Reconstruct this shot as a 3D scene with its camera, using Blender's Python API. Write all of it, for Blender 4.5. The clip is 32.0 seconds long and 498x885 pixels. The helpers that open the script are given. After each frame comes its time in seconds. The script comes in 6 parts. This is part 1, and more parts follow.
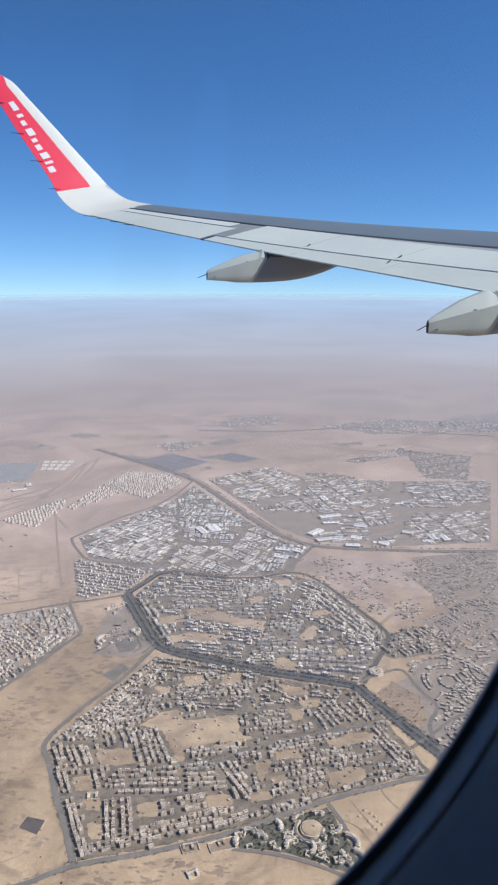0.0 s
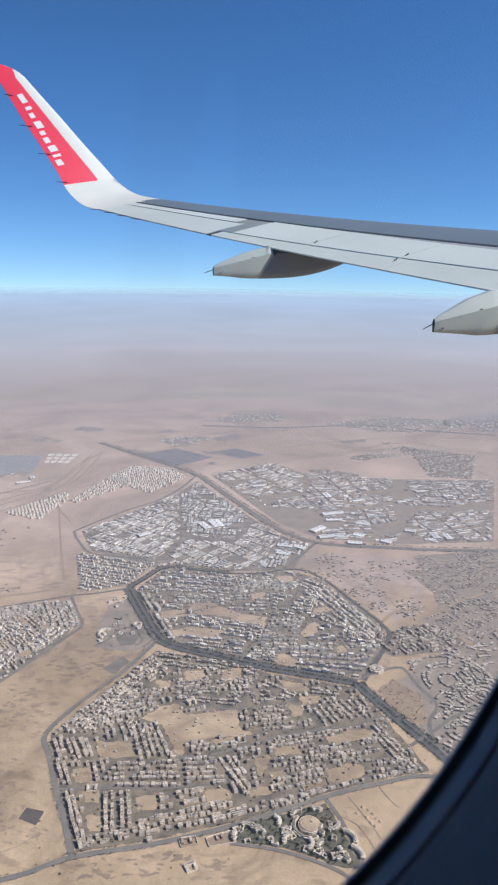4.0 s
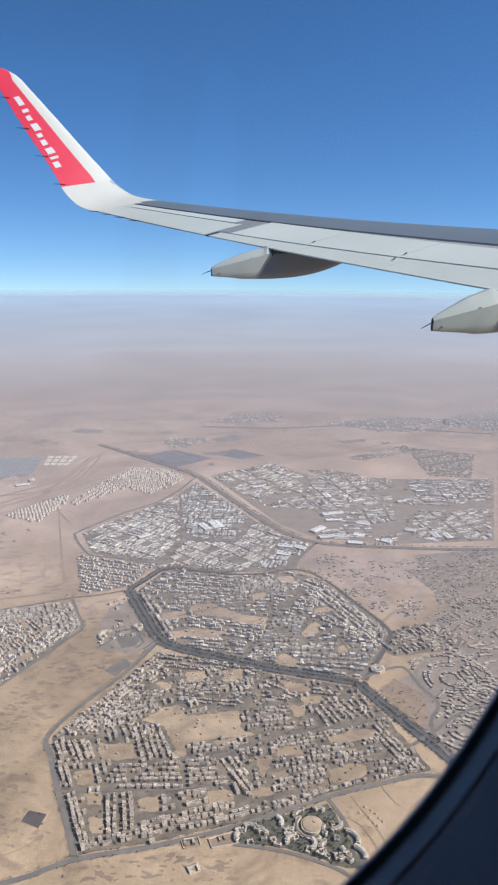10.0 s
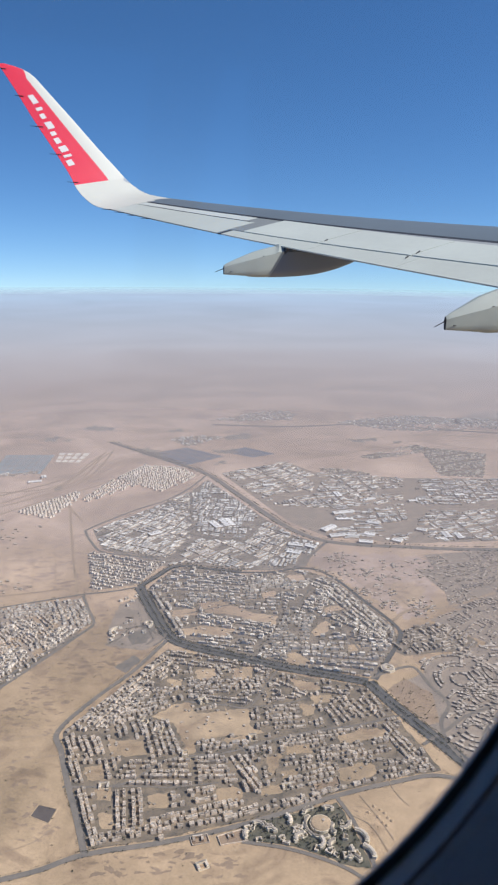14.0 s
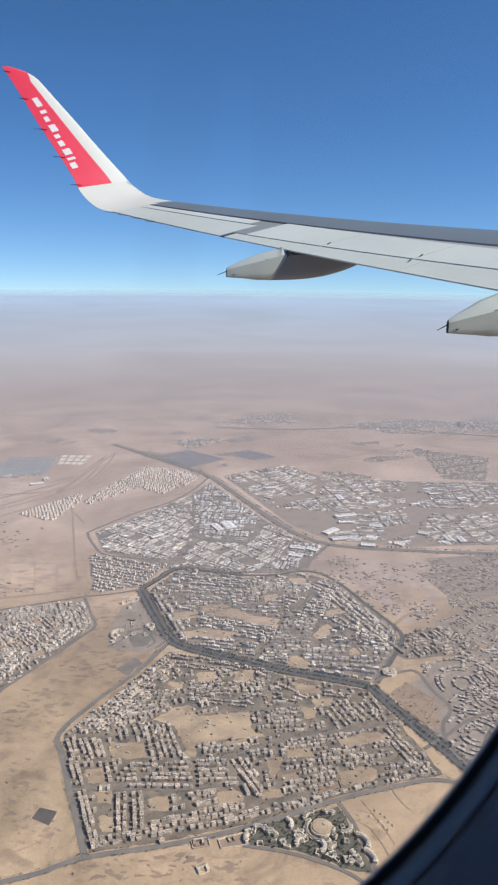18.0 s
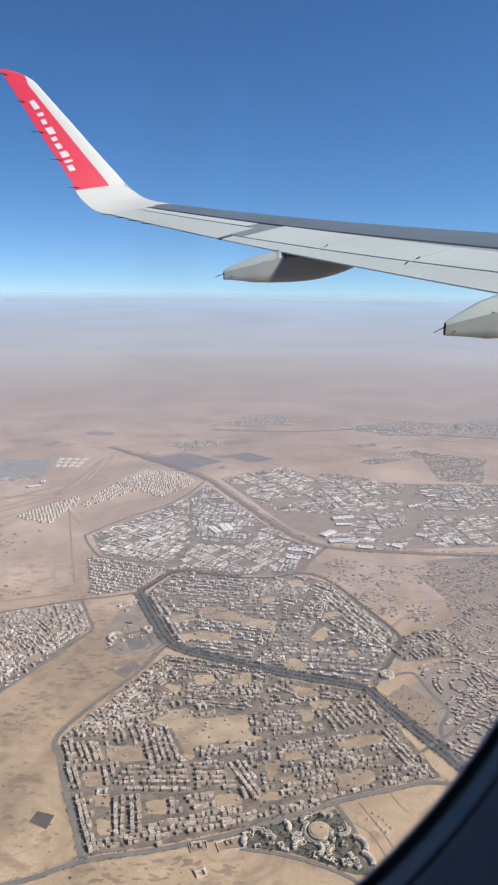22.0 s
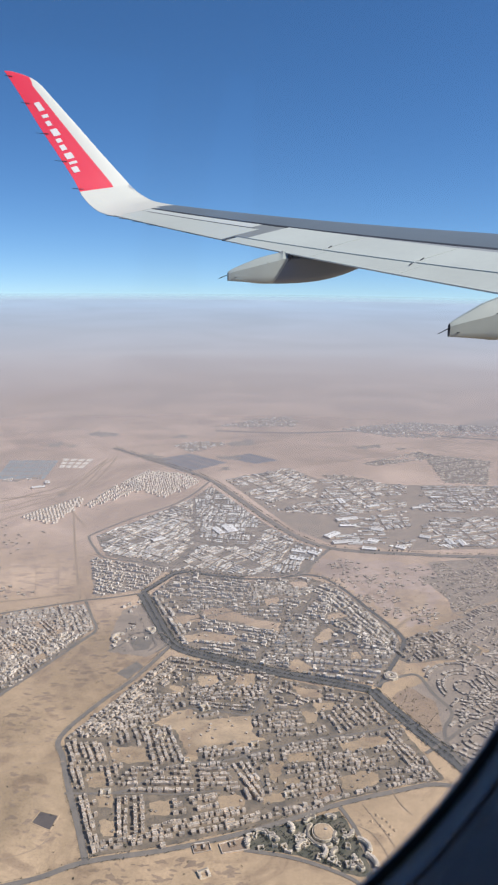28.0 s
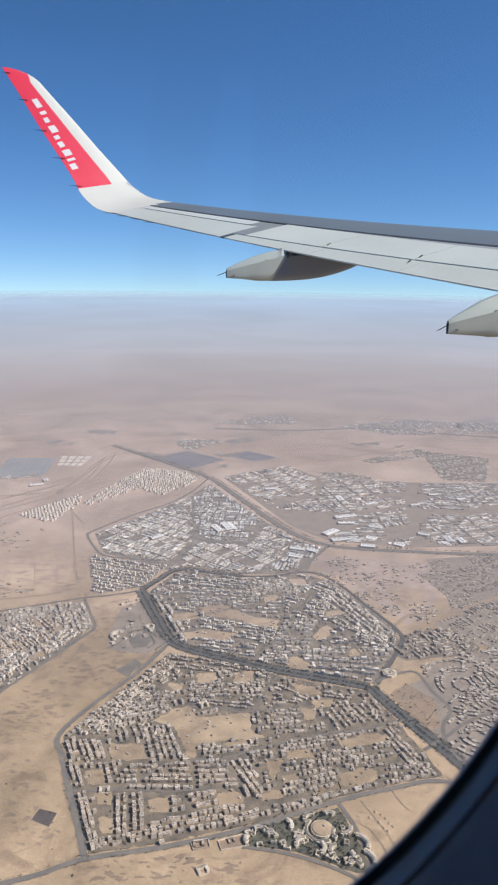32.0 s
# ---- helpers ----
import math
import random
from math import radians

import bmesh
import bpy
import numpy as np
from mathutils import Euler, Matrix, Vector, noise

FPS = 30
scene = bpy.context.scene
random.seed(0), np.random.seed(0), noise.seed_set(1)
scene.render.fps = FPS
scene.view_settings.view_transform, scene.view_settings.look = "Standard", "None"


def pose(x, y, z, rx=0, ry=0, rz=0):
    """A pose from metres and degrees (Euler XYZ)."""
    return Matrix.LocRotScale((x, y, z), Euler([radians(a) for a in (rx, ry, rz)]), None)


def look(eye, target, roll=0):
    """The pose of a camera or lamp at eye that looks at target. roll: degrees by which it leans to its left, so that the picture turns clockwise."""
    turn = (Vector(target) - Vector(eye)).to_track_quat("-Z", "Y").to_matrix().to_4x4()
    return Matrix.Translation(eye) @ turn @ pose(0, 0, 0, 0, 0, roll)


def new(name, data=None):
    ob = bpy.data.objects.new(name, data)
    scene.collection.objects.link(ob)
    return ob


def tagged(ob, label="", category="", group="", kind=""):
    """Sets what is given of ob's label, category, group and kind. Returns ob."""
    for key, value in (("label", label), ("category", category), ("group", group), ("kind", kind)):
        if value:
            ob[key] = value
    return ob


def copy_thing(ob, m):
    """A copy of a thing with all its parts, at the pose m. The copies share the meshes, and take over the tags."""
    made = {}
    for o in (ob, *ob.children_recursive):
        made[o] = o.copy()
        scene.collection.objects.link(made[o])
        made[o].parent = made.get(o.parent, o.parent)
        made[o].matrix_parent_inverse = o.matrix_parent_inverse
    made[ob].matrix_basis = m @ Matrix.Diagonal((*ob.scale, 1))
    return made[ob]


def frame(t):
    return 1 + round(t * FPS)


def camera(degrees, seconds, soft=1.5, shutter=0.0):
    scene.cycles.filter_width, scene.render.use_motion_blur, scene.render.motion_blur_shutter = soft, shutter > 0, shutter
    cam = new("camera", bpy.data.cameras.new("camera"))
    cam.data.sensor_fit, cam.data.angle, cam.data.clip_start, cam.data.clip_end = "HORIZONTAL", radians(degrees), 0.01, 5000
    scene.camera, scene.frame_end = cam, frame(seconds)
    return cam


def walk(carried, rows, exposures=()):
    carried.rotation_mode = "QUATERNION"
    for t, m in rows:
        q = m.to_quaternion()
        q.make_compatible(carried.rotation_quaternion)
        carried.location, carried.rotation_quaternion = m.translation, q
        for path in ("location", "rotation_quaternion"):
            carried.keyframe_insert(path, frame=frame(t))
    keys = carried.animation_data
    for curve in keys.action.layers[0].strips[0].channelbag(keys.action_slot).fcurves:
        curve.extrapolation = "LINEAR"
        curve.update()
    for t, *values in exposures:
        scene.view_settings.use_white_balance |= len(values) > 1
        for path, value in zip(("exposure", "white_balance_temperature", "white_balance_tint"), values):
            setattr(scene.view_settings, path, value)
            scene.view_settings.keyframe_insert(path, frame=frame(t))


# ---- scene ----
# A passenger looks out over the wing of an airliner. x: to the viewer's right, y: away, z: up.
# The aircraft's own axes: OUT points along the wing, FWD to the nose; EYE is the seat by the window.
H = 250.0
OUT = Vector((-math.sin(radians(27)), math.cos(radians(27)), 0))
FWD = Vector((math.cos(radians(27)), math.sin(radians(27)), 0))
EYE = Vector((0, 0, H))

cam = camera(39.010, 32.0, soft=2.2)
# a phone's small lens focused far off: the window's rim close to it goes soft
cam.data.dof.use_dof = True
cam.data.dof.focus_distance, cam.data.dof.aperture_fstop = 60.0, 24.0
ROWS = [
    (0, 0.0058, 0.0030, -0.0014, 75.419, -0.152, -1.360),
    (0.5, 0.0062, 0.0032, -0.0008, 75.404, -0.135, -1.413),
    (1, 0.0065, 0.0033, -0.0002, 75.433, -0.141, -1.422),
    (1.5, 0.0066, 0.0033, 0.0008, 75.510, -0.234, -1.355),
    (2, 0.0066, 0.0034, 0.0019, 75.556, -0.420, -1.216),
    (2.5, 0.0061, 0.0031, 0.0029, 75.500, -0.583, -1.044),
    (3, 0.0057, 0.0029, 0.0039, 75.368, -0.703, -0.899),
    (3.5, 0.0053, 0.0027, 0.0038, 75.212, -0.897, -0.829),
    (5.5, 0.0037, 0.0019, 0.0036, 74.905, -0.734, -0.978),
    (6, 0.0029, 0.0015, 0.0028, 74.925, -0.641, -0.960),
    (6.5, 0.0021, 0.0011, 0.0020, 74.962, -0.574, -0.947),
    (7, 0.0013, 0.0007, 0.0011, 75.019, -0.510, -0.937),
    (7.5, 0.0010, 0.0005, 0.0008, 75.068, -0.470, -0.925),
    (8, 0.0007, 0.0004, 0.0004, 75.087, -0.454, -0.926),
    (8.5, 0.0005, 0.0002, 0.0000, 75.092, -0.455, -0.943),
    (9, 0.0002, 0.0001, -0.0004, 75.097, -0.468, -0.966),
    (9.5, 0.0001, 0.0001, -0.0001, 75.111, -0.455, -0.996),
    (10, 0.0001, 0.0000, 0.0002, 75.138, -0.441, -1.016),
    (10.5, -0.0001, -0.0000, 0.0007, 75.171, -0.450, -1.020),
    (11, -0.0002, -0.0001, 0.0012, 75.206, -0.432, -1.016),
    (11.5, -0.0006, -0.0003, 0.0013, 75.220, -0.396, -1.007),
    (12, -0.0010, -0.0005, 0.0014, 75.202, -0.384, -1.001),
    (12.5, -0.0017, -0.0008, 0.0011, 75.187, -0.399, -0.941),
    (13, -0.0023, -0.0012, 0.0008, 75.161, -0.419, -0.745),
    (13.5, -0.0028, -0.0014, 0.0006, 75.088, -0.454, -0.415),
    (14, -0.0033, -0.0017, 0.0003, 74.986, -0.522, -0.063),
    (14.5, -0.0033, -0.0017, 0.0003, 74.892, -0.595, 0.229),
    (16.5, -0.0033, -0.0017, 0.0004, 74.821, -0.711, -0.001),
    (17, -0.0031, -0.0016, 0.0003, 74.940, -0.732, 0.046),
    (17.5, -0.0029, -0.0015, 0.0002, 75.074, -0.708, 0.112),
    (18, -0.0028, -0.0014, 0.0001, 75.208, -0.680, 0.164),
    (18.5, -0.0027, -0.0014, -0.0003, 75.304, -0.681, 0.183),
    (19, -0.0026, -0.0013, -0.0007, 75.337, -0.692, 0.181),
    (19.5, -0.0026, -0.0013, -0.0009, 75.324, -0.695, 0.162),
    (20, -0.0026, -0.0013, -0.0010, 75.312, -0.690, 0.119),
    (20.5, -0.0026, -0.0013, -0.0012, 75.340, -0.677, 0.063),
    (21, -0.0026, -0.0013, -0.0014, 75.383, -0.663, 0.012),
    (21.5, -0.0026, -0.0013, -0.0015, 75.402, -0.670, -0.032),
    (22, -0.0025, -0.0013, -0.0016, 75.403, -0.670, -0.052),
    (22.5, -0.0025, -0.0013, -0.0017, 75.396, -0.643, -0.018),
    (23, -0.0025, -0.0013, -0.0018, 75.398, -0.624, 0.068),
    (23.5, -0.0024, -0.0012, -0.0019, 75.409, -0.607, 0.186),
    (24, -0.0023, -0.0012, -0.0019, 75.387, -0.603, 0.295),
    (24.5, -0.0022, -0.0011, -0.0020, 75.313, -0.626, 0.342),
    (25, -0.0021, -0.0011, -0.0020, 75.239, -0.662, 0.321),
    (25.5, -0.0021, -0.0010, -0.0020, 75.211, -0.700, 0.272),
    (27.5, -0.0018, -0.0009, -0.0019, 75.473, -0.689, 0.261),
    (28, -0.0019, -0.0010, -0.0020, 75.494, -0.670, 0.271),
    (28.5, -0.0020, -0.0010, -0.0021, 75.476, -0.654, 0.259),
    (29, -0.0021, -0.0011, -0.0022, 75.445, -0.642, 0.240),
    (29.5, -0.0023, -0.0011, -0.0023, 75.415, -0.640, 0.215),
    (30, -0.0024, -0.0012, -0.0024, 75.380, -0.650, 0.186),
    (30.5, -0.0028, -0.0014, -0.0028, 75.353, -0.684, 0.166),
    (31, -0.0032, -0.0017, -0.0032, 75.341, -0.706, 0.163),
    (31.5, -0.0037, -0.0019, -0.0036, 75.327, -0.695, 0.161),
    (32, -0.0041, -0.0021, -0.0040, 75.289, -0.664, 0.144),
]
walk(cam, [(t, pose(x, y, H + z, rx, ry, rz)) for t, x, y, z, rx, ry, rz in ROWS],
     exposures=[(0, 0.28, 6150, 10), (6, 0.28, 6200, 10), (12, 0.27, 6400, 10), (17, 0.26, 6500, 10), (32, 0.27, 6520, 10)])

# ---- light ----
SUN_DIR = (FWD * 0.74 - OUT * 0.55 + Vector((0, 0, 0.90))).normalized()
world = bpy.data.worlds.new("world")
scene.world = world
world.use_nodes = True
wn = world.node_tree
wn.nodes.clear()
sky = wn.nodes.new("ShaderNodeTexSky")
sky.sky_type = "NISHITA"
sky.sun_disc = False
sky.sun_elevation = math.asin(SUN_DIR.z)
sky.sun_rotation = math.atan2(SUN_DIR.x, SUN_DIR.y)
sky.altitude = 2400
sky.air_density, sky.dust_density, sky.ozone_density = 1.0, 0.3, 4.0
back = wn.nodes.new("ShaderNodeBackground")
back.inputs["Strength"].default_value = 0.115
out = wn.nodes.new("ShaderNodeOutputWorld")
# from this height the horizon lies a little below the level: the sky is lowered to meet it
co_w = wn.nodes.new("ShaderNodeTexCoord")
low_w = wn.nodes.new("ShaderNodeVectorMath")
low_w.operation = "MULTIPLY_ADD"
low_w.inputs[1].default_value = (1, 1, 1.18)
low_w.inputs[2].default_value = (0, 0, 0.10)
wn.links.new(co_w.outputs["Generated"], low_w.inputs[0])
wn.links.new(low_w.outputs[0], sky.inputs["Vector"])
grade = wn.nodes.new("ShaderNodeHueSaturation")
grade.inputs["Hue"].default_value, grade.inputs["Saturation"].default_value = 0.501, 1.18
wn.links.new(sky.outputs[0], grade.inputs["Color"])
wn.links.new(grade.outputs[0], back.inputs["Color"])
wn.links.new(back.outputs[0], out.inputs["Surface"])
sun = new("sun", bpy.data.lights.new("sun", "SUN"))
sun.data.energy, sun.data.angle, sun.data.color = 4.5, radians(0.53), (1.0, 0.955, 0.88)
sun.matrix_world = look(EYE + SUN_DIR * 50, EYE)


# ---- materials ----
def mat(name, a, b=None, rough=0.8, metal=0.0, scale=1.0, fine=None, bump=0.0, spread=0.0, island=False, spec=0.3):
    """Two tones mixed by coarse and fine noise; spread: tone differences from piece to piece."""
    m = bpy.data.materials.new(name)
    m.use_nodes = True
    n, l = m.node_tree.nodes, m.node_tree.links
    bsdf = n["Principled BSDF"]
    bsdf.inputs["Roughness"].default_value = rough
    bsdf.inputs["Metallic"].default_value = metal
    bsdf.inputs["Specular IOR Level"].default_value = spec
    b = b or tuple(v * 0.8 for v in a)
    co = n.new("ShaderNodeTexCoord")
    big, small = n.new("ShaderNodeTexNoise"), n.new("ShaderNodeTexNoise")
    big.inputs["Scale"].default_value = scale
    big.inputs["Detail"].default_value = 5
    small.inputs["Scale"].default_value = fine or scale * 9
    small.inputs["Detail"].default_value = 4
    for k in (big, small):
        l.new(co.outputs["Object"], k.inputs["Vector"])
    add = n.new("ShaderNodeMath")
    add.operation = "MULTIPLY_ADD"
    add.inputs[1].default_value = 0.45
    l.new(small.outputs["Fac"], add.inputs[0])
    l.new(big.outputs["Fac"], add.inputs[2])
    ramp = n.new("ShaderNodeMapRange")
    ramp.inputs["From Min"].default_value, ramp.inputs["From Max"].default_value = 0.52, 0.92
    l.new(add.outputs[0], ramp.inputs["Value"])
    mix = n.new("ShaderNodeMix")
    mix.data_type = "RGBA"
    mix.inputs["A"].default_value, mix.inputs["B"].default_value = (*a, 1), (*b, 1)
    l.new(ramp.outputs[0], mix.inputs["Factor"])
    col = mix.outputs["Result"]
    if spread:
        src = n.new("ShaderNodeNewGeometry").outputs["Random Per Island"] if island else n.new("ShaderNodeObjectInfo").outputs["Random"]
        r = n.new("ShaderNodeMapRange")
        r.inputs["To Min"].default_value, r.inputs["To Max"].default_value = 1 - spread, 1 + spread
        l.new(src, r.inputs["Value"])
        hsv = n.new("ShaderNodeHueSaturation")
        l.new(r.outputs[0], hsv.inputs["Value"])
        hsv.inputs["Saturation"].default_value = 0.85
        l.new(col, hsv.inputs["Color"])
        col = hsv.outputs["Color"]
    l.new(col, bsdf.inputs["Base Color"])
    if bump:
        bp = n.new("ShaderNodeBump")
        bp.inputs["Strength"].default_value = bump
        l.new(small.outputs["Fac"], bp.inputs["Height"])
        l.new(bp.outputs[0], bsdf.inputs["Normal"])
    return m


M_WHITE = mat("white_paint", (0.58, 0.582, 0.528), (0.535, 0.537, 0.487), rough=0.5, scale=0.9, fine=14, spec=0.15)
M_MARK = mat("white_marking_paint", (0.66, 0.64, 0.63), (0.62, 0.60, 0.59), rough=0.5, scale=2, spec=0.15)
M_PANEL = mat("pale_grey_paint", (0.575, 0.612, 0.556), (0.525, 0.557, 0.508), rough=0.45, scale=0.8, fine=11, spec=0.35)
M_PANEL_B = mat("pale_grey_paint_worn", (0.53, 0.563, 0.512), (0.485, 0.514, 0.468), rough=0.5, scale=1.1, fine=13, spec=0.35)
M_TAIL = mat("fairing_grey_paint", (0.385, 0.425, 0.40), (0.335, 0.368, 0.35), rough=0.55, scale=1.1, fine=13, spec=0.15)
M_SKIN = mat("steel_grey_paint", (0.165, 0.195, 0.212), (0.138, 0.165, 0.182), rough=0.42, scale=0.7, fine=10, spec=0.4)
# darker than the tail's grey: the wing's shadow is put into this colour
M_FAIR_SHADE = mat("grey_paint_wing_shade", (0.20, 0.228, 0.262), (0.172, 0.196, 0.226), rough=0.5, scale=0.9, fine=10)
M_SHROUD = mat("white_shroud_paint", (0.60, 0.63, 0.585), (0.555, 0.58, 0.54), rough=0.4, scale=0.9, fine=12, spec=0.35)
M_BAY = mat("grey_bay_paint", (0.262, 0.282, 0.278), (0.222, 0.238, 0.235), rough=0.5, scale=0.9, fine=11)
M_LIP = mat("light_grey_lip_paint", (0.34, 0.355, 0.365), (0.29, 0.305, 0.315), rough=0.5, scale=1.2, fine=12)
M_DARK = mat("dark_grey_seal", (0.055, 0.06, 0.07), (0.035, 0.04, 0.048), rough=0.6, scale=3)
M_RED = mat("red_paint", (0.67, 0.018, 0.055), (0.62, 0.016, 0.050), rough=0.5, scale=0.8, fine=9, spec=0.2)
M_BLACK = mat("black_rod", (0.02, 0.02, 0.022), rough=0.5, scale=6)
M_SEAL = mat("black_rubber", (0.016, 0.018, 0.024), (0.022, 0.025, 0.033), rough=0.7, scale=30)
M_BEZEL = mat("grey_plastic_bezel", (0.66, 0.72, 0.82), (0.60, 0.66, 0.75), rough=0.5, scale=25)
M_LINING = mat("grey_plastic_lining", (0.52, 0.55, 0.62), (0.47, 0.50, 0.57), rough=0.6, scale=18, fine=160, bump=0.05)
M_CARPET = mat("cabin_carpet", (0.06, 0.07, 0.1), rough=0.95, scale=12)


def ground_mat(name, a, b, scale=0.012):
    """Desert: sand, gravel plains and drainage streaks at three sizes, with a haze tint painted in by distance."""
    m = mat(name, a, b, rough=0.95, scale=scale, fine=0.16, bump=0.25, spec=0.1)
    n, l = m.node_tree.nodes, m.node_tree.links
    bsdf = n["Principled BSDF"]
    col = bsdf.inputs["Base Color"].links[0].from_socket
    co = n["Texture Coordinate"]
    wave = n.new("ShaderNodeTexNoise")
    wave.inputs["Scale"].default_value, wave.inputs["Detail"].default_value = 0.03, 8
    wave.inputs["Distortion"].default_value = 2.2
    l.new(co.outputs["Object"], wave.inputs["Vector"])
    r = n.new("ShaderNodeMapRange")
    r.inputs["From Min"].default_value, r.inputs["From Max"].default_value = 0.52, 0.66
    l.new(wave.outputs["Fac"], r.inputs["Value"])
    mx = n.new("ShaderNodeMix")
    mx.data_type = "RGBA"
    mx.inputs["B"].default_value = (0.25, 0.18, 0.125, 1)
    l.new(col, mx.inputs["A"])
    sc = n.new("ShaderNodeMath")
    sc.operation = "MULTIPLY"
    sc.inputs[1].default_value = 0.7
    l.new(r.outputs[0], sc.inputs[0])
    l.new(sc.outputs[0], mx.inputs["Factor"])
    # haze put into the ground's colour: a pinkish tint that grows with distance
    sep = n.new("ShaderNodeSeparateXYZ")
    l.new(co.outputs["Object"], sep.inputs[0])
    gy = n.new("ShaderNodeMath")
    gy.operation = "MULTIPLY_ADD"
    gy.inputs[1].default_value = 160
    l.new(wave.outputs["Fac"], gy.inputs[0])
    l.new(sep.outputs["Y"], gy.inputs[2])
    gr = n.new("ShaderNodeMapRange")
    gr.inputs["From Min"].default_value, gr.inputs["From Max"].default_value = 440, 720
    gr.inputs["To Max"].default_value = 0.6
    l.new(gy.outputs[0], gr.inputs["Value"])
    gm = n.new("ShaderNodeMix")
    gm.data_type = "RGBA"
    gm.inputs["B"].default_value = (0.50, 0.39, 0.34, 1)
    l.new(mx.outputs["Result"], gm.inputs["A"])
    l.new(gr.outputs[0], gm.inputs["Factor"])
    # stones, ruts and trodden spots
    spot = n.new("ShaderNodeTexNoise")
    spot.inputs["Scale"].default_value, spot.inputs["Detail"].default_value = 0.8, 6
    spot.inputs["Roughness"].default_value = 0.68
    l.new(co.outputs["Object"], spot.inputs["Vector"])
    r2 = n.new("ShaderNodeMapRange")
    r2.inputs["From Min"].default_value, r2.inputs["From Max"].default_value = 0.42, 0.72
    r2.inputs["To Min"].default_value, r2.inputs["To Max"].default_value = 1.09, 0.82
    l.new(spot.outputs["Fac"], r2.inputs["Value"])
    hs = n.new("ShaderNodeHueSaturation")
    l.new(gm.outputs["Result"], hs.inputs["Color"])
    l.new(r2.outputs[0], hs.inputs["Value"])
    wide = n.new("ShaderNodeTexNoise")
    wide.inputs["Scale"].default_value, wide.inputs["Detail"].default_value = 0.0075, 7
    wide.inputs["Distortion"].default_value = 1.4
    l.new(co.outputs["Object"], wide.inputs["Vector"])
    r3 = n.new("ShaderNodeMapRange")
    r3.inputs["From Min"].default_value, r3.inputs["From Max"].default_value = 0.35, 0.65
    r3.inputs["To Min"].default_value, r3.inputs["To Max"].default_value = 1.24, 0.80
    l.new(wide.outputs["Fac"], r3.inputs["Value"])
    hw = n.new("ShaderNodeHueSaturation")
    l.new(hs.outputs["Color"], hw.inputs["Color"])
    l.new(r3.outputs[0], hw.inputs["Value"])
    l.new(hw.outputs["Color"], bsdf.inputs["Base Color"])
    return m


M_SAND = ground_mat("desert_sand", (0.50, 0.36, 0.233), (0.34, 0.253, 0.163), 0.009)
M_SCRUB = ground_mat("brown_waste_ground", (0.34, 0.25, 0.175), (0.26, 0.195, 0.145), 0.05)
M_GRAVEL = mat("dark_stony_gravel", (0.23, 0.21, 0.195), (0.34, 0.295, 0.25), rough=0.95, scale=0.05, fine=0.5, spec=0.1)
M_STONY = ground_mat("pinkish_stony_ground", (0.42, 0.325, 0.265), (0.32, 0.25, 0.205), 0.05)
M_LOT = ground_mat("ochre_sand", (0.445, 0.328, 0.215), (0.325, 0.248, 0.17), 0.09)
M_PLOT = mat("trodden_earth", (0.35, 0.285, 0.23), (0.255, 0.215, 0.18), rough=0.95, scale=0.1, fine=0.8, bump=0.2, spec=0.1)
M_DENSE = mat("dark_dusty_streets", (0.30, 0.245, 0.195), (0.16, 0.14, 0.12), rough=0.95, scale=0.12, fine=0.9, bump=0.2, spec=0.1)
M_TOWN = mat("dusty_streets", (0.29, 0.23, 0.167), (0.12, 0.107, 0.093), rough=0.95, scale=0.12, fine=0.9, bump=0.2, spec=0.1)
M_STREET = mat("dusty_asphalt", (0.17, 0.155, 0.14), (0.23, 0.20, 0.17), rough=0.95, scale=0.15, fine=1.4, spec=0.1)
M_AVENUE = mat("dark_asphalt", (0.10, 0.10, 0.10), (0.135, 0.13, 0.125), rough=0.9, scale=0.15, fine=1.5, spec=0.2)
M_ROAD = mat("asphalt", (0.165, 0.152, 0.138), (0.235, 0.205, 0.175), rough=0.9, scale=0.15, fine=1.5, spec=0.2)
M_TRACK = mat("graded_track", (0.31, 0.24, 0.18), (0.40, 0.305, 0.22), rough=0.95, scale=0.1, fine=0.8, spec=0.1)
M_WALL = mat("rendered_walls", (0.66, 0.535, 0.40), (0.46, 0.375, 0.29), rough=0.9, scale=0.8, fine=4, spread=0.42, island=True, spec=0.15)
M_ROOF = mat("dusty_roofs", (0.54, 0.45, 0.36), (0.27, 0.235, 0.20), rough=0.95, scale=0.3, fine=1.6, spread=0.45, island=True, spec=0.1)
M_WALLV = mat("grey_tan_render", (0.48, 0.395, 0.31), (0.33, 0.275, 0.22), rough=0.9, scale=0.8, fine=4, spread=0.4, island=True, spec=0.15)
M_VILLA1 = mat("grey_tan_house_render", (0.41, 0.345, 0.28), (0.32, 0.27, 0.22), rough=0.9, scale=0.8, fine=4, spread=0.4, spec=0.15)
M_WALL1 = mat("rendered_house_walls", (0.68, 0.54, 0.395), (0.48, 0.385, 0.29), rough=0.9, scale=0.8, fine=4, spread=0.38, spec=0.15)
M_ROOF1 = mat("dusty_house_roofs", (0.52, 0.43, 0.34), (0.29, 0.25, 0.21), rough=0.95, scale=0.4, fine=3, spread=0.5, spec=0.1)
M_TANK = mat("white_water_tank", (0.7, 0.7, 0.68), rough=0.6, scale=2)
M_YARD = mat("oily_yards", (0.31, 0.26, 0.215), (0.17, 0.152, 0.135), rough=0.95, scale=0.08, fine=0.7, spec=0.1)
M_SHED = mat("sheet_metal_roofs", (0.72, 0.69, 0.63), (0.30, 0.285, 0.265), rough=0.6, scale=0.12, fine=1.2, spread=0.55, island=True, spec=0.3)
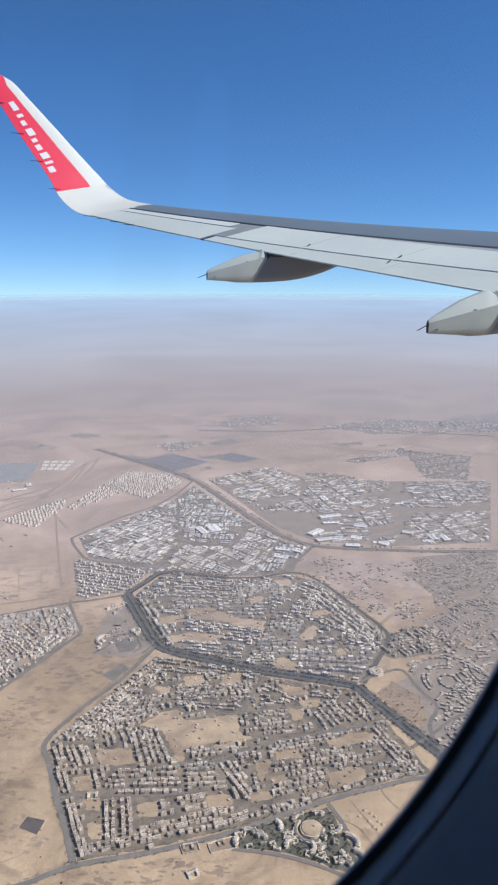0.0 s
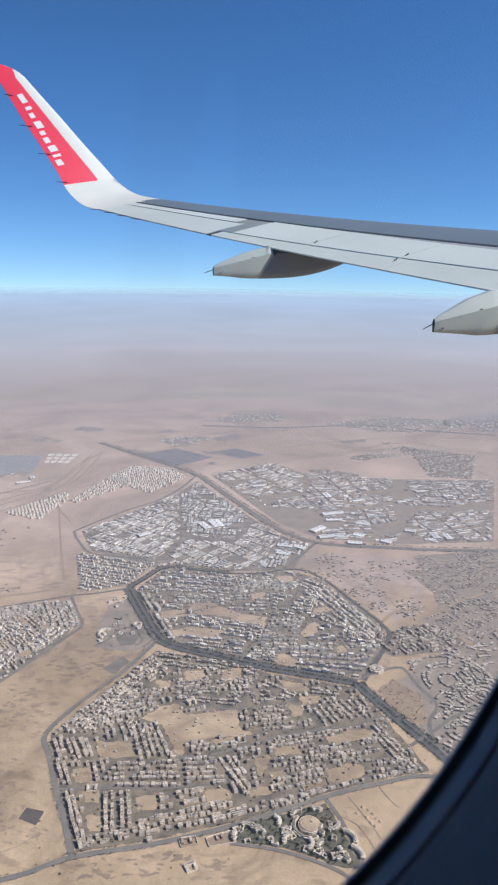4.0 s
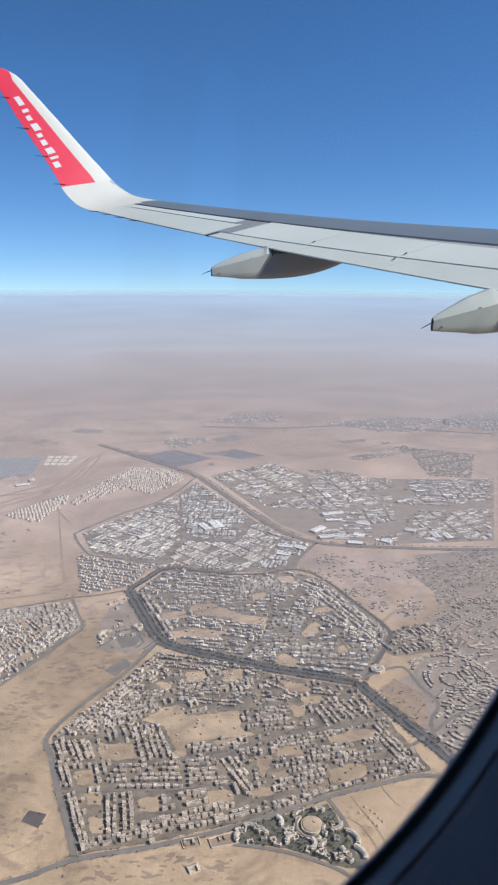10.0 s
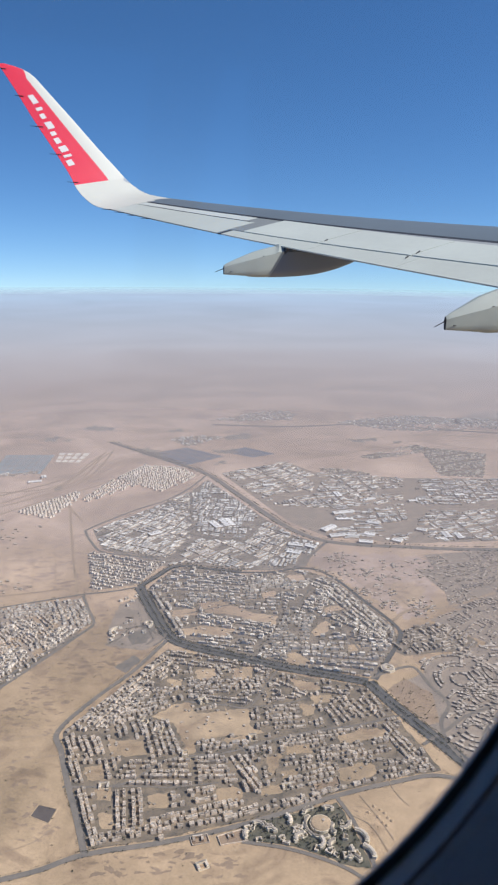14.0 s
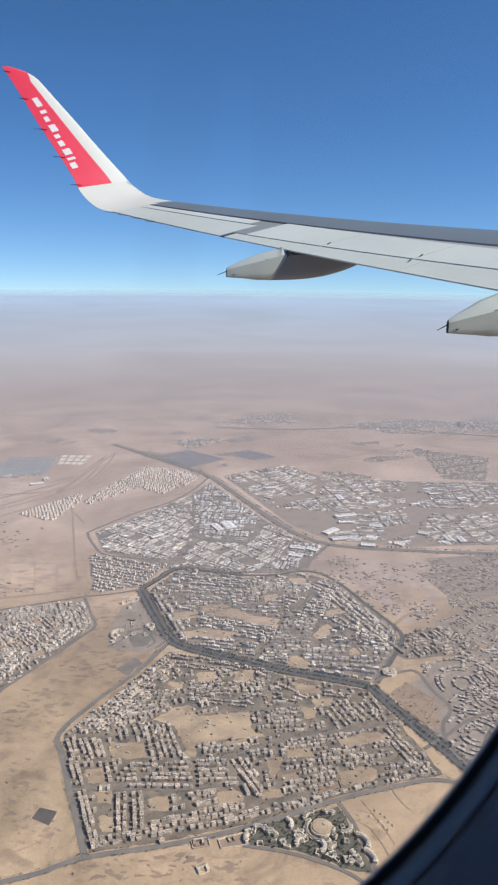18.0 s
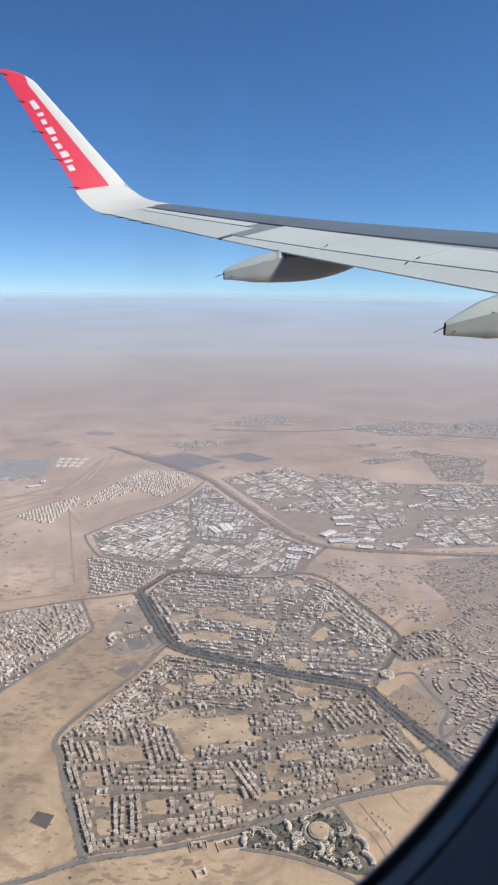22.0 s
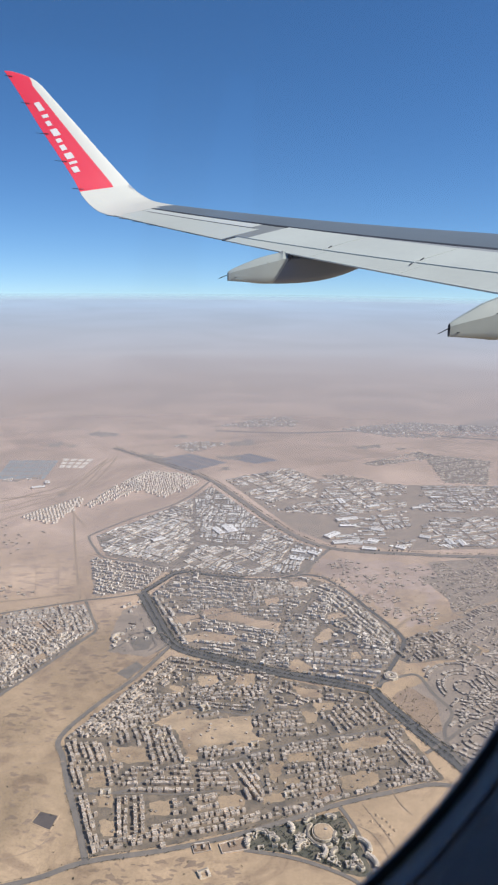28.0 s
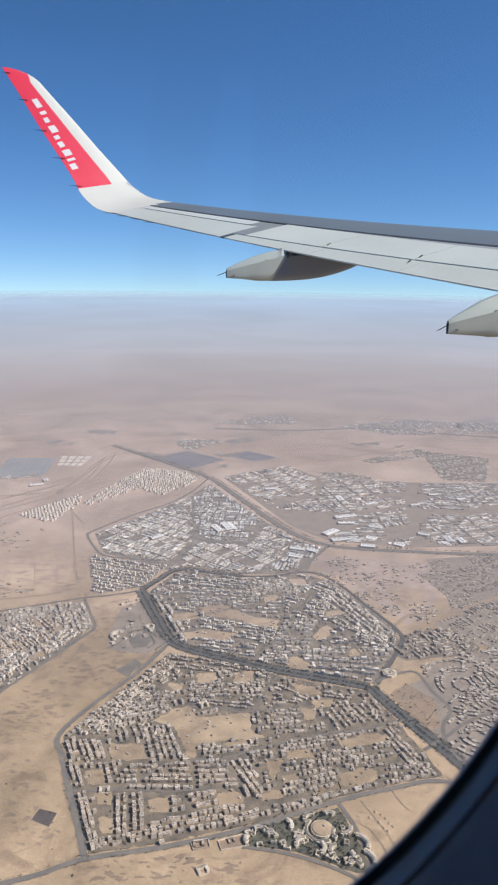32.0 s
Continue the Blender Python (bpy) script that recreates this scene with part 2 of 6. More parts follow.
M_SHED1 = mat("sheet_roof", (0.66, 0.63, 0.58), (0.25, 0.24, 0.225), rough=0.6, scale=0.5, fine=3, spread=0.5, spec=0.3)
M_HALL = mat("pale_sheet_roof", (0.84, 0.81, 0.76), (0.74, 0.71, 0.67), rough=0.5, scale=0.2, fine=1.5, spread=0.15, spec=0.3)
M_CAMP = mat("white_cabins", (0.76, 0.68, 0.57), (0.66, 0.58, 0.48), rough=0.85, scale=0.5, fine=3, spread=0.2, island=True, spec=0.2)
M_CAMP1 = mat("cream_camp_walls", (0.76, 0.68, 0.57), (0.66, 0.58, 0.48), rough=0.85, scale=0.5, fine=3, spread=0.15, spec=0.2)
M_CREAM = mat("cream_render", (0.72, 0.60, 0.42), (0.62, 0.52, 0.37), rough=0.85, scale=0.4, fine=3, spread=0.15, spec=0.2)
M_TREE = mat("dusty_foliage", (0.035, 0.045, 0.032), (0.06, 0.07, 0.05), rough=0.95, scale=0.9, fine=5, spread=0.4, island=True, spec=0.1)
M_GARDEN = mat("watered_garden", (0.085, 0.09, 0.072), (0.17, 0.15, 0.115), rough=0.95, scale=0.2, fine=1.8, spec=0.1)
M_GREEN = mat("dull_green_planting", (0.10, 0.11, 0.08), (0.13, 0.135, 0.10), rough=0.95, scale=0.1, fine=1.2, spec=0.1)
M_POND = mat("blue_water", (0.24, 0.295, 0.30), (0.33, 0.355, 0.345), rough=0.3, scale=0.05, spec=0.5)
M_BASIN = mat("dark_lined_basin", (0.10, 0.085, 0.08), (0.13, 0.11, 0.10), rough=0.7, scale=0.2, fine=1.5)
M_SOLAR = mat("dark_blue_solar_rows", (0.15, 0.165, 0.19), (0.21, 0.215, 0.22), rough=0.35, scale=0.06, fine=0.4, spec=0.5)


# ---- mesh helpers ----
def mesh(name, verts, faces, mats, slots=None, smooth=False):
    me = bpy.data.meshes.new(name)
    used = sorted({i for q in faces for i in q})
    if len(used) < len(verts):
        at = {k: i for i, k in enumerate(used)}
        verts, faces = [verts[i] for i in used], [tuple(at[i] for i in q) for q in faces]
    me.from_pydata([tuple(v) for v in verts], [], faces)
    for m in mats:
        me.materials.append(m)
    if slots is not None:
        me.polygons.foreach_set("material_index", np.asarray(slots, dtype=np.int32))
    if smooth:
        me.polygons.foreach_set("use_smooth", np.ones(len(me.polygons), dtype=bool))
        me.set_sharp_from_angle(angle=radians(28))
    me.update()
    return me


def part(name, me, parent, label=""):
    ob = new(name, me)
    ob.parent = parent
    if label:
        tagged(ob, label)
    return ob


def thing(name, label, category, group="", kind=""):
    return tagged(new(name), label, category, group, kind)


def P(o, fw, z):
    """A place given along the wing, towards the nose and up from the eye."""
    return EYE + OUT * o + FWD * fw + Vector((0, 0, z))


def tube(pts, radii, seg=8):
    verts, faces = [], []
    for i, (p, r) in enumerate(zip(pts, radii)):
        d = (Vector(pts[min(i + 1, len(pts) - 1)]) - Vector(pts[max(i - 1, 0)])).normalized()
        s = d.orthogonal().normalized()
        u = d.cross(s)
        for k in range(seg):
            a = 2 * math.pi * k / seg
            verts.append(Vector(p) + s * (r * math.cos(a)) + u * (r * math.sin(a)))
    for i in range(len(pts) - 1):
        for k in range(seg):
            a, b = i * seg + k, i * seg + (k + 1) % seg
            faces.append((a, b, b + seg, a + seg))
    faces.append(tuple(range(seg))[::-1])
    faces.append(tuple(range((len(pts) - 1) * seg, len(pts) * seg)))
    return verts, faces


def grid_faces(nu, nv):
    return [(i * nv + j, (i + 1) * nv + j, (i + 1) * nv + j + 1, i * nv + j + 1) for i in range(nu - 1) for j in range(nv - 1)]


# ---- the wing ----
def z_te(y):
    return 0.002415 * y * y + 0.094437 * y - 1.092144


def z_crest(y):
    return 0.004557 * y * y + 0.000776 * y + 0.088346


def wing_at(y, c, side=1.0, lift=0.0):
    """A point of the wing's skin: y along the span, c from the leading (0) to the trailing edge (1); side -1: underneath."""
    lead, trail = 13.77 - 0.5206 * y, 8.78 - 0.29 * y
    ch = lead - trail
    zl = z_crest(y) - 0.04 * ch
    hump = 4 * (math.sqrt(max(c, 0)) - c)
    z = zl + (z_te(y) - zl) * c + (0.07 if side > 0 else -0.055) * ch * hump + lift
    if side < 0:
        z -= 0.012 * min(1, 20 * c)
    return P(y, lead + (trail - lead) * c, z)


wing = thing("aircraft_wing", "pale grey airliner wing with red and white upturned wingtip, in flight", "aircraft wing")

CS = [0, 0.008, 0.025, 0.05, 0.09, 0.14, 0.2, 0.28, 0.37, 0.46, 0.56, 0.66, 0.76, 0.86, 0.94, 1.0]
YS = [0.25 + (15.06 - 0.25) * i / 42 for i in range(43)]
ring = [(c, 1) for c in CS] + [(c, -1) for c in reversed(CS[1:])]
V = [wing_at(y, c, s) for y in YS for c, s in ring]
nr = len(ring)
F = []
for i in range(len(YS) - 1):
    for j in range(nr):
        a, b = i * nr + j, i * nr + (j + 1) % nr
        F.append((a, b, b + nr, a + nr))
F.append(tuple(range(nr)))
part("wing_box", mesh("wing_box", V, F, [M_SKIN], smooth=True), wing, "steel-grey painted upper wing skin")


def panel(name, y0, y1, c0, c1, material, label="", lift=0.006, nu=14, nv=6, thick=0.02):
    """A skin panel that lies proud of the wing; c0 and c1 may change along the span."""
    f0 = c0 if callable(c0) else (lambda y: c0)
    f1 = c1 if callable(c1) else (lambda y: c1)
    verts = []
    for k in (lift, lift - thick):
        for i in range(nu):
            y = y0 + (y1 - y0) * i / (nu - 1)
            for j in range(nv):
                c = f0(y) + (f1(y) - f0(y)) * j / (nv - 1)
                verts.append(wing_at(y, c, 1, k))
    faces = grid_faces(nu, nv)
    n = nu * nv
    edge = [i * nv for i in range(nu)] + [(nu - 1) * nv + j for j in range(1, nv)] + [i * nv + nv - 1 for i in range(nu - 2, -1, -1)] + [j for j in range(nv - 2, 0, -1)]
    for a, b in zip(edge, edge[1:] + edge[:1]):
        faces.append((a, b, b + n, a + n))
    return part(name, mesh(name, verts, faces, [material]), wing, label)


def c_seam(y):
    return 0.824 + (y - 7.1) * 0.0175


SKIN_C = 0.522
panel("rear_spar_seal", 3.4, 14.9, SKIN_C - 0.012, SKIN_C + 0.016, M_DARK, "dark seal strip", lift=0.014, nu=40, nv=2)


def c_lip(y):
    """Where the spoilers begin: a grey lip ahead of them grows wider towards the root."""
    return SKIN_C + 0.022 + 0.042 * max(0.0, min(1.0, (11.3 - y) / 4.0))


panel("spoiler_lip", 3.45, 11.4, SKIN_C + 0.017, lambda y: c_lip(y) - 0.002, M_LIP, "light grey lip ahead of the spoilers", lift=0.011, nu=30, nv=3)
for y0, y1 in ((9.87, 11.42), (8.30, 9.85), (6.70, 8.28), (5.1, 6.68), (3.5, 5.08)):
    panel("spoiler", y0, y1, c_lip, lambda y: c_seam(y) - 0.003, M_PANEL, "pale grey spoiler panel", lift=0.018)
for y0, y1 in ((9.75, 11.64), (8.12, 9.74), (6.4, 8.11), (3.5, 6.39)):
    panel("flap", y0, y1, lambda y: c_seam(y) + 0.002, 1.0, M_PANEL_B, "pale grey flap panel")
panel("flap_end_gap", 11.66, 11.74, 0.9, 1.0, M_DARK, "dark gap at the flap end", lift=0.003, nu=3, nv=3)
panel("aileron", 11.78, 14.92, 0.668, 1.0, M_PANEL_B, "pale grey aileron")
panel("aileron_shroud", 12.02, 14.9, SKIN_C + 0.018, 0.655, M_SHROUD, "white shroud panel ahead of the aileron")
panel("aileron_hinge_line", 11.9, 14.75, 0.652, 0.670, M_DARK, "dark hinge gap of the aileron", lift=0.0075, nv=2)
panel("flap_end_bay", 11.44, 12.0, SKIN_C + 0.018, 0.88, M_BAY, "mid-grey bay between spoiler and aileron", lift=0.003, nu=5)
panel("tip_panel", 14.93, 15.06, 0.40, 1.0, M_WHITE, nu=4)
panel("trailing_edge_strip", 3.5, 11.64, 0.994, 1.004, M_PANEL, "thin pale trailing edge strip", lift=0.008, nu=20, nv=2)
for y, c, ln in ((9.86, 0.808, 0.05), (8.31, 0.785, 0.05), (8.27, 0.868, 0.04)):
    p = wing_at(y, c, 1, 0.024)
    q = wing_at(y - 0.03, c + ln * 0.6, 1, 0.024)
    v, f = tube([p, q], [0.012, 0.008], 6)
    part("hinge_fitting", mesh("hinge_fitting", v, f, [M_DARK]), wing)

# upturned tip: stations of trailing and leading edge, joined by smooth curves
TIP = [(15.06, 4.41, 0.86, 15.06, 5.93, 1.07), (15.5, 4.18, 0.985, 15.80, 5.54, 1.24), (15.8, 3.96, 1.27, 16.05, 5.21, 1.49),
       (15.97, 3.84, 1.60, 16.17, 4.965, 1.77), (16.11, 3.56, 2.10, 16.27, 4.46, 2.31), (16.25, 3.25, 2.62, 16.36, 4.05, 2.77),
       (16.40, 2.89, 3.27, 16.48, 3.49, 3.38), (16.50, 2.62, 3.72, 16.55, 3.14, 3.77)]


def spline(rows, u):
    i = min(int(u), len(rows) - 2)
    t = u - i
    p = [rows[max(i - 1, 0)], rows[i], rows[i + 1], rows[min(i + 2, len(rows) - 1)]]
    return [0.5 * (2 * b + (c - a) * t + (2 * a - 5 * b + 4 * c - d) * t * t + (3 * b - a - 3 * c + d) * t ** 3) for a, b, c, d in zip(*p)]


def tip_at(u, c, side, lift=0.0):
    """A point of the upturned tip; side +1 is the face towards the cabin. c from leading to trailing edge."""
    s = spline(TIP, u)
    te, le = P(*s[:3]), P(*s[3:])
    s2, s1 = spline(TIP, min(u + 0.05, 7)), spline(TIP, max(u - 0.05, 0))
    up = (P(*s2[:3]) + P(*s2[3:])) - (P(*s1[:3]) + P(*s1[3:]))
    nrm = (te - le).cross(up).normalized()
    if nrm.dot(OUT) > 0:
        nrm = -nrm
    ch = (te - le).length
    fade = 0.03 + 0.04 * max(0, 1 - u / 2.2)
    h = fade * ch * 4 * (math.sqrt(max(c, 0)) - c)
    if u > 6.6:
        h *= max(0.1, (7.0 - u) / 0.4)
    return le.lerp(te, c) + nrm * (side * (h + 0.004) + lift)


UB = [0.0, 0.3, 0.6, 0.9, 1.2, 1.5, 1.8, 2.1, 2.38]
UR = [2.38 + (7.0 - 2.38) * i / 26 for i in range(27)]


def tip_shell(name, us, cs, material, label):
    """Both faces of a band of the tip, with closed edges."""
    verts, faces = [], []
    for s in (1, -1):
        base = len(verts)
        for u in us:
            for c in cs(u):
                # the top edge runs round in a quarter ellipse
                verts.append(tip_at(u, c, s))
        k = len(cs(us[0]))
        faces += [tuple(x + base for x in (q if s > 0 else q[::-1])) for q in grid_faces(len(us), k)]
    k = len(cs(us[0]))
    n = len(us) * k
    edge = [i * k for i in range(len(us))] + [(len(us) - 1) * k + j for j in range(1, k)] + [i * k + k - 1 for i in range(len(us) - 2, -1, -1)] + [j for j in range(k - 2, 0, -1)]
    rim = len(verts)
    verts += [verts[i] for i in edge] + [verts[i + n] for i in edge]
    m_e = len(edge)
    for i in range(m_e):
        j = (i + 1) % m_e
        faces.append((rim + i, rim + j, rim + m_e + j, rim + m_e + i))
    return part(name, mesh(name, verts, faces, [material], smooth=True), wing, label)


def cut(u):
    """The sloping, rounded end of the tip: the leading edge falls back near the top."""
    return 0.0 if u < 6.2 else 0.75 * ((u - 6.2) / 0.8) ** 2.2


def split(u):
    s = 0.355 if u < 6.4 else 0.355 * max(0.0, 1 - (u - 6.4) / 0.25)
    return max(s, cut(u) + 0.01)


tip_shell("wingtip_blend", UB, lambda u: [0, 0.01, 0.03, 0.07, 0.13, 0.2, 0.3, 0.45, 0.6, 0.75, 0.9, 1.0], M_WHITE, "white curved wingtip blend")
tip_shell("wingtip_leading_edge", UR, lambda u: [cut(u) + (split(u) - cut(u)) * k for k in (0, 0.03, 0.1, 0.25, 0.5, 0.75, 1)], M_WHITE, "white wingtip leading edge")
tip_shell("wingtip_panel", UR, lambda u: [split(u) + (1 - split(u)) * k for k in (0, 0.2, 0.4, 0.6, 0.8, 1)], M_RED, "glossy red wingtip panel")
# small flush light window at the leading edge root of the tip, and the joint of the tip's lower fairing
M_LENS = mat("clear_light_lens", (0.30, 0.34, 0.38), (0.42, 0.45, 0.47), rough=0.15, scale=6, spec=0.6)
us_l = [2.02 + 0.075 * k for k in range(7)]
lens = [tip_at(u, 0.005 + 0.075 * q * math.sin(math.pi * (k + 0.35) / 6.7) ** 0.7, 1, 0.007) for k, u in enumerate(us_l) for q in (0, 0.35, 0.7, 1)]
part("position_light", mesh("position_light", lens, grid_faces(7, 4), [M_LENS], smooth=True), wing, "clear position light window")
us_s = [0.15 + 2.0 * k / 24 for k in range(25)]
seam = [tip_at(u, c + 0.11 - 0.045 * u, 1, 0.005) for u in us_s for c in (0, 0.006)]
part("tip_joint", mesh("tip_joint", seam, grid_faces(25, 2), [M_LIP]), wing, "fine grey joint of the tip fairing")


def mark(u0, u1, c0, c1, lean=0.0):
    """A white painted bar on the red panel."""
    verts = []
    for l in (0.006, 0.0):
        for a, b in ((u0, c0), (u0 + lean, c1), (u1 + lean, c1), (u1, c0)):
            verts.append(tip_at(a, b, 1, l))
    part("painted_mark", mesh("painted_mark", verts, [(0, 1, 2, 3), (0, 4, 5, 1), (1, 5, 6, 2), (2, 6, 7, 3), (3, 7, 4, 0)], [M_MARK]), wing, "white painted bar")


# nine bars, large and small, in a row up the panel
mark(5.490, 5.727, 0.748, 0.558, 0.03)
mark(5.300, 5.384, 0.768, 0.578, 0.03)
mark(5.064, 5.204, 0.787, 0.646, 0.03)
mark(4.716, 4.953, 0.806, 0.616, 0.03)
mark(4.465, 4.605, 0.832, 0.691, 0.03)
mark(4.155, 4.358, 0.853, 0.712, 0.03)
mark(3.831, 4.041, 0.874, 0.684, 0.03)
mark(3.644, 3.728, 0.892, 0.702, 0.03)
mark(3.339, 3.542, 0.914, 0.773, 0.03)

# static discharge rods
for u, ln in ((2.55, 0.16), (3.8, 0.18), (4.85, 0.18), (5.75, 0.10), (6.7, 0.07)):
    p = tip_at(u, 0.985, 1, 0.005)
    v, f = tube([p + FWD * 0.08, p, p - FWD * ln], [0.009, 0.008, 0.004], 6)
    part("static_wick", mesh("static_wick", v, f, [M_BLACK]), wing, "thin black static discharge rod")
for y in (15.0, 14.55, 14.1, 13.65):
    p = wing_at(y, 1.0, 1, 0.0)
    v, f = tube([p + FWD * 0.06 - OUT * 0.01, p, p - FWD * 0.2], [0.009, 0.008, 0.004], 6)
    part("static_wick", mesh("static_wick", v, f, [M_BLACK]), wing, "thin black static discharge rod")


def fairing(y, tail, tail_top, tail_bot, belly, front, crest, rise, fall):
    """A flap track fairing: a canoe below the trailing edge that sticks out behind it. Sections along its length."""
    te = 8.78 - 0.29 * y
    zt = z_te(y)
    rows = []
    n = 60
    for i in range(n):
        t = i / (n - 1)
        x = tail + (front - tail) * t
        top = tail_top + (zt - 0.01 - tail_top) * min(1, (x - tail) / (te - tail)) ** 0.82
        if x > te:
            ch = 13.77 - 8.78 - (0.5206 - 0.29) * y
            c = 1 - (x - te) / ch
            top = (wing_at(y, c, -1) - EYE).z + 0.03
        k = min(1, (x - tail) / (0.36 * (front - tail)))
        low = tail_bot + (belly - tail_bot) * math.sin(k * math.pi / 2)
        if t > 0.36:
            g = (t - 0.36) / 0.64
            low = belly + (top - 0.03 - belly) * g ** 1.75
        wd = 0.022 + 0.178 * min(1, t * 2.6) ** 0.72 * (1 if t < 0.6 else 1 - 0.8 * ((t - 0.6) / 0.4) ** 2)
        rows.append((x, top, min(low, top - 0.02), wd))
    # section: flat-sided with a crowned top and a rounded keel
    half = [(-0.22, 0.0), (-0.6, -0.08), (-1.0, -0.24), (-0.96, -0.42), (-0.91, -0.62), (-0.86, -0.77), (-0.82, -0.84), (-0.7, -0.93), (-0.45, -1.0)]
    sec = half + [(-a, b) for a, b in reversed(half)]
    verts, faces = [], []
    for x, top, low, wd in rows:
        g = (x - tail) / (te - tail)
        ridge = crest * min(1, rise * g) * max(0.0, min(1, (0.97 - g) / fall))
        for a, b in sec:
            b += ridge * max(0.0, 1 - abs(a)) if b > -0.2 else 0.0
            # the shear slants the painted shadow's edge between tail and body
            verts.append(P(y + a * wd, x + 0.36 * b * math.exp(-((x - te) / 0.4) ** 2), top + b * (top - low)))
    m = len(sec)
    tail_f, body_f, cap_f = [], [], []
    for i in range(n - 1):
        # forward of the split the darker grey stands in for the wing's shadow
        for k in range(m):
            a, b = i * m + k, i * m + (k + 1) % m
            (tail_f if rows[i][0] < te + 0.10 else body_f).append((a, b, b + m, a + m))
    cap_f.append(tuple(range(m))[::-1])
    body = part("flap_track_fairing", mesh("flap_track_fairing", verts, body_f, [M_FAIR_SHADE], smooth=True), wing, "canoe-shaped flap track fairing under the wing, grey darkened for the wing's shadow")
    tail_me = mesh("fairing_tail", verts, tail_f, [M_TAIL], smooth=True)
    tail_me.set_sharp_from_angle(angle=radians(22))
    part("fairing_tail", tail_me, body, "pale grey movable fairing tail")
    hgt = tail_top - tail_bot
    part("tail_cap", mesh("tail_cap", verts, cap_f, [M_DARK], smooth=True), body, "dark end cap")
    v, f = tube([P(y, tail, tail_top - 0.35 * hgt), P(y, tail - 0.16, tail_top - 0.75 * hgt)], [0.008, 0.004], 6)
    part("static_wick", mesh("static_wick", v, f, [M_BLACK]), body, "thin black static discharge rod")
    for fx, fz in ((0.1, 0.72), (0.62, 0.2)):
        i = min(range(n), key=lambda k: abs(rows[k][0] - (tail + fx)))
        x, top, low, wd = rows[i]
        c = P(y - wd * 1.0, x, top - fz * (top - low))
        v, f = tube([c + FWD * 0.02, c - FWD * 0.02], [0.006, 0.006], 6)
        part("drain_slot", mesh("drain_slot", v, f, [M_BLACK]), body)
    # dark notch where the tail meets the flap
    c = P(y - 0.17, te + 0.08, zt - 0.10)
    v, f = tube([c + Vector((0, 0, 0.05)), c - FWD * 0.05 - Vector((0, 0, 0.05))], [0.05, 0.012], 6)
    part("fairing_notch", mesh("fairing_notch", v, f, [M_DARK]), body)


fairing(10.33, 4.83, -0.175, -0.315, -0.36, 8.0, 0.15, 1.0, 0.42)
fairing(6.4, 5.87, -0.69, -0.845, -0.90, 8.9, 0.24, 2.2, 0.16)

# ---- the cabin by the seat ----
# nested rounded window outlines in the lining's plane: along the cabin and up from the eye
WC = (0.0578, 0.0093)


def outline(grow, depth, n=96):
    pts = []
    for i in range(n):
        a = 2 * math.pi * i / n
        pts.append(P(depth, WC[0] + (0.1329 + grow) * math.cos(a), WC[1] + (0.1859 + grow) * math.sin(a)))
    return pts


def ring_mesh(name, loops, material):
    n = len(loops[0])
    verts = [p for l in loops for p in l]
    faces = []
    for i in range(len(loops) - 1):
        for k in range(n):
            a, b = i * n + k, i * n + (k + 1) % n
            faces.append((a, b, b + n, a + n))
    return mesh(name, verts, faces, [material], smooth=True)


WD = 0.125
window = thing("window_1", "rounded cabin window with black seal and grey plastic surround", "window", kind="structure")
part("window_seal", ring_mesh("window_seal", [outline(0.075, WD + 0.045), outline(0.012, WD + 0.008), outline(0.0015, WD + 0.001), outline(0, WD), outline(0.0026, WD - 0.0008), outline(0.0052, WD - 0.0002), outline(0.0055, WD + 0.004)], M_SEAL), window, "black rubber window seal")
part("window_bezel", ring_mesh("window_bezel", [outline(0.0049, WD + 0.004), outline(0.0054, WD - 0.0006), outline(0.0066, WD - 0.0022), outline(0.0082, WD - 0.0031), outline(0.0096, WD - 0.0029), outline(0.0106, WD - 0.0018), outline(0.0111, WD + 0.002)], M_BEZEL), window, "grey plastic window bezel")
part("window_gap", ring_mesh("window_gap", [outline(0.0107, WD + 0.002), outline(0.0109, WD - 0.001), outline(0.0128, WD - 0.001), outline(0.0132, WD + 0.002)], M_SEAL), window, "dark joint round the bezel")

# clear pane
pane = bpy.data.materials.new("window_glass")
pane.use_nodes = True
pn, pl = pane.node_tree.nodes, pane.node_tree.links
pn.clear()
p_t, p_g, p_m, p_o = pn.new("ShaderNodeBsdfTransparent"), pn.new("ShaderNodeBsdfGlossy"), pn.new("ShaderNodeMixShader"), pn.new("ShaderNodeOutputMaterial")
p_g.inputs["Roughness"].default_value = 0.05
p_m.inputs[0].default_value = 0.03
pl.new(p_t.outputs[0], p_m.inputs[1])
pl.new(p_g.outputs[0], p_m.inputs[2])
pl.new(p_m.outputs[0], p_o.inputs["Surface"])
glass = part("window_pane", mesh("window_pane", outline(0.03, WD + 0.02), [tuple(range(96))], [pane]), window, "clear acrylic window pane")
glass.visible_shadow = False

# wall lining with the window's opening through it
n = 96
hole_in = outline(0.0128, WD - 0.0024)
hole_back = outline(0.06, WD + 0.03)
soft = outline(0.0150, WD - 0.0046)
far = []
for i in range(n):
    a = 2 * math.pi * i / n
    ca, sa = math.cos(a), math.sin(a)
    k = 1 / max(abs(ca) / 0.9, abs(sa) / 0.85)
    far.append(P(WD - 0.03, WC[0] + ca * k, WC[1] + sa * k))
part("cabin_lining", ring_mesh("cabin_lining", [hole_back, hole_in, soft, far], M_LINING), thing("wall_cabin", "grey moulded plastic cabin wall lining", "wall", kind="structure"))


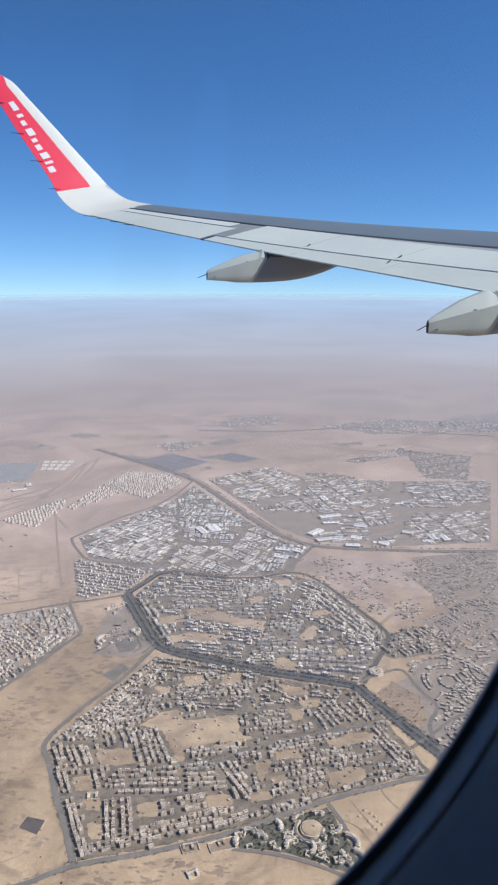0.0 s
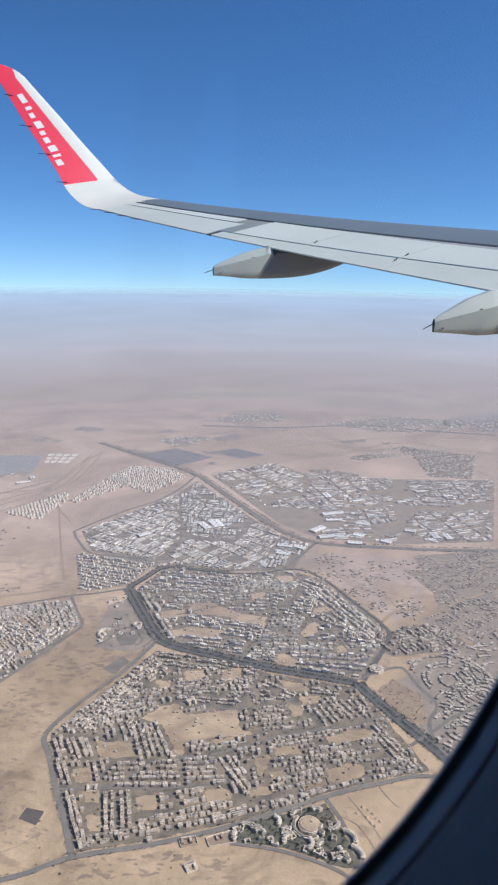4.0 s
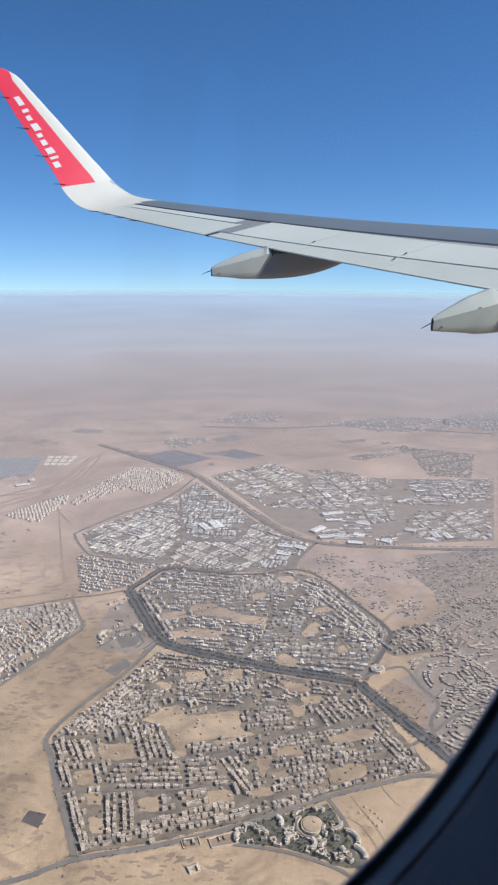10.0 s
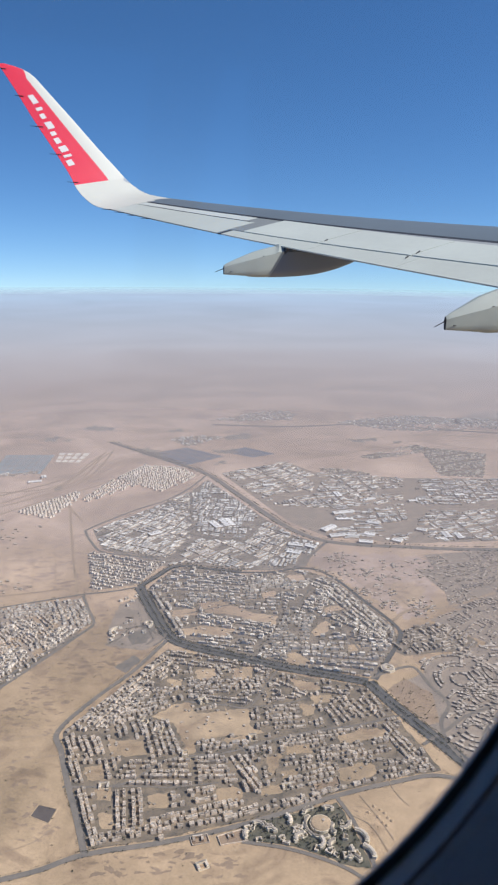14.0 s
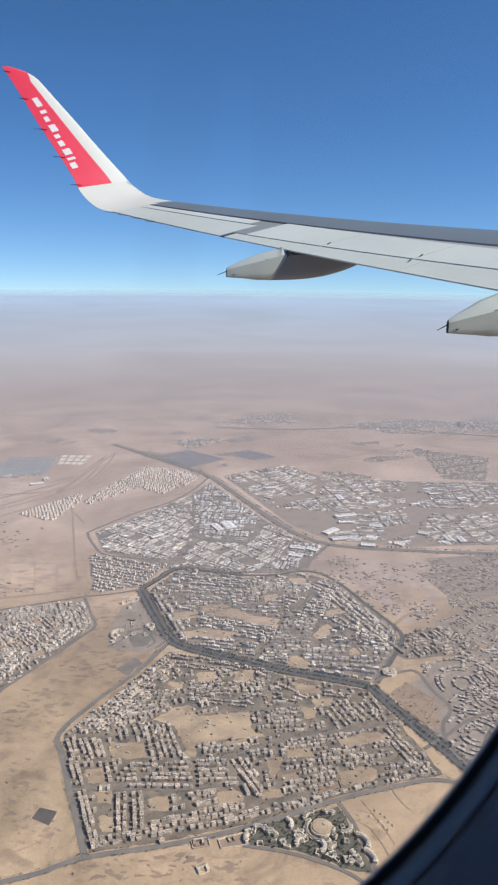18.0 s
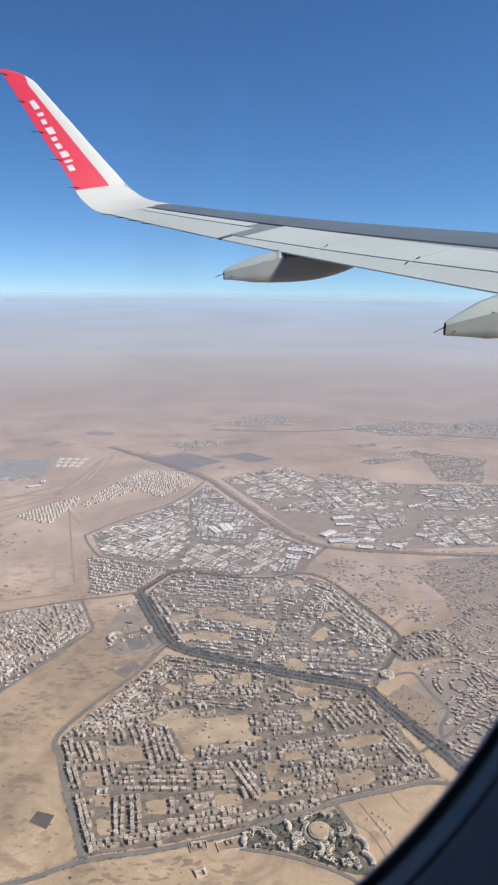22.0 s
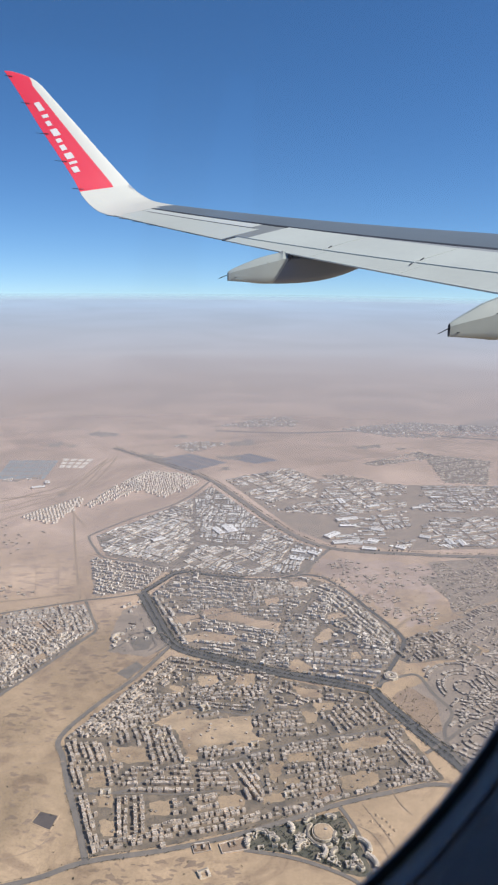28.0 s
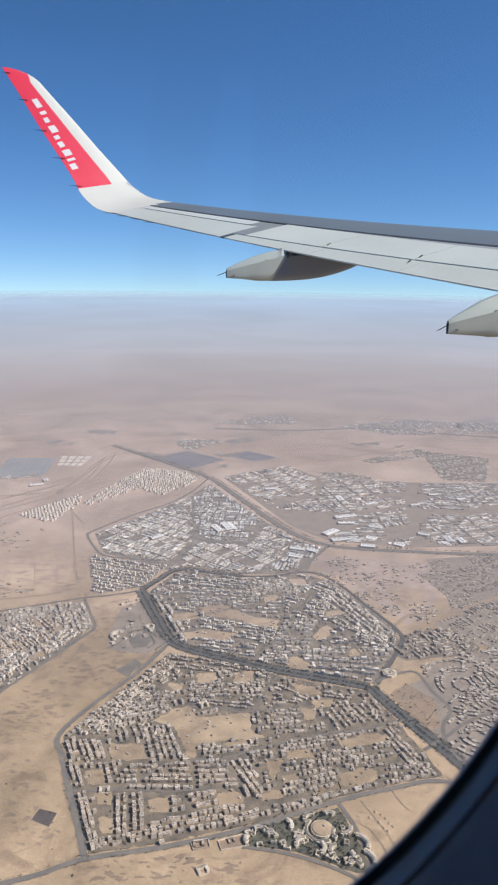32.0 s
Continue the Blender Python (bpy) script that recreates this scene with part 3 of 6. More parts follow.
def slab(name, label, category, a0, a1, b0, b1, c0, c1, material):
    """A flat piece of the cabin's unseen shell between two corners in the aircraft's axes."""
    verts = [P(o, fw, z) for o in (a0, a1) for fw in (b0, b1) for z in (c0, c1)]
    faces = [(0, 1, 3, 2), (4, 6, 7, 5), (0, 4, 5, 1), (2, 3, 7, 6), (0, 2, 6, 4), (1, 5, 7, 3)]
    return tagged(new(name, mesh(name, verts, faces, [material])), label, category, kind="structure")


f0, f1, z0, z1, yb = WC[0] - 0.9, WC[0] + 0.9, WC[1] - 0.85, WC[1] + 0.85, -1.6
yo = WD - 0.03
# unseen box round the seat, added to keep sunlight off the window lining
slab("floor", "unseen dark blue carpeted floor that closes the cabin to light", "floor", yb, yo, f0, f1, z0 - 0.05, z0, M_CARPET)
slab("ceiling", "unseen grey plastic ceiling that closes the cabin to light", "ceiling", yb, yo, f0, f1, z1, z1 + 0.05, M_LINING)
slab("wall_aft", "unseen grey partition added to keep the cabin dark", "wall", yb, yo, f0 - 0.05, f0, z0 - 0.05, z1 + 0.05, M_LINING)
slab("wall_front", "unseen grey partition added to keep the cabin dark", "wall", yb, yo, f1, f1 + 0.05, z0 - 0.05, z1 + 0.05, M_LINING)
# the upper half is left out so that sky light reaches the lining
slab("wall_inner", "unseen grey cabin wall, left open above to let light onto the lining", "wall", yb - 0.05, yb, f0 - 0.05, f1 + 0.05, z0 - 0.05, WC[1] - 0.1, M_LINING)

# the fuselage's outer skin, from which the wing springs, left open at the window
def hull(name, f_a, f_b, a_a, a_b, steps=10):
    verts = []
    for dr in (0.0, -0.03):
        for i in range(steps + 1):
            a = radians(a_a + (a_b - a_a) * i / steps)
            for fw in (f_a, f_b):
                verts.append(P(-1.72 + (2.0 + dr) * math.cos(a), fw, -0.35 + (2.0 + dr) * math.sin(a)))
    k = 2 * (steps + 1)
    faces = []
    for i in range(steps):
        a = 2 * i
        faces += [(a, a + 1, a + 3, a + 2), (a + k, a + 2 + k, a + 3 + k, a + 1 + k), (a, a + 2, a + 2 + k, a + k), (a + 1, a + 1 + k, a + 3 + k, a + 3)]
    faces += [(0, k, k + 1, 1), (k - 2, k - 1, 2 * k - 1, 2 * k - 2)]
    return mesh(name, verts, faces, [M_WHITE], smooth=True)


fus = thing("fuselage", "white painted aircraft fuselage skin round the cabin", "aircraft fuselage", kind="structure")
# closed round the cabin but for this window and the openings on the far side
for a_a, a_b, st in ((-90, 140, 30), (186, 270, 10)):
    part("skin_panel", hull("skin_panel", 0.75, 15.5, a_a, a_b, st), fus)
    part("skin_panel", hull("skin_panel", -3.5, -0.45, a_a, a_b, st), fus)
part("skin_panel", hull("skin_panel", -0.45, 0.75, 32, 140, 16), fus)
part("skin_panel", hull("skin_panel", -0.45, 0.75, -90, -14, 10), fus)
part("skin_panel", hull("skin_panel", -0.45, 0.75, 186, 270, 10), fus)
# unseen gaps along the far side, added to brighten the lining
for i in range(16):
    part("skin_panel", hull("skin_panel", -3.5 + i * 1.2, -3.5 + i * 1.2 + 0.35, 140, 186, 6), fus)

# ---- the land ----
RIM = 4300.0
rings = [0] + [60 * 1.155 ** i for i in range(31)]
rings = [r for r in rings if r < RIM] + [RIM]
segs = 96
V = [(0, 0, 0)] + [(r * math.cos(2 * math.pi * k / segs), r * math.sin(2 * math.pi * k / segs), 0) for r in rings[1:] for k in range(segs)]
F = [(0, 1 + k, 1 + (k + 1) % segs) for k in range(segs)]
for i in range(len(rings) - 2):
    for k in range(segs):
        a, b = 1 + i * segs + k, 1 + i * segs + (k + 1) % segs
        F.append((a, a + segs, b + segs, b))
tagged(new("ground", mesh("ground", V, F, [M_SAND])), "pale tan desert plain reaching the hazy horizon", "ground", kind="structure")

# haze painted on a sheet over the plain, more opaque and bluer with distance
m = bpy.data.materials.new("painted_haze")
m.use_nodes = True
n_, l_ = m.node_tree.nodes, m.node_tree.links
n_.clear()
geo = n_.new("ShaderNodeNewGeometry")
flat = n_.new("ShaderNodeVectorMath")
flat.operation = "MULTIPLY"
flat.inputs[1].default_value = (1, 1, 0)
l_.new(geo.outputs["Position"], flat.inputs[0])
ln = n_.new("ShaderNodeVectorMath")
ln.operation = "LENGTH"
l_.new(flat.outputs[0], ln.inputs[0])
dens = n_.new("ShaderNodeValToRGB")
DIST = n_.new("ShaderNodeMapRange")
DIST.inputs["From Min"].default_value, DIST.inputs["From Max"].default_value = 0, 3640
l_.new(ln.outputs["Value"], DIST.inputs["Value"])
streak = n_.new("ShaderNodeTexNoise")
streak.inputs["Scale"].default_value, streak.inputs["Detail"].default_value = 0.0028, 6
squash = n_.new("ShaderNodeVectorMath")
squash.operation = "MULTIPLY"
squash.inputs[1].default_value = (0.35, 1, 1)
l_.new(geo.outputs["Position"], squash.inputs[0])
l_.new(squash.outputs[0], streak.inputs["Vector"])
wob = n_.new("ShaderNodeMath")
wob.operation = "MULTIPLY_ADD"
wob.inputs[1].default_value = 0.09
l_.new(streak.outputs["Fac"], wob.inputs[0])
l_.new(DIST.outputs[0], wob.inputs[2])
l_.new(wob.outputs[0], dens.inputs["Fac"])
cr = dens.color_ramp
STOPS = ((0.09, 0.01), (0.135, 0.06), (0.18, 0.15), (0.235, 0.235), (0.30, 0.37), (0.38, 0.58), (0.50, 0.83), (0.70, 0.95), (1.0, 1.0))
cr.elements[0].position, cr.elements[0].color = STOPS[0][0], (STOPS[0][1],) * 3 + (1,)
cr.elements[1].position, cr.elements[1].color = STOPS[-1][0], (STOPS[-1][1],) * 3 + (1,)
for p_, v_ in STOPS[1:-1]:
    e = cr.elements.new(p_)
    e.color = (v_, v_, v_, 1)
# haze colour by distance, pinkish near and bluish far
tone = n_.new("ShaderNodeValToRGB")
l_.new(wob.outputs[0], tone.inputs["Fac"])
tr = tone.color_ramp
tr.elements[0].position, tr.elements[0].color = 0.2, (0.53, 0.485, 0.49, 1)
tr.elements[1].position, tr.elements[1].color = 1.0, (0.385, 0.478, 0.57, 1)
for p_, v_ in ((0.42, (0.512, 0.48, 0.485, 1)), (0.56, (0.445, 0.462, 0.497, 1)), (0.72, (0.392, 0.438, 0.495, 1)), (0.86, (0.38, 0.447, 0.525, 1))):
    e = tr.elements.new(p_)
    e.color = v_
dif = n_.new("ShaderNodeBsdfDiffuse")
far_n = n_.new("ShaderNodeTexNoise")
far_n.inputs["Scale"].default_value, far_n.inputs["Detail"].default_value = 0.0021, 7
far_n.inputs["Distortion"].default_value = 1.2
l_.new(geo.outputs["Position"], far_n.inputs["Vector"])
far_r = n_.new("ShaderNodeMapRange")
far_r.inputs["From Min"].default_value, far_r.inputs["From Max"].default_value = 0.3, 0.7
far_r.inputs["To Min"].default_value, far_r.inputs["To Max"].default_value = 0.945, 1.05
l_.new(far_n.outputs["Fac"], far_r.inputs["Value"])
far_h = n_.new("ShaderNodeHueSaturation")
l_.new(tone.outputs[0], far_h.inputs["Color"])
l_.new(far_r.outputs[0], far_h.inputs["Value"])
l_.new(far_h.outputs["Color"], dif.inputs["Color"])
tra = n_.new("ShaderNodeBsdfTransparent")
mixs = n_.new("ShaderNodeMixShader")
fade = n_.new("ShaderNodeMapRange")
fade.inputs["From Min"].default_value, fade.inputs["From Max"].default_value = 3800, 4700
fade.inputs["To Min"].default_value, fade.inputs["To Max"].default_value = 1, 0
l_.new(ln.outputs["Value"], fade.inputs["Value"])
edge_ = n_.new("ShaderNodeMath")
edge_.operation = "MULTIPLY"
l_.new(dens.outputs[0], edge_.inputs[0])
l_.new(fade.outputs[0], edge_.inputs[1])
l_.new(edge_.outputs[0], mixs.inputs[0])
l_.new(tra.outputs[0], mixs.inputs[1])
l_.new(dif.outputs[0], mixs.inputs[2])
outn = n_.new("ShaderNodeOutputMaterial")
l_.new(mixs.outputs[0], outn.inputs["Surface"])
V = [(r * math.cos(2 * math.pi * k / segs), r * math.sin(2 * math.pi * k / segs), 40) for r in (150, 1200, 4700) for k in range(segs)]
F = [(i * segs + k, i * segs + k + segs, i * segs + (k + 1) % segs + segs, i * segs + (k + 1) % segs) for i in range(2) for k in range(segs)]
tagged(new("backdrop_haze", mesh("backdrop_haze", V, F, [m])), "pinkish to bluish grey haze painted on a sheet over the plain", "haze", kind="structure")


# ---- plan helpers ----
def inside(poly, x, y):
    r = False
    j = len(poly) - 1
    for i in range(len(poly)):
        (xi, yi), (xj, yj) = poly[i], poly[j]
        if (yi > y) != (yj > y) and x < (xj - xi) * (y - yi) / (yj - yi) + xi:
            r = not r
        j = i
    return r


def smooth_line(pts, steps=6):
    out_ = []
    for i in range(len(pts) - 1):
        p = [pts[max(i - 1, 0)], pts[i], pts[i + 1], pts[min(i + 2, len(pts) - 1)]]
        for k in range(steps):
            t = k / steps
            out_.append(tuple((1 - t) * b + t * c + 0.5 * t * (1 - t) * ((1 - t) * (2 * b - a - c) + t * (2 * c - b - d)) for a, b, c, d in zip(*p)))
    out_.append(pts[-1])
    return out_


def ragged(poly, step=3.0, amp=0.8):
    """The outline with small irregular bays, as trodden edges have."""
    res = []
    for i, (x, y) in enumerate(poly):
        x2, y2 = poly[(i + 1) % len(poly)]
        d = math.hypot(x2 - x, y2 - y)
        n_s = max(1, min(60, int(d / step)))
        for k in range(n_s):
            t = k / n_s
            px, py = x + (x2 - x) * t, y + (y2 - y) * t
            q = amp * noise.noise(Vector((px * 0.31, py * 0.31, 1.7))) * (1.6 if k else 0.5)
            res.append((px - (y2 - y) / d * q, py + (x2 - x) / d * q))
    return res


def sheet(name, poly, z, material, label, category, kind="structure", step=3.0, amp=0.8):
    poly = ragged(poly, step, amp)
    me = mesh(name, [(x, y, z) for x, y in poly], [tuple(range(len(poly)))], [material])
    me.validate()
    if me.polygons[0].normal.z < 0:
        me.flip_normals()
    return tagged(new(name, me), label, category, kind=kind)


ROADS = []


def road(pts, width, material=None, z=0.10, label="grey asphalt road through the desert town", name="road"):
    line = smooth_line(pts)
    z += 0.004 * len(ROADS)
    ROADS.append((np.array(line), width))
    verts, faces = [], []
    for i, p in enumerate(line):
        a, b = line[max(i - 1, 0)], line[min(i + 1, len(line) - 1)]
        d = Vector((b[0] - a[0], b[1] - a[1])).normalized()
        w = width / 2
        verts += [(p[0] - d.y * w, p[1] + d.x * w, z), (p[0] + d.y * w, p[1] - d.x * w, z)]
    for i in range(len(line) - 1):
        faces.append((2 * i + 1, 2 * i + 3, 2 * i + 2, 2 * i))
    return tagged(new(name, mesh(name, verts, faces, [material or M_ROAD])), label, "road", kind="structure")


def off_road(x, y, gap):
    for line, w in ROADS:
        if np.min((line[:, 0] - x) ** 2 + (line[:, 1] - y) ** 2) < (w / 2 + gap) ** 2:
            return False
    return True


class Blocks:
    """Gathers many small buildings into one mesh with walls and roofs."""

    def __init__(self):
        self.v, self.f, self.s = [], [], []

    def box(self, x, y, z, w, d, h, ang, roof=1, wall=0, gable=0.0):
        c, s = math.cos(ang), math.sin(ang)
        b = len(self.v)
        for zz in (z, z + h):
            for u, v in ((-w / 2, -d / 2), (w / 2, -d / 2), (w / 2, d / 2), (-w / 2, d / 2)):
                self.v.append((x + u * c - v * s, y + u * s + v * c, zz))
        self.f += [(b, b + 1, b + 5, b + 4), (b + 1, b + 2, b + 6, b + 5), (b + 2, b + 3, b + 7, b + 6), (b + 3, b, b + 4, b + 7)]
        self.s += [wall] * 4
        if gable:
            for u in (-w / 2, w / 2):
                self.v.append((x + u * c, y + u * s, z + h + gable))
            self.f += [(b + 4, b + 5, b + 9, b + 8), (b + 6, b + 7, b + 8, b + 9), (b + 5, b + 6, b + 9), (b + 7, b + 4, b + 8)]
            self.s += [roof, roof, wall, wall]
        else:
            self.f.append((b + 4, b + 5, b + 6, b + 7))
            self.s.append(roof)

    def place(self, name, mats, label, category, group=""):
        if not self.f:
            return None
        return tagged(new(name, mesh(name, self.v, self.f, mats, self.s)), label, category, group, "stuff")


rng = random.Random(7)


def spots(poly, ang, du, dv, holes=(), fill=0.9, gap=0.8, street=0, lane=0, clumps=True, jitter=0.12):
    """Building plots in rows inside an outline; every few rows a street is left free."""
    xs, ys = [p[0] for p in poly], [p[1] for p in poly]
    cx, cy = sum(xs) / len(xs), sum(ys) / len(ys)
    r = max(math.hypot(x - cx, y - cy) for x, y in poly)
    c, s = math.cos(ang), math.sin(ang)
    res = []
    for i in range(-int(r / du) - 1, int(r / du) + 2):
        if street and i % street == 0:
            continue
        for j in range(-int(r / dv) - 1, int(r / dv) + 2):
            if lane and j % lane == 0:
                continue
            u, v = (i + rng.uniform(-jitter, jitter)) * du, (j + rng.uniform(-jitter, jitter)) * dv
            x, y = cx + u * c - v * s, cy + u * s + v * c
            if rng.random() > fill or not inside(poly, x, y) or any(inside(h, x, y) for h in holes):
                continue
            # clumps of empty plots
            if clumps and noise.noise(Vector((x * 0.045, y * 0.045, 3.3))) > 0.5 - (1 - fill) * 0.4:
                continue
            if off_road(x, y, gap + du * 0.3):
                res.append((x, y))
    return res


def estate(poly, ang, bu, bv, row=2.3, street=1.5, holes=(), fill=0.93, styles=(0.6, 0.2, 0.12), lengths=(1.1, 2.6), close=0.72, bend=2.0, gap=0.6):
    """Town blocks between bent streets. In each block rows of touching houses run one way or the other, or ring a yard; some stay empty.
    Gives centre, heading and length of every house."""
    xs, ys = [p[0] for p in poly], [p[1] for p in poly]
    cx, cy = sum(xs) / len(xs), sum(ys) / len(ys)
    r = max(math.hypot(x - cx, y - cy) for x, y in poly) + bu
    c, s = math.cos(ang), math.sin(ang)
    res = []

    def put(u0, v0, u1, v1):
        """One row of houses from end to end."""
        ln = math.hypot(u1 - u0, v1 - v0)
        q = rng.uniform(0, 0.5)
        while q < ln - lengths[0] * 0.7:
            h_ln = min(rng.uniform(*lengths), ln - q)
            if rng.random() < fill:
                pts = []
                for t in (q, q + h_ln / 2, q + h_ln):
                    u, v = u0 + (u1 - u0) * t / ln, v0 + (v1 - v0) * t / ln
                    u, v = u + bend * noise.noise(Vector((u * 0.025, v * 0.025, 0.5))) * 2, v + bend * noise.noise(Vector((u * 0.025, v * 0.025, 7.5))) * 2
                    pts.append((cx + u * c - v * s, cy + u * s + v * c))
                if all(inside(poly, *p) for p in pts) and not any(inside(h, *p) for h in holes for p in pts) and all(off_road(*p, gap) for p in pts[::2]):
                    res.append((*pts[1], math.atan2(pts[2][1] - pts[0][1], pts[2][0] - pts[0][0]), h_ln))
            q += h_ln + (0.02 if rng.random() < close else rng.uniform(0.35, 1.1))

    i = -r
    while i < r:
        wu = bu * rng.uniform(0.75, 1.3)
        j = -r + rng.uniform(0, bv)
        while j < r:
            wv = bv * rng.uniform(0.75, 1.3)
            k = rng.random()
            if k < styles[0]:
                n_r = max(1, round(wv / row))
                for a in range(n_r):
                    v = j + wv * (a + 0.5) / n_r + (0.22 if a % 2 == 0 else -0.22)
                    put(i, v, i + wu, v)
            elif k < styles[0] + styles[1]:
                n_r = max(1, round(wu / row))
                for a in range(n_r):
                    u = i + wu * (a + 0.5) / n_r + (0.22 if a % 2 == 0 else -0.22)
                    put(u, j, u, j + wv)
            elif k < sum(styles):
                put(i, j + row / 2, i + wu, j + row / 2)
                put(i, j + wv - row / 2, i + wu, j + wv - row / 2)
                put(i + row / 2, j + row, i + row / 2, j + wv - row)
                put(i + wu - row / 2, j + row, i + wu - row / 2, j + wv - row)
            j += wv + street * rng.uniform(0.7, 1.5)
        i += wu + street * rng.uniform(0.7, 1.5)
    return res


QUARTERS = []


def quarter(p0, p1, p2, p3, row=3.55, fill=0.94, lengths=(1.4, 2.9), close=0.4, gap=0.8):
    """Rows of blocks from side p0-p1 over to side p3-p2, each following the streets between the two.
    Gives centre, heading and length of every house."""
    QUARTERS.append([p0, p1, p2, p3])
    a, b, c, d = (Vector(p) for p in (p0, p1, p2, p3))
    n_r = max(1, round(((d - a).length + (c - b).length) / 2 / row))
    res = []
    for i in range(n_r):
        v = (i + 0.5 + (0.07 if i % 2 == 0 else -0.07) + rng.uniform(-0.05, 0.05)) / n_r
        e0, e1 = a.lerp(d, v), b.lerp(c, v)
        way = e1 - e0
        ln = way.length
        hd = math.atan2(way.y, way.x)
        side = Vector((-way.y, way.x)) / ln
        q = rng.uniform(0.2, 1.4)
        while q < ln - lengths[0] * 0.7:
            h_ln = min(rng.uniform(*lengths), ln - q)
            p = e0 + way * ((q + h_ln / 2) / ln) + side * (0.5 * noise.noise(Vector((q * 0.08, i * 3.7, ln))))
            ends = [p - way / ln * h_ln / 2, p + way / ln * h_ln / 2]
            bare = noise.noise(Vector((p.x * 0.07, p.y * 0.07, 2.2))) > 0.42
            if rng.random() < fill and not bare and not any(inside(h, *e) for h in LOTS for e in ends) and all(off_road(*e, gap) for e in ends + [p]):
                turn = math.pi / 2 if h_ln < 2.6 and rng.random() < 0.15 else 0.0
                res.append((p.x, p.y, hd + turn + rng.uniform(-0.04, 0.04), h_ln))
            q += h_ln + (0.04 if rng.random() < close else rng.uniform(0.5, 1.6))
    return res


def house(bl, x, y, ang, ln, k=1.0, deep=1.35):
    """A flat-roofed house, often in two heights, with a stair hut."""
    w, h = deep * rng.uniform(0.75, 1.12), k * rng.choice((0.55, 0.7, 0.85, 0.95, 1.05, 1.2, 1.5)) * rng.uniform(0.9, 1.1)
    c, s = math.cos(ang), math.sin(ang)
    q = rng.uniform(-0.12, 0.12)
    x, y = x - s * q, y + c * q
    if ln > 1.5 and rng.random() < 0.55:
        cut_ = rng.uniform(0.35, 0.65)
        bl.box(x - c * ln * (1 - cut_) / 2, y - s * ln * (1 - cut_) / 2, 0, ln * cut_, w, h, ang)
        q = rng.uniform(-0.2, 0.2)
        bl.box(x + c * ln * cut_ / 2 - s * q, y + s * ln * cut_ / 2 + c * q, 0, ln * (1 - cut_) - 0.02, w * rng.uniform(0.7, 1.1), h * rng.uniform(0.55, 1.25), ang)
    else:
        bl.box(x, y, 0, ln - 0.03, w, h, ang)
    if rng.random() < 0.5:
        q = (rng.random() - 0.5) * ln * 0.6
        bl.box(x + c * q, y + s * q, h - 0.02, 0.45 * k, 0.42 * k, 0.3 * k, ang)
    if rng.random() < 0.3:
        q = w * 0.5 + 0.35
        g = rng.choice((-1, 1))
        bl.box(x - s * q * g, y + c * q * g, 0, ln * 0.9, 0.12, 0.28, ang)


def yard_shed(bl, x, y, ang, ln, k=1.0, deep=2.2):
    """A workshop or store: wide low roof, pitched or flat, some with a lean-to."""
    w, h = deep * rng.uniform(0.6, 1.15), k * rng.uniform(0.5, 1.15)
    bl.box(x, y, 0, ln - 0.04, w, h, ang, gable=0.28 * k if rng.random() < 0.45 else 0.0)
    if rng.random() < 0.35:
        c, s = math.cos(ang), math.sin(ang)
        q = rng.uniform(-0.3, 0.3) * ln
        bl.box(x + c * q, y + s * q, h - 0.02, ln * 0.3, w * 0.4, 0.4 * k, ang)


def villa(bl, x, y, ang, k=1.0):
    w, d, h = k * rng.uniform(1.3, 2.1), k * rng.uniform(1.2, 1.7), k * rng.uniform(0.5, 1.0)
    bl.box(x, y, 0, w, d, h, ang + rng.uniform(-0.05, 0.05))
    if rng.random() < 0.55:
        bl.box(x + rng.uniform(-0.8, 0.8) * k, y + rng.uniform(-0.8, 0.8) * k, 0, w * 0.6, d * 0.6, h * rng.uniform(0.6, 1.3), ang)


def cabin(bl, x, y, ang, k=1.0):
    bl.box(x, y, 0, k * 3.0, k * 3.0, k * rng.uniform(3.2, 4.2), ang)


KITS = {}


def kit(key, name, label, category, group, pieces):
    """The first of a kind of building, from boxes: part name, material, label, boxes (x, y, z, w, d, h, gable)."""
    ob = thing(name, label, category, group)
    for nm, material, lab, boxes in pieces:
        bl = Blocks()
        for x, y, z, w, d, h, g in boxes:
            bl.box(x, y, z, w, d, h, 0, roof=0, gable=g)
        part(nm, mesh(nm, bl.v, bl.f, [material]), ob, lab)
    KITS[key] = [ob, False]


def set_down(key, x, y, ang, sx, sy, sz):
    """One building of that kind, stretched to its plot."""
    ob, used = KITS[key]
    m4 = pose(x, y, 0, 0, 0, math.degrees(ang)) @ Matrix.Diagonal((sx, sy, sz, 1))
    if used:
        ob = copy_thing(ob, m4)
    KITS[key][1] = True
    ob.matrix_basis = m4
    return ob


# main avenues
road([(-82.1, 497.2), (-69.4, 518.4), (-61.7, 531.2), (-50.5, 535.8), (-33.9, 532.0), (-3.7, 524.4)], 5.2, M_AVENUE)
road([(-82.1, 497.2), (-65.9, 457.6), (-52.3, 426.9), (-39.7, 414.4), (-5.8, 400.4), (22.6, 389.5), (53.4, 380.5), (74.9, 373.9)], 8.0, M_AVENUE, label="wide tree-lined dual carriageway")
road([(74.9, 373.9), (83.5, 356.3), (95.1, 335.3), (105.8, 317.1), (117.1, 296.6), (130.4, 272.0)], 8.0, M_AVENUE, z=0.13, label="wide tree-lined dual carriageway")
road([(-3.7, 524.4), (19.3, 525.0), (49.7, 533.3), (69.7, 517.2), (89.5, 476.1), (105.2, 441.2), (104.9, 424.8), (92.7, 400.6), (79.7, 376.3)], 3.0, M_AVENUE, label="narrow ring road round a dense district")
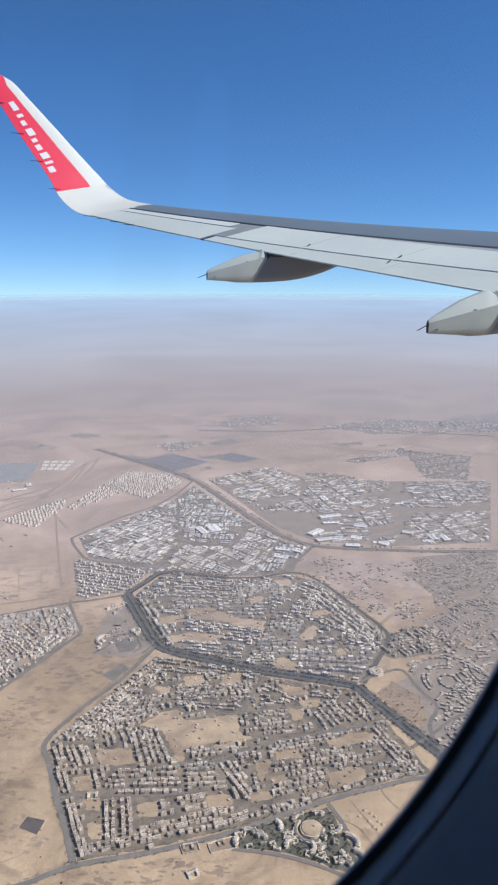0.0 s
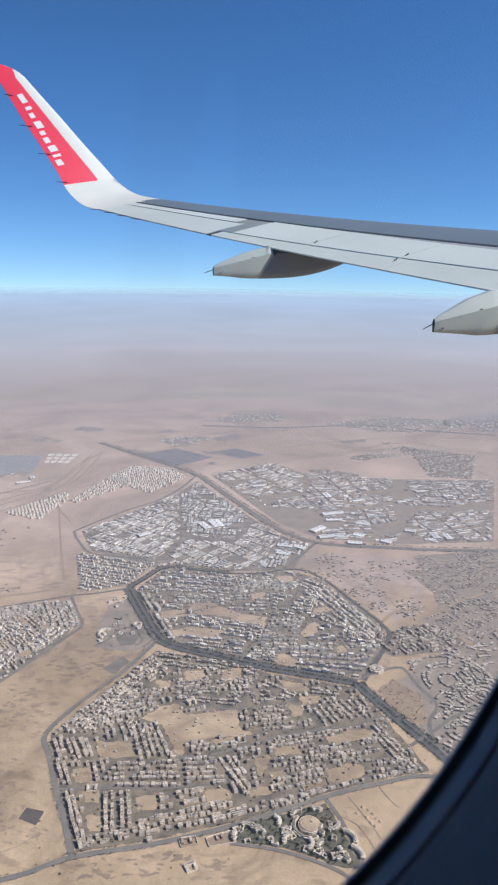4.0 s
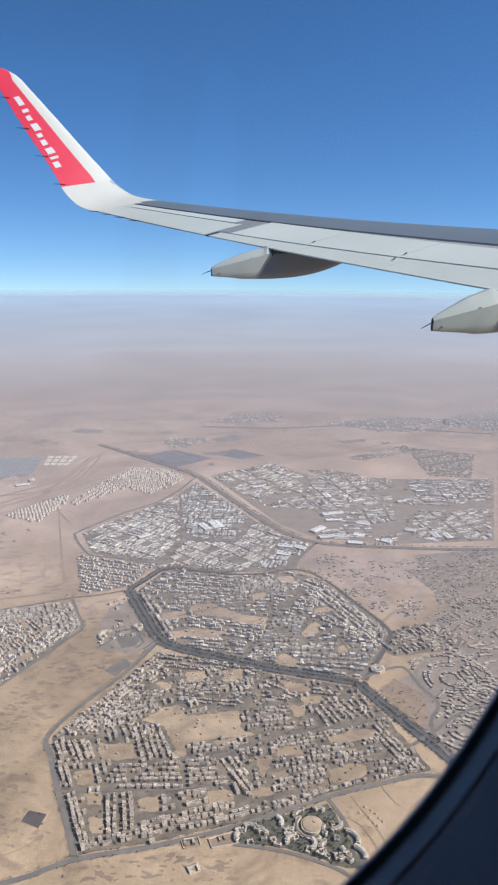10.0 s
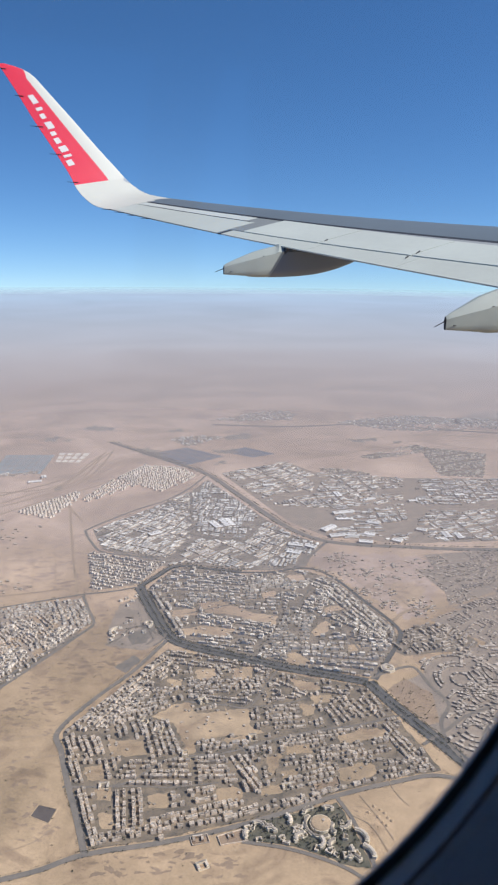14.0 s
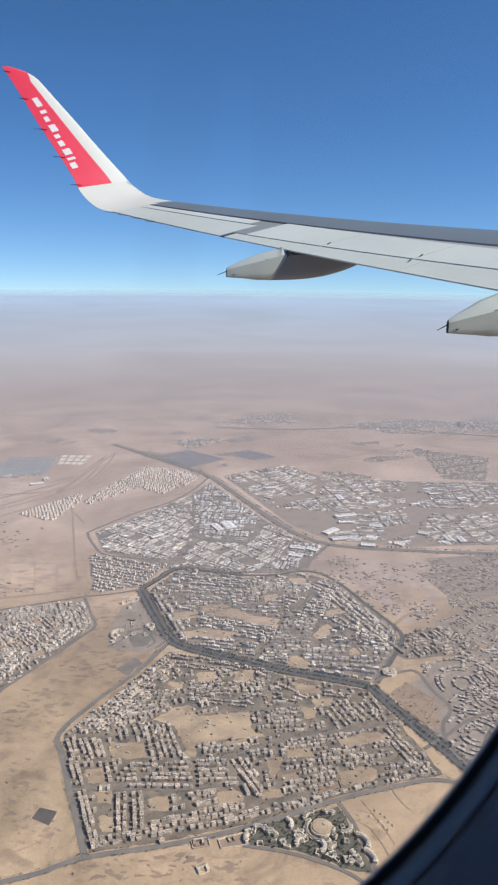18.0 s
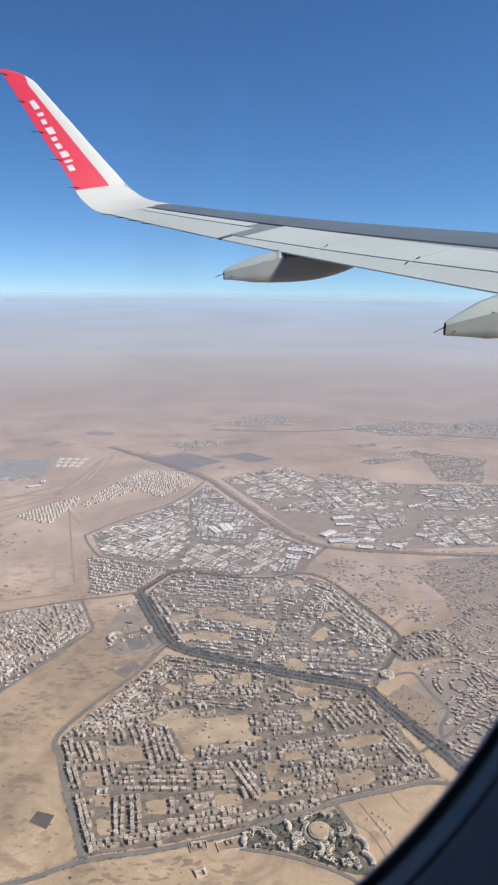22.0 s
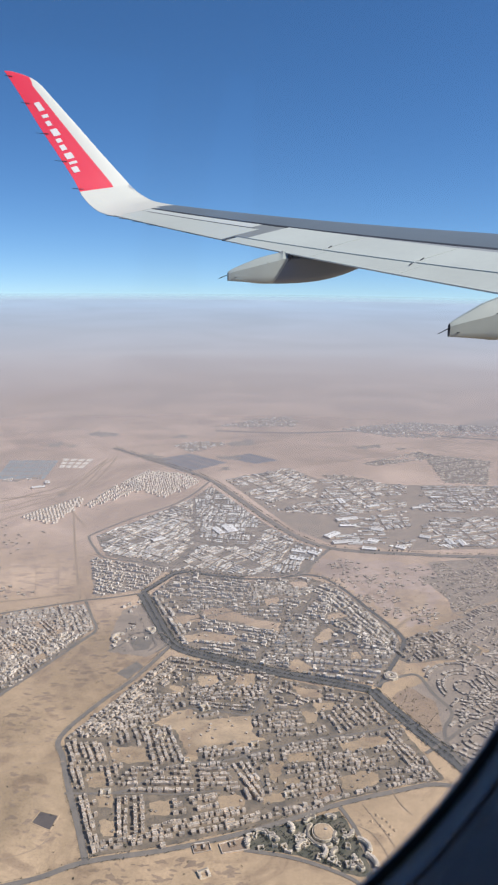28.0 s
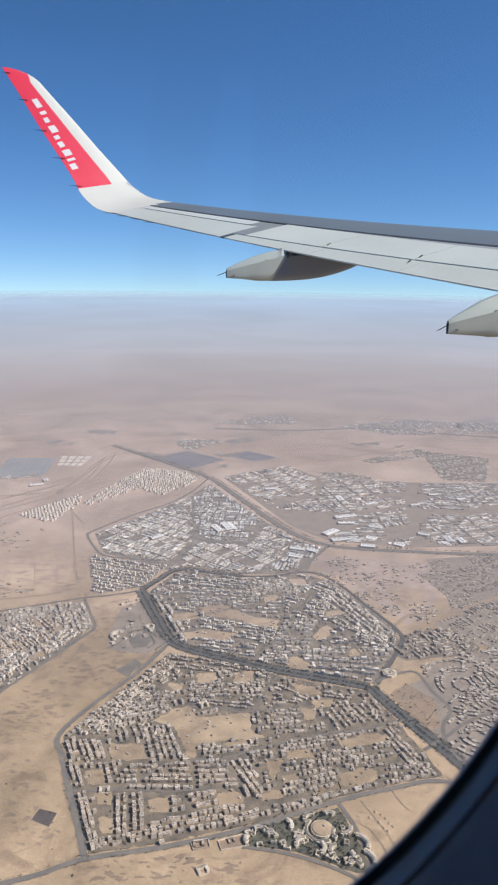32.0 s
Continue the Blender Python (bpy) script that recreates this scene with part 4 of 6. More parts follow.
road([(-51.6, 421.2), (-68.5, 384.5), (-86.7, 355.5), (-100.4, 326.8), (-94.5, 310.0), (-85.1, 286.3), (-75.3, 263.7), (-68.2, 245.9)], 3.0, label="asphalt ring road along a housing district")
road([(-112.5, 229.4), (-87.3, 237.1), (-68.2, 245.9), (-32.7, 253.3), (4.5, 264.6), (44.9, 281.1), (73.7, 290.1), (94.2, 295.0), (109.9, 291.1), (126.2, 282.5)], 2.8, label="asphalt ring road along a housing district")
road([(-156.3, 357.8), (-138.9, 386.0), (-118.9, 418.2), (-105.8, 439.1), (-113.1, 459.8), (-122.3, 482.1)], 2.2)
road([(-193.3, 456.1), (-157.2, 470.6), (-122.7, 484.0), (-102.4, 489.1), (-82.1, 497.2)], 2.2)
road([(-180.6, 680.8), (-150.7, 567.3), (-127.0, 483.8)], 2.0, M_TRACK, label="graded desert track")
road([(-65.5, 544.2), (-95.6, 554.8), (-123.6, 562.1), (-137.3, 582.6), (-147.6, 606.0), (-145.3, 617.2), (-112.9, 663.5), (-82.7, 696.5), (-62, 736), (-47, 782)], 2.6)
road([(-186, 928), (-99, 844), (-48, 790), (-12, 723), (17.3, 663.3), (43.0, 617.8), (69.6, 591.7), (101.4, 582.5), (140.9, 578.8), (179.9, 575.0), (259.0, 573.8)], 6.5, label="desert highway past industrial yards")
road([(72.9, 589.3), (53.9, 555.8), (37.8, 528.7)], 3.2)
road([(77.2, 377.4), (88.9, 384.8), (105.9, 390.1), (111.6, 370.6), (117.9, 352.8), (109.4, 336.5), (109.0, 318.1), (119.0, 293.5)], 2.2, M_STREET)
road([(20.4, 385.8), (11.6, 366.9), (2.2, 348.4), (-11.3, 350.2), (-34.2, 353.4)], 1.4, M_STREET)
road([(2.2, 348.4), (22.7, 351.9), (36.1, 357.5)], 1.2, M_STREET)
road([(-87.6, 285.5), (-58.6, 287.8), (-38.6, 305.1), (-9.9, 310.3), (19.8, 322.2), (44.6, 329.6), (63.7, 333.7), (88.8, 342.5)], 1.5, M_STREET)
road([(10.1, 289.4), (1.7, 309.6), (-2.7, 316.0)], 1.1, M_STREET)
road([(-82.2, 285.6), (-47.9, 286.1), (-36.3, 285.6), (-11.9, 289.0)], 1.0, M_STREET)
road([(-82.7, 696.5), (-54.2, 637.7), (-48.7, 602.5), (0.6, 590.9)], 2.4, M_STREET)
road([(3.2, 396.7), (16.5, 422.8), (37.5, 466.1), (47.7, 490.4), (55.3, 517.8)], 1.7, M_STREET)
road([(-41.4, 455.8), (1.1, 473.8), (34.4, 470.3), (63.9, 438.7), (75.3, 410.2)], 1.3, M_STREET)
road([(44.7, 279.3), (49.8, 267.3), (53.7, 251.6), (56.1, 240.0)], 2.0, M_STREET)
road([(-0.5, 253.2), (16.7, 250.4), (31.0, 245.9), (44.6, 239.3), (52.9, 231.8)], 1.8, M_STREET, label="narrow desert road beside a garden")
road([(-251.1, 670.0), (-224.8, 696.5), (-185, 755), (-175, 834), (-174, 886)], 2.2, M_TRACK, label="graded desert track")
road([(-187, 765), (-185, 798), (-183, 841), (-176, 875)], 2.0, M_TRACK, label="graded desert track")
road([(-210, 730), (-200, 750), (-196, 780), (-193, 821), (-182, 877)], 2.0, M_TRACK, label="graded desert track")
road([(-254, 678), (-229, 711), (-205, 734), (-187, 763)], 2.0, M_TRACK, label="graded desert track")
road([(-266, 713), (-216, 730), (-196, 775), (-184, 859)], 2.4, M_TRACK, label="graded desert track")
road([(-137.8, 492.8), (-165.6, 484.6), (-196.9, 476.6)], 2.0, M_TRACK, label="graded desert track")
road([(-52, 1034), (67, 1026), (189, 1047), (285, 1016), (378, 994)], 7.0, label="distant highway across the plain")
road([(104.8, 447.4), (120.5, 464.0), (150.6, 469.0), (192.6, 492.4)], 3.0, M_TRACK, label="graded desert track")

# thin tracks and wheel ruts over the sand
for pts in ([(-212.4, 531.1), (-182.3, 554.5), (-166.3, 585.6), (-150.7, 605.9)], [(-161.4, 484.7), (-174.7, 532.2), (-185.0, 560.3)], [(-146.4, 492.6), (-156.2, 532.8), (-165.2, 560.9)], [(-129.4, 318.1), (-112.7, 322.0), (-100.1, 325.4)], [(-122.9, 299.2), (-110.4, 304.7), (-93.4, 307.9)], [(-104.6, 246.2), (-91.9, 252.4), (-84.6, 261.9)],
            [(55.7, 281.3), (63.4, 264.3), (66.7, 254.8)], [(50.0, 269.0), (58.0, 262.6), (63.0, 248.7)], [(71.2, 291.9), (72.7, 285.2), (75.4, 278.8), (78.5, 274.6)], [(77.4, 550.7), (90.2, 508.7), (113.3, 490.2)], [(135.2, 552.4), (115.2, 499.7), (121.4, 468.3)], [(67.8, 550.4), (60.9, 528.3), (73.5, 518.3)]):
    road(pts, 0.45, M_TRACK, z=0.02, label="thin wheel track across the sand", name="track")
for pts in ([(-251.2, 638.4), (-219.7, 679.4), (-173, 732), (-122, 805)], [(-157.2, 634.2), (-185.2, 680.7), (-212, 715)], [(71, 857), (132, 881), (201, 932), (252, 949)], [(60, 911), (125, 943), (259, 981), (352, 967)], [(-186, 928), (-88, 957), (-1, 1001), (133, 1015)]):
    road(pts, 2.0, M_TRACK, z=0.02, label="graded desert track", name="track")
# districts beyond the window's edge on both sides of the same plan
road([(252.0, 538.3), (287.1, 527.2), (329.2, 495.0), (343.7, 452.2)], 7.0, label="desert highway past industrial yards")
road([(94.6, 317.5), (109.5, 328.8), (125.4, 342.0), (153.9, 356.7), (182.1, 375.6), (204.1, 365.2), (229.9, 347.2)], 2.2, M_STREET)
road([(115.0, 302.2), (127.1, 320.0), (132.9, 330.5), (153.9, 356.7)], 2.0, M_STREET)
road([(317.5, 456.7), (275.0, 386.2), (234.1, 346.2), (200.9, 292.5), (188.3, 273.0)], 3.0, M_STREET, label="dusty road beside a long green strip")
road([(241.0, 548.3), (249.7, 607.5), (278.2, 664.3), (311.1, 723.4)], 3.0, M_TRACK, label="graded desert track")
road([(-315.0, 259.8), (-326.0, 294.6), (-296.4, 336.3), (-262.4, 384.3), (-230.3, 499.7), (-206.1, 540.9)], 3.0)
road([(-315.0, 259.8), (-259.6, 283.7), (-206.8, 307.4), (-163.8, 335.8), (-105.6, 436.8)], 2.6)
road([(-489.7, 446.8), (-444.5, 520.0), (-378.9, 616.9), (-275.8, 690.9), (-207.5, 760.1)], 3.0, M_TRACK, label="graded desert track")
road([(-167.3, 326.2), (-146.5, 295.1), (-135.4, 265.8), (-128.1, 247.9)], 2.4)
# built-up ground
LOWER_W = [(-97.8, 325.0), (-50.2, 408.7), (-2.2, 395.3), (-11.3, 349.1), (1.7, 309.6), (9.7, 268.0), (-33.0, 255.8), (-67.3, 248.5), (-83.2, 285.5)]
LOWER_E = [(-2.2, 395.3), (22.4, 383.4), (72.4, 369.2), (84.2, 343.4), (99.4, 298.7), (74.2, 292.8), (45.2, 283.3), (9.7, 268.0), (1.7, 309.6), (-11.3, 349.1)]
UPPER = [(-76.2, 492.6), (-57.6, 531.3), (-43.3, 532.8), (-3.6, 520.2), (47.2, 530.1), (69.4, 514.1), (89.0, 473.5), (104.1, 439.6), (101.8, 420.5), (80.4, 379.9), (43.6, 386.3), (1.4, 400.5), (-43.3, 412.9), (-52.4, 428.4)]
WORKS_W = [(-142.6, 611.7), (-106.3, 657.4), (-61, 721), (-44, 765), (-12, 704), (17.0, 647.7), (42.3, 605.4), (66.3, 584.0), (50.0, 536.6), (19.3, 528.2), (-3.7, 528.6), (-34.2, 536.3), (-50.9, 540.2), (-64.3, 533.3), (-124.8, 568.1)]
WORKS_E = [(-30, 791), (49, 841), (80, 798), (183, 778), (302, 779), (236.5, 594.4), (142.5, 586.3), (73.2, 602.4), (43.9, 633.6), (17.8, 688.0)]
GRID = [(-136.4, 560.6), (-67.0, 540.9), (-82.8, 502.0), (-117.6, 489.6)]
WEST = [(-198.8, 449.4), (-123.6, 478.5), (-108.4, 442.2), (-124.9, 412.4), (-163.3, 358.8)]
NORTH_E = [(154.4, 562.3), (235.2, 576.7), (192.2, 457.6), (150.6, 469.0), (156.7, 515.5)]
FLATS = [(94.8, 412.0), (103.0, 428.4), (117.1, 440.0), (144.1, 445.2), (156.1, 420.3), (151.2, 410.6), (126.3, 407.3), (103.3, 402.8)]
VILLAS = [(111.2, 397.8), (132.9, 404.8), (163.2, 419.1), (194.4, 441.8), (145.5, 290.2), (118.0, 318.2), (115.0, 351.7)]
for i, (poly, nm) in enumerate(((LOWER_W, "housing"), (LOWER_E, "housing"), (UPPER, "dense housing"), (WORKS_W, "industrial"), (WORKS_E, "warehouse"), (GRID, "villa"), (WEST, "villa"), (NORTH_E, "villa"), (FLATS, "dense housing"), (VILLAS, "villa"))):
    sheet("pavement", poly, 0.04 + 0.003 * i, {"industrial": M_YARD, "warehouse": M_PLOT, "villa": M_PLOT, "dense housing": M_DENSE}.get(nm, M_TOWN), "dusty grey streets and plots of a " + nm + " district", "pavement")

# open sandy plots inside the districts
LOTS = []


def lot(*poly):
    """An open sandy plot, kept free of houses."""
    LOTS.append(list(poly))
    sheet("sand_lot", LOTS[-1], 0.075 + 0.0006 * len(LOTS), M_LOT, "bare ochre sand plot between blocks of flats", "plot", step=0.9, amp=1.1)


lot((-53.9, 459.6), (-35.9, 464.3), (-33.5, 453.6), (-50.1, 449.9))
lot((-34.3, 471.2), (-17.8, 476.0), (-7.2, 467.6), (5.2, 457.8), (23.4, 453.4), (20.9, 439.9), (7.2, 445.0), (-6.9, 454.2), (-27.2, 457.0))
lot((-44.6, 434.5), (-30.1, 439.4), (-6.5, 435.4), (-12.0, 425.0), (-40.8, 426.5))
lot((26.9, 403.7), (32.5, 406.5), (40.4, 398.8), (41.1, 389.9), (28.1, 392.2))
lot((56.9, 465.8), (69.8, 470.4), (73.2, 464.5), (58.1, 458.3))
lot((45.9, 433.7), (57.3, 450.2), (60.7, 444.8), (53.7, 426.5), (46.4, 426.4))
lot((11.8, 489.4), (22.7, 492.5), (24.4, 481.5), (13.8, 478.6))
lot((34.1, 519.2), (46.5, 521.6), (48.4, 510.5), (36.6, 507.2))
lot((67.9, 415.5), (76.3, 417.1), (75.1, 408.8), (67.5, 407.3))
lot((-43.3, 347.5), (-32.6, 353.9), (-26.9, 342.7), (1.6, 347.3), (4.7, 330.7), (10.8, 326.1), (-10.4, 323.0), (-25.2, 319.1), (-25.9, 308.7), (-32.5, 308.6), (-30.8, 315.5), (-38.7, 333.7), (-51.8, 339.2))
lot((-72.6, 320.0), (-53.6, 319.5), (-50.0, 308.7), (-67.6, 306.3))
lot((-80.3, 298.7), (-70.9, 301.3), (-67.8, 290.3), (-76.8, 289.4))
lot((-72.1, 284.2), (-63.8, 286.6), (-62.4, 276.5), (-69.5, 277.4))
lot((-45.9, 279.6), (-36.0, 282.7), (-35.0, 273.4), (-44.1, 272.6))
lot((-13.1, 283.8), (-5.0, 287.6), (1.0, 284.0), (-2.1, 276.8), (-11.4, 275.9))
lot((7.8, 284.9), (18.3, 288.8), (18.6, 282.8), (8.8, 279.8))
lot((11.0, 307.7), (19.2, 309.5), (15.8, 293.7), (12.4, 294.8))
lot((-66.9, 268.8), (-61.0, 268.9), (-57.9, 259.8), (-63.7, 259.7))
lot((-30.0, 384.7), (-17.9, 387.4), (-16.7, 376.0), (-28.6, 374.0))
lot((-8.4, 386.4), (5.0, 389.8), (4.9, 376.5), (-7.4, 375.6))
lot((-47.2, 375.9), (-37.9, 375.0), (-38.2, 367.5), (-45.0, 368.5))
lot((27.3, 376.9), (42.4, 373.2), (45.7, 365.3), (33.3, 365.6))
lot((39.5, 359.2), (51.3, 361.0), (49.8, 353.5), (39.8, 351.7))
lot((50.1, 323.7), (66.3, 330.4), (78.6, 330.7), (74.3, 323.7), (61.5, 319.4), (51.0, 318.8))
lot((47.0, 297.8), (59.1, 303.6), (68.0, 302.1), (64.7, 294.5), (51.6, 290.5), (46.8, 291.5))
lot((21.9, 315.6), (34.5, 317.6), (35.4, 310.7), (22.7, 308.8))
lot((18.7, 297.7), (25.9, 299.0), (26.1, 293.1), (19.0, 291.8))
lot((31.4, 352.1), (40.4, 351.2), (39.7, 342.5), (33.8, 339.9))
lot((-10.3, 321.2), (1.7, 325.0), (4.7, 322.4), (-8.7, 316.8))
lot((-139.7, 424.8), (-134.3, 440.0), (-128.8, 438.6), (-130.6, 422.2))
lot((-152.7, 449.0), (-137.2, 451.0), (-133.9, 440.0), (-144.0, 439.7))
lot((-137.4, 402.0), (-132.6, 410.9), (-129.6, 402.8), (-132.1, 396.2))
lot((-164.1, 418.5), (-154.1, 422.3), (-146.0, 414.7), (-152.2, 405.0), (-160.3, 407.5))
sheet("sand_lot", [(92.7, 400.6), (100.8, 417.7), (106.5, 414.3), (97.3, 388.1), (83.8, 375.8)], 0.05, M_LOT, "bare ochre sand plot beside a junction", "plot")
sheet("scrubland", [(85.4, 366.1), (97.9, 377.9), (111.2, 362.3), (108.5, 336.5), (100.8, 333.5), (92.0, 350.2)], 0.05, M_SCRUB, "brown scrubby waste ground inside a road loop", "waste ground")


sheet("stony_ground", [(59.8, 567.7), (88.9, 565.0), (127.4, 561.5), (161.8, 553.2), (155.8, 520.6), (139.3, 481.9), (130.8, 456.1), (115.2, 449.3), (104.7, 467.9), (91.9, 491.5), (74.1, 523.5), (52.7, 541.0)], 0.012, M_STONY, "pinkish brown stony ground dotted with small houses", "waste ground", step=2.5, amp=5.0)
sheet("sand_lot", [(111.6, 499.6), (119.4, 509.5), (135.1, 510.0), (139.7, 495.6), (131.2, 474.6), (117.0, 467.3), (110.3, 479.3)], 0.016, M_LOT, "round clearing of pale ochre sand", "plot", step=2.0, amp=2.0)
EAST_S = [(95.5, 328.1), (106.5, 360.4), (99.5, 377.1), (129.4, 395.4), (154.4, 385.3), (182.6, 380.1), (226.8, 347.1), (205.1, 312.4), (188.2, 285.2), (148.7, 283.7), (114.8, 303.4)]
EAST_N = [(139.3, 532.4), (216.0, 539.0), (273.7, 512.9), (308.5, 477.8), (256.6, 420.1), (219.3, 380.9), (183.9, 393.5), (161.1, 420.7), (131.2, 450.3), (162.7, 468.0)]
WEST_A = [(-319.8, 295.7), (-276.6, 364.3), (-179.2, 438.8), (-120.6, 469.8), (-108.2, 440.9), (-156.3, 338.3), (-171.0, 327.3), (-313.3, 265.4)]
WEST_B = [(-309.8, 257.2), (-170.8, 319.7), (-140.4, 286.7), (-138.3, 279.0), (-189.5, 242.4), (-293.8, 220.2)]
WEST_N = [(-431.1, 413.2), (-329.0, 541.8), (-263.8, 610.6), (-261.5, 562.2), (-234.5, 524.8), (-282.3, 406.1), (-371.1, 320.3)]
for i, (poly, nm) in enumerate(((EAST_S, "villa"), (EAST_N, "villa"), (WEST_A, "housing"), (WEST_B, "housing"), (WEST_N, "housing"))):
    sheet("pavement", poly, 0.02 + 0.003 * i, M_PLOT if nm == "villa" else M_TOWN, "dusty grey streets and plots of a " + nm + " district", "pavement")
sheet("green_strip", [(312.0, 449.5), (277.1, 385.8), (256.0, 353.6), (243.4, 339.9), (213.7, 286.4), (194.5, 277.2), (202.2, 289.4), (237.8, 347.5)], 0.05, M_GREEN, "long dull green planted strip beside a road", "field")


def heading(a, b):
    return math.atan2(b[1] - a[1], b[0] - a[0])


def fill_blocks(name, poly, ang, du, dv, maker, mats, label, category, k=1.0, **more):
    bl = Blocks()
    for x, y in spots(poly, ang, du, dv, **more):
        maker(bl, x, y, ang, k)
    return bl.place(name, mats, label, category)


TOWN = [M_WALL, M_ROOF]
VILLA = [M_WALLV, M_WALLV]
A_E = heading(LOWER_E[6], LOWER_E[4])
A_U = heading(UPPER[12], UPPER[9])
def fill_estate(poly, ang, bu, bv, label, maker=house, mats=None, name="apartment_blocks", k=1.0, deep=1.35, **more):
    bl = Blocks()
    for x, y, a, ln in estate(poly, ang, bu, bv, **more):
        maker(bl, x, y, a, ln, k, deep)
    return bl.place(name, mats or TOWN, label, "buildings")


FLATS_E = []
FLATS_E += quarter((47.4, 368.7), (67.0, 364.7), (64.1, 358.0), (44.7, 362.0))
FLATS_E += quarter((66.7, 366.9), (80.6, 340.8), (70.6, 337.7), (57.8, 360.1))
FLATS_E += quarter((58.6, 361.2), (69.1, 338.7), (50.5, 332.5), (42.6, 353.4))
FLATS_E += quarter((18.0, 378.5), (38.8, 363.0), (32.9, 354.2), (14.7, 358.1))
FLATS_E += quarter((11.2, 348.6), (30.8, 352.6), (34.3, 330.3), (17.0, 328.1))
FLATS_E += quarter((21.3, 323.6), (63.5, 332.3), (63.2, 326.2), (21.9, 317.3))
FLATS_E += quarter((19.6, 318.2), (43.4, 323.1), (38.2, 309.9), (20.6, 307.9))
FLATS_E += quarter((38.6, 314.6), (78.3, 325.6), (75.4, 310.5), (39.6, 303.3))
FLATS_E += quarter((80.4, 336.9), (97.5, 299.0), (87.7, 296.9), (73.1, 331.1))
FLATS_E += quarter((67.9, 307.9), (90.3, 308.3), (91.9, 297.0), (66.5, 290.3))
FLATS_E += quarter((17.3, 277.8), (65.4, 293.4), (66.1, 288.1), (18.2, 272.2))
FLATS_E += quarter((21.3, 292.6), (45.1, 301.7), (45.2, 290.0), (22.2, 283.6))
FLATS_E += quarter((16.2, 307.0), (39.6, 309.1), (44.6, 301.7), (17.4, 293.3))
bl = Blocks()
for x, y, a, ln in FLATS_E + estate(LOWER_E, A_E + 1.45, 15, 12, holes=LOTS + QUARTERS, row=3.6, styles=(0.5, 0.22, 0.2), fill=0.75, street=2.0, lengths=(1.4, 2.8), close=0.4, gap=1.2):
    house(bl, x, y, a, ln, 1.3, 1.75)
bl.place("apartment_blocks", [M_WALL, M_WALLV], "tan and grey blocks of flats in rows on dusty plots", "buildings")
FLATS_U = []
FLATS_U += quarter((-55.3, 527.1), (3.6, 514.3), (-4.1, 487.1), (-70.5, 492.8), row=4.5, lengths=(1.6, 3.6))
FLATS_U += quarter((-74.8, 488.9), (-44.4, 424.2), (-38.0, 430.2), (-62.5, 487.4), row=4.5, lengths=(1.6, 3.6))
FLATS_U += quarter((-54.0, 487.6), (28.9, 486.2), (27.7, 460.0), (-51.9, 468.1), row=4.5, lengths=(1.6, 3.6))
FLATS_U += quarter((3.6, 514.3), (49.0, 523.8), (53.5, 498.0), (-3.2, 487.1), row=4.5, lengths=(1.6, 3.6))
FLATS_U += quarter((52.2, 523.9), (72.1, 506.3), (62.5, 479.8), (42.4, 495.8), row=4.5, lengths=(1.6, 3.6))
FLATS_U += quarter((72.1, 506.3), (102.7, 436.6), (88.9, 424.5), (58.3, 479.7), row=4.5, lengths=(1.6, 3.6))
FLATS_U += quarter((29.3, 495.5), (60.2, 478.0), (53.5, 452.5), (27.6, 458.4), row=4.5, lengths=(1.6, 3.6))
FLATS_U += quarter((-32.1, 456.9), (21.7, 442.3), (16.4, 421.3), (-33.8, 436.3), row=4.5, lengths=(1.6, 3.6))
FLATS_U += quarter((-45.7, 430.0), (8.9, 421.2), (5.0, 403.2), (-44.1, 414.3), row=4.5, lengths=(1.6, 3.6))
FLATS_U += quarter((27.4, 453.5), (49.8, 455.7), (41.6, 414.9), (12.5, 414.2), row=4.5, lengths=(1.6, 3.6))
FLATS_U += quarter((63.3, 460.9), (89.1, 430.3), (97.6, 414.8), (53.5, 413.8), row=4.5, lengths=(1.6, 3.6))
FLATS_U += quarter((12.5, 414.2), (98.9, 417.6), (75.5, 377.4), (5.7, 396.8), row=4.5, lengths=(1.6, 3.6))
bl, pale = Blocks(), Blocks()
for x, y, a, ln in FLATS_U + estate(UPPER, A_U + 0.06, 17, 10, holes=LOTS + QUARTERS, row=5.0, styles=(0.55, 0.25, 0.16), fill=0.75, lengths=(1.8, 3.6), close=0.42, bend=4, gap=1.2):
    house(pale if rng.random() < 0.13 else bl, x, y, a, ln, 1.6, 2.2)
bl.place("apartment_blocks", [M_CAMP, M_ROOF], "dense grey and tan blocks of flats inside a ring road", "buildings")
pale.place("apartment_blocks", [M_CAMP, M_CAMP], "pale painted blocks of flats among the dense district", "buildings")
fill_estate(GRID, heading(GRID[0], GRID[1]), 26, 46, "rows of cream blocks of flats beside an industrial area", row=4.6, street=1.6, styles=(1, 0, 0), lengths=(1.5, 2.3), close=0.0, deep=2.2, k=1.6, bend=1.2, gap=0.2, mats=[M_CAMP, M_ROOF], fill=0.96)
FLATS_W = []
FLATS_W += quarter((-121.1, 476.8), (-105.0, 440.7), (-125.7, 437.1), (-141.1, 472.7), row=4.4, lengths=(1.6, 3.4))
FLATS_W += quarter((-175.7, 461.5), (-141.9, 472.7), (-136.3, 451.8), (-168.7, 445.4), row=4.4, lengths=(1.6, 3.4))
FLATS_W += quarter((-160.1, 447.2), (-131.9, 435.4), (-133.9, 417.8), (-168.6, 431.5), row=4.4, lengths=(1.6, 3.4))
FLATS_W += quarter((-105.4, 435.3), (-122.7, 411.1), (-132.4, 417.8), (-127.6, 437.1), row=4.4, lengths=(1.6, 3.4))
FLATS_W += quarter((-139.7, 402.6), (-148.3, 372.6), (-155.8, 394.4), (-150.7, 411.8), row=4.4, lengths=(1.6, 3.4))
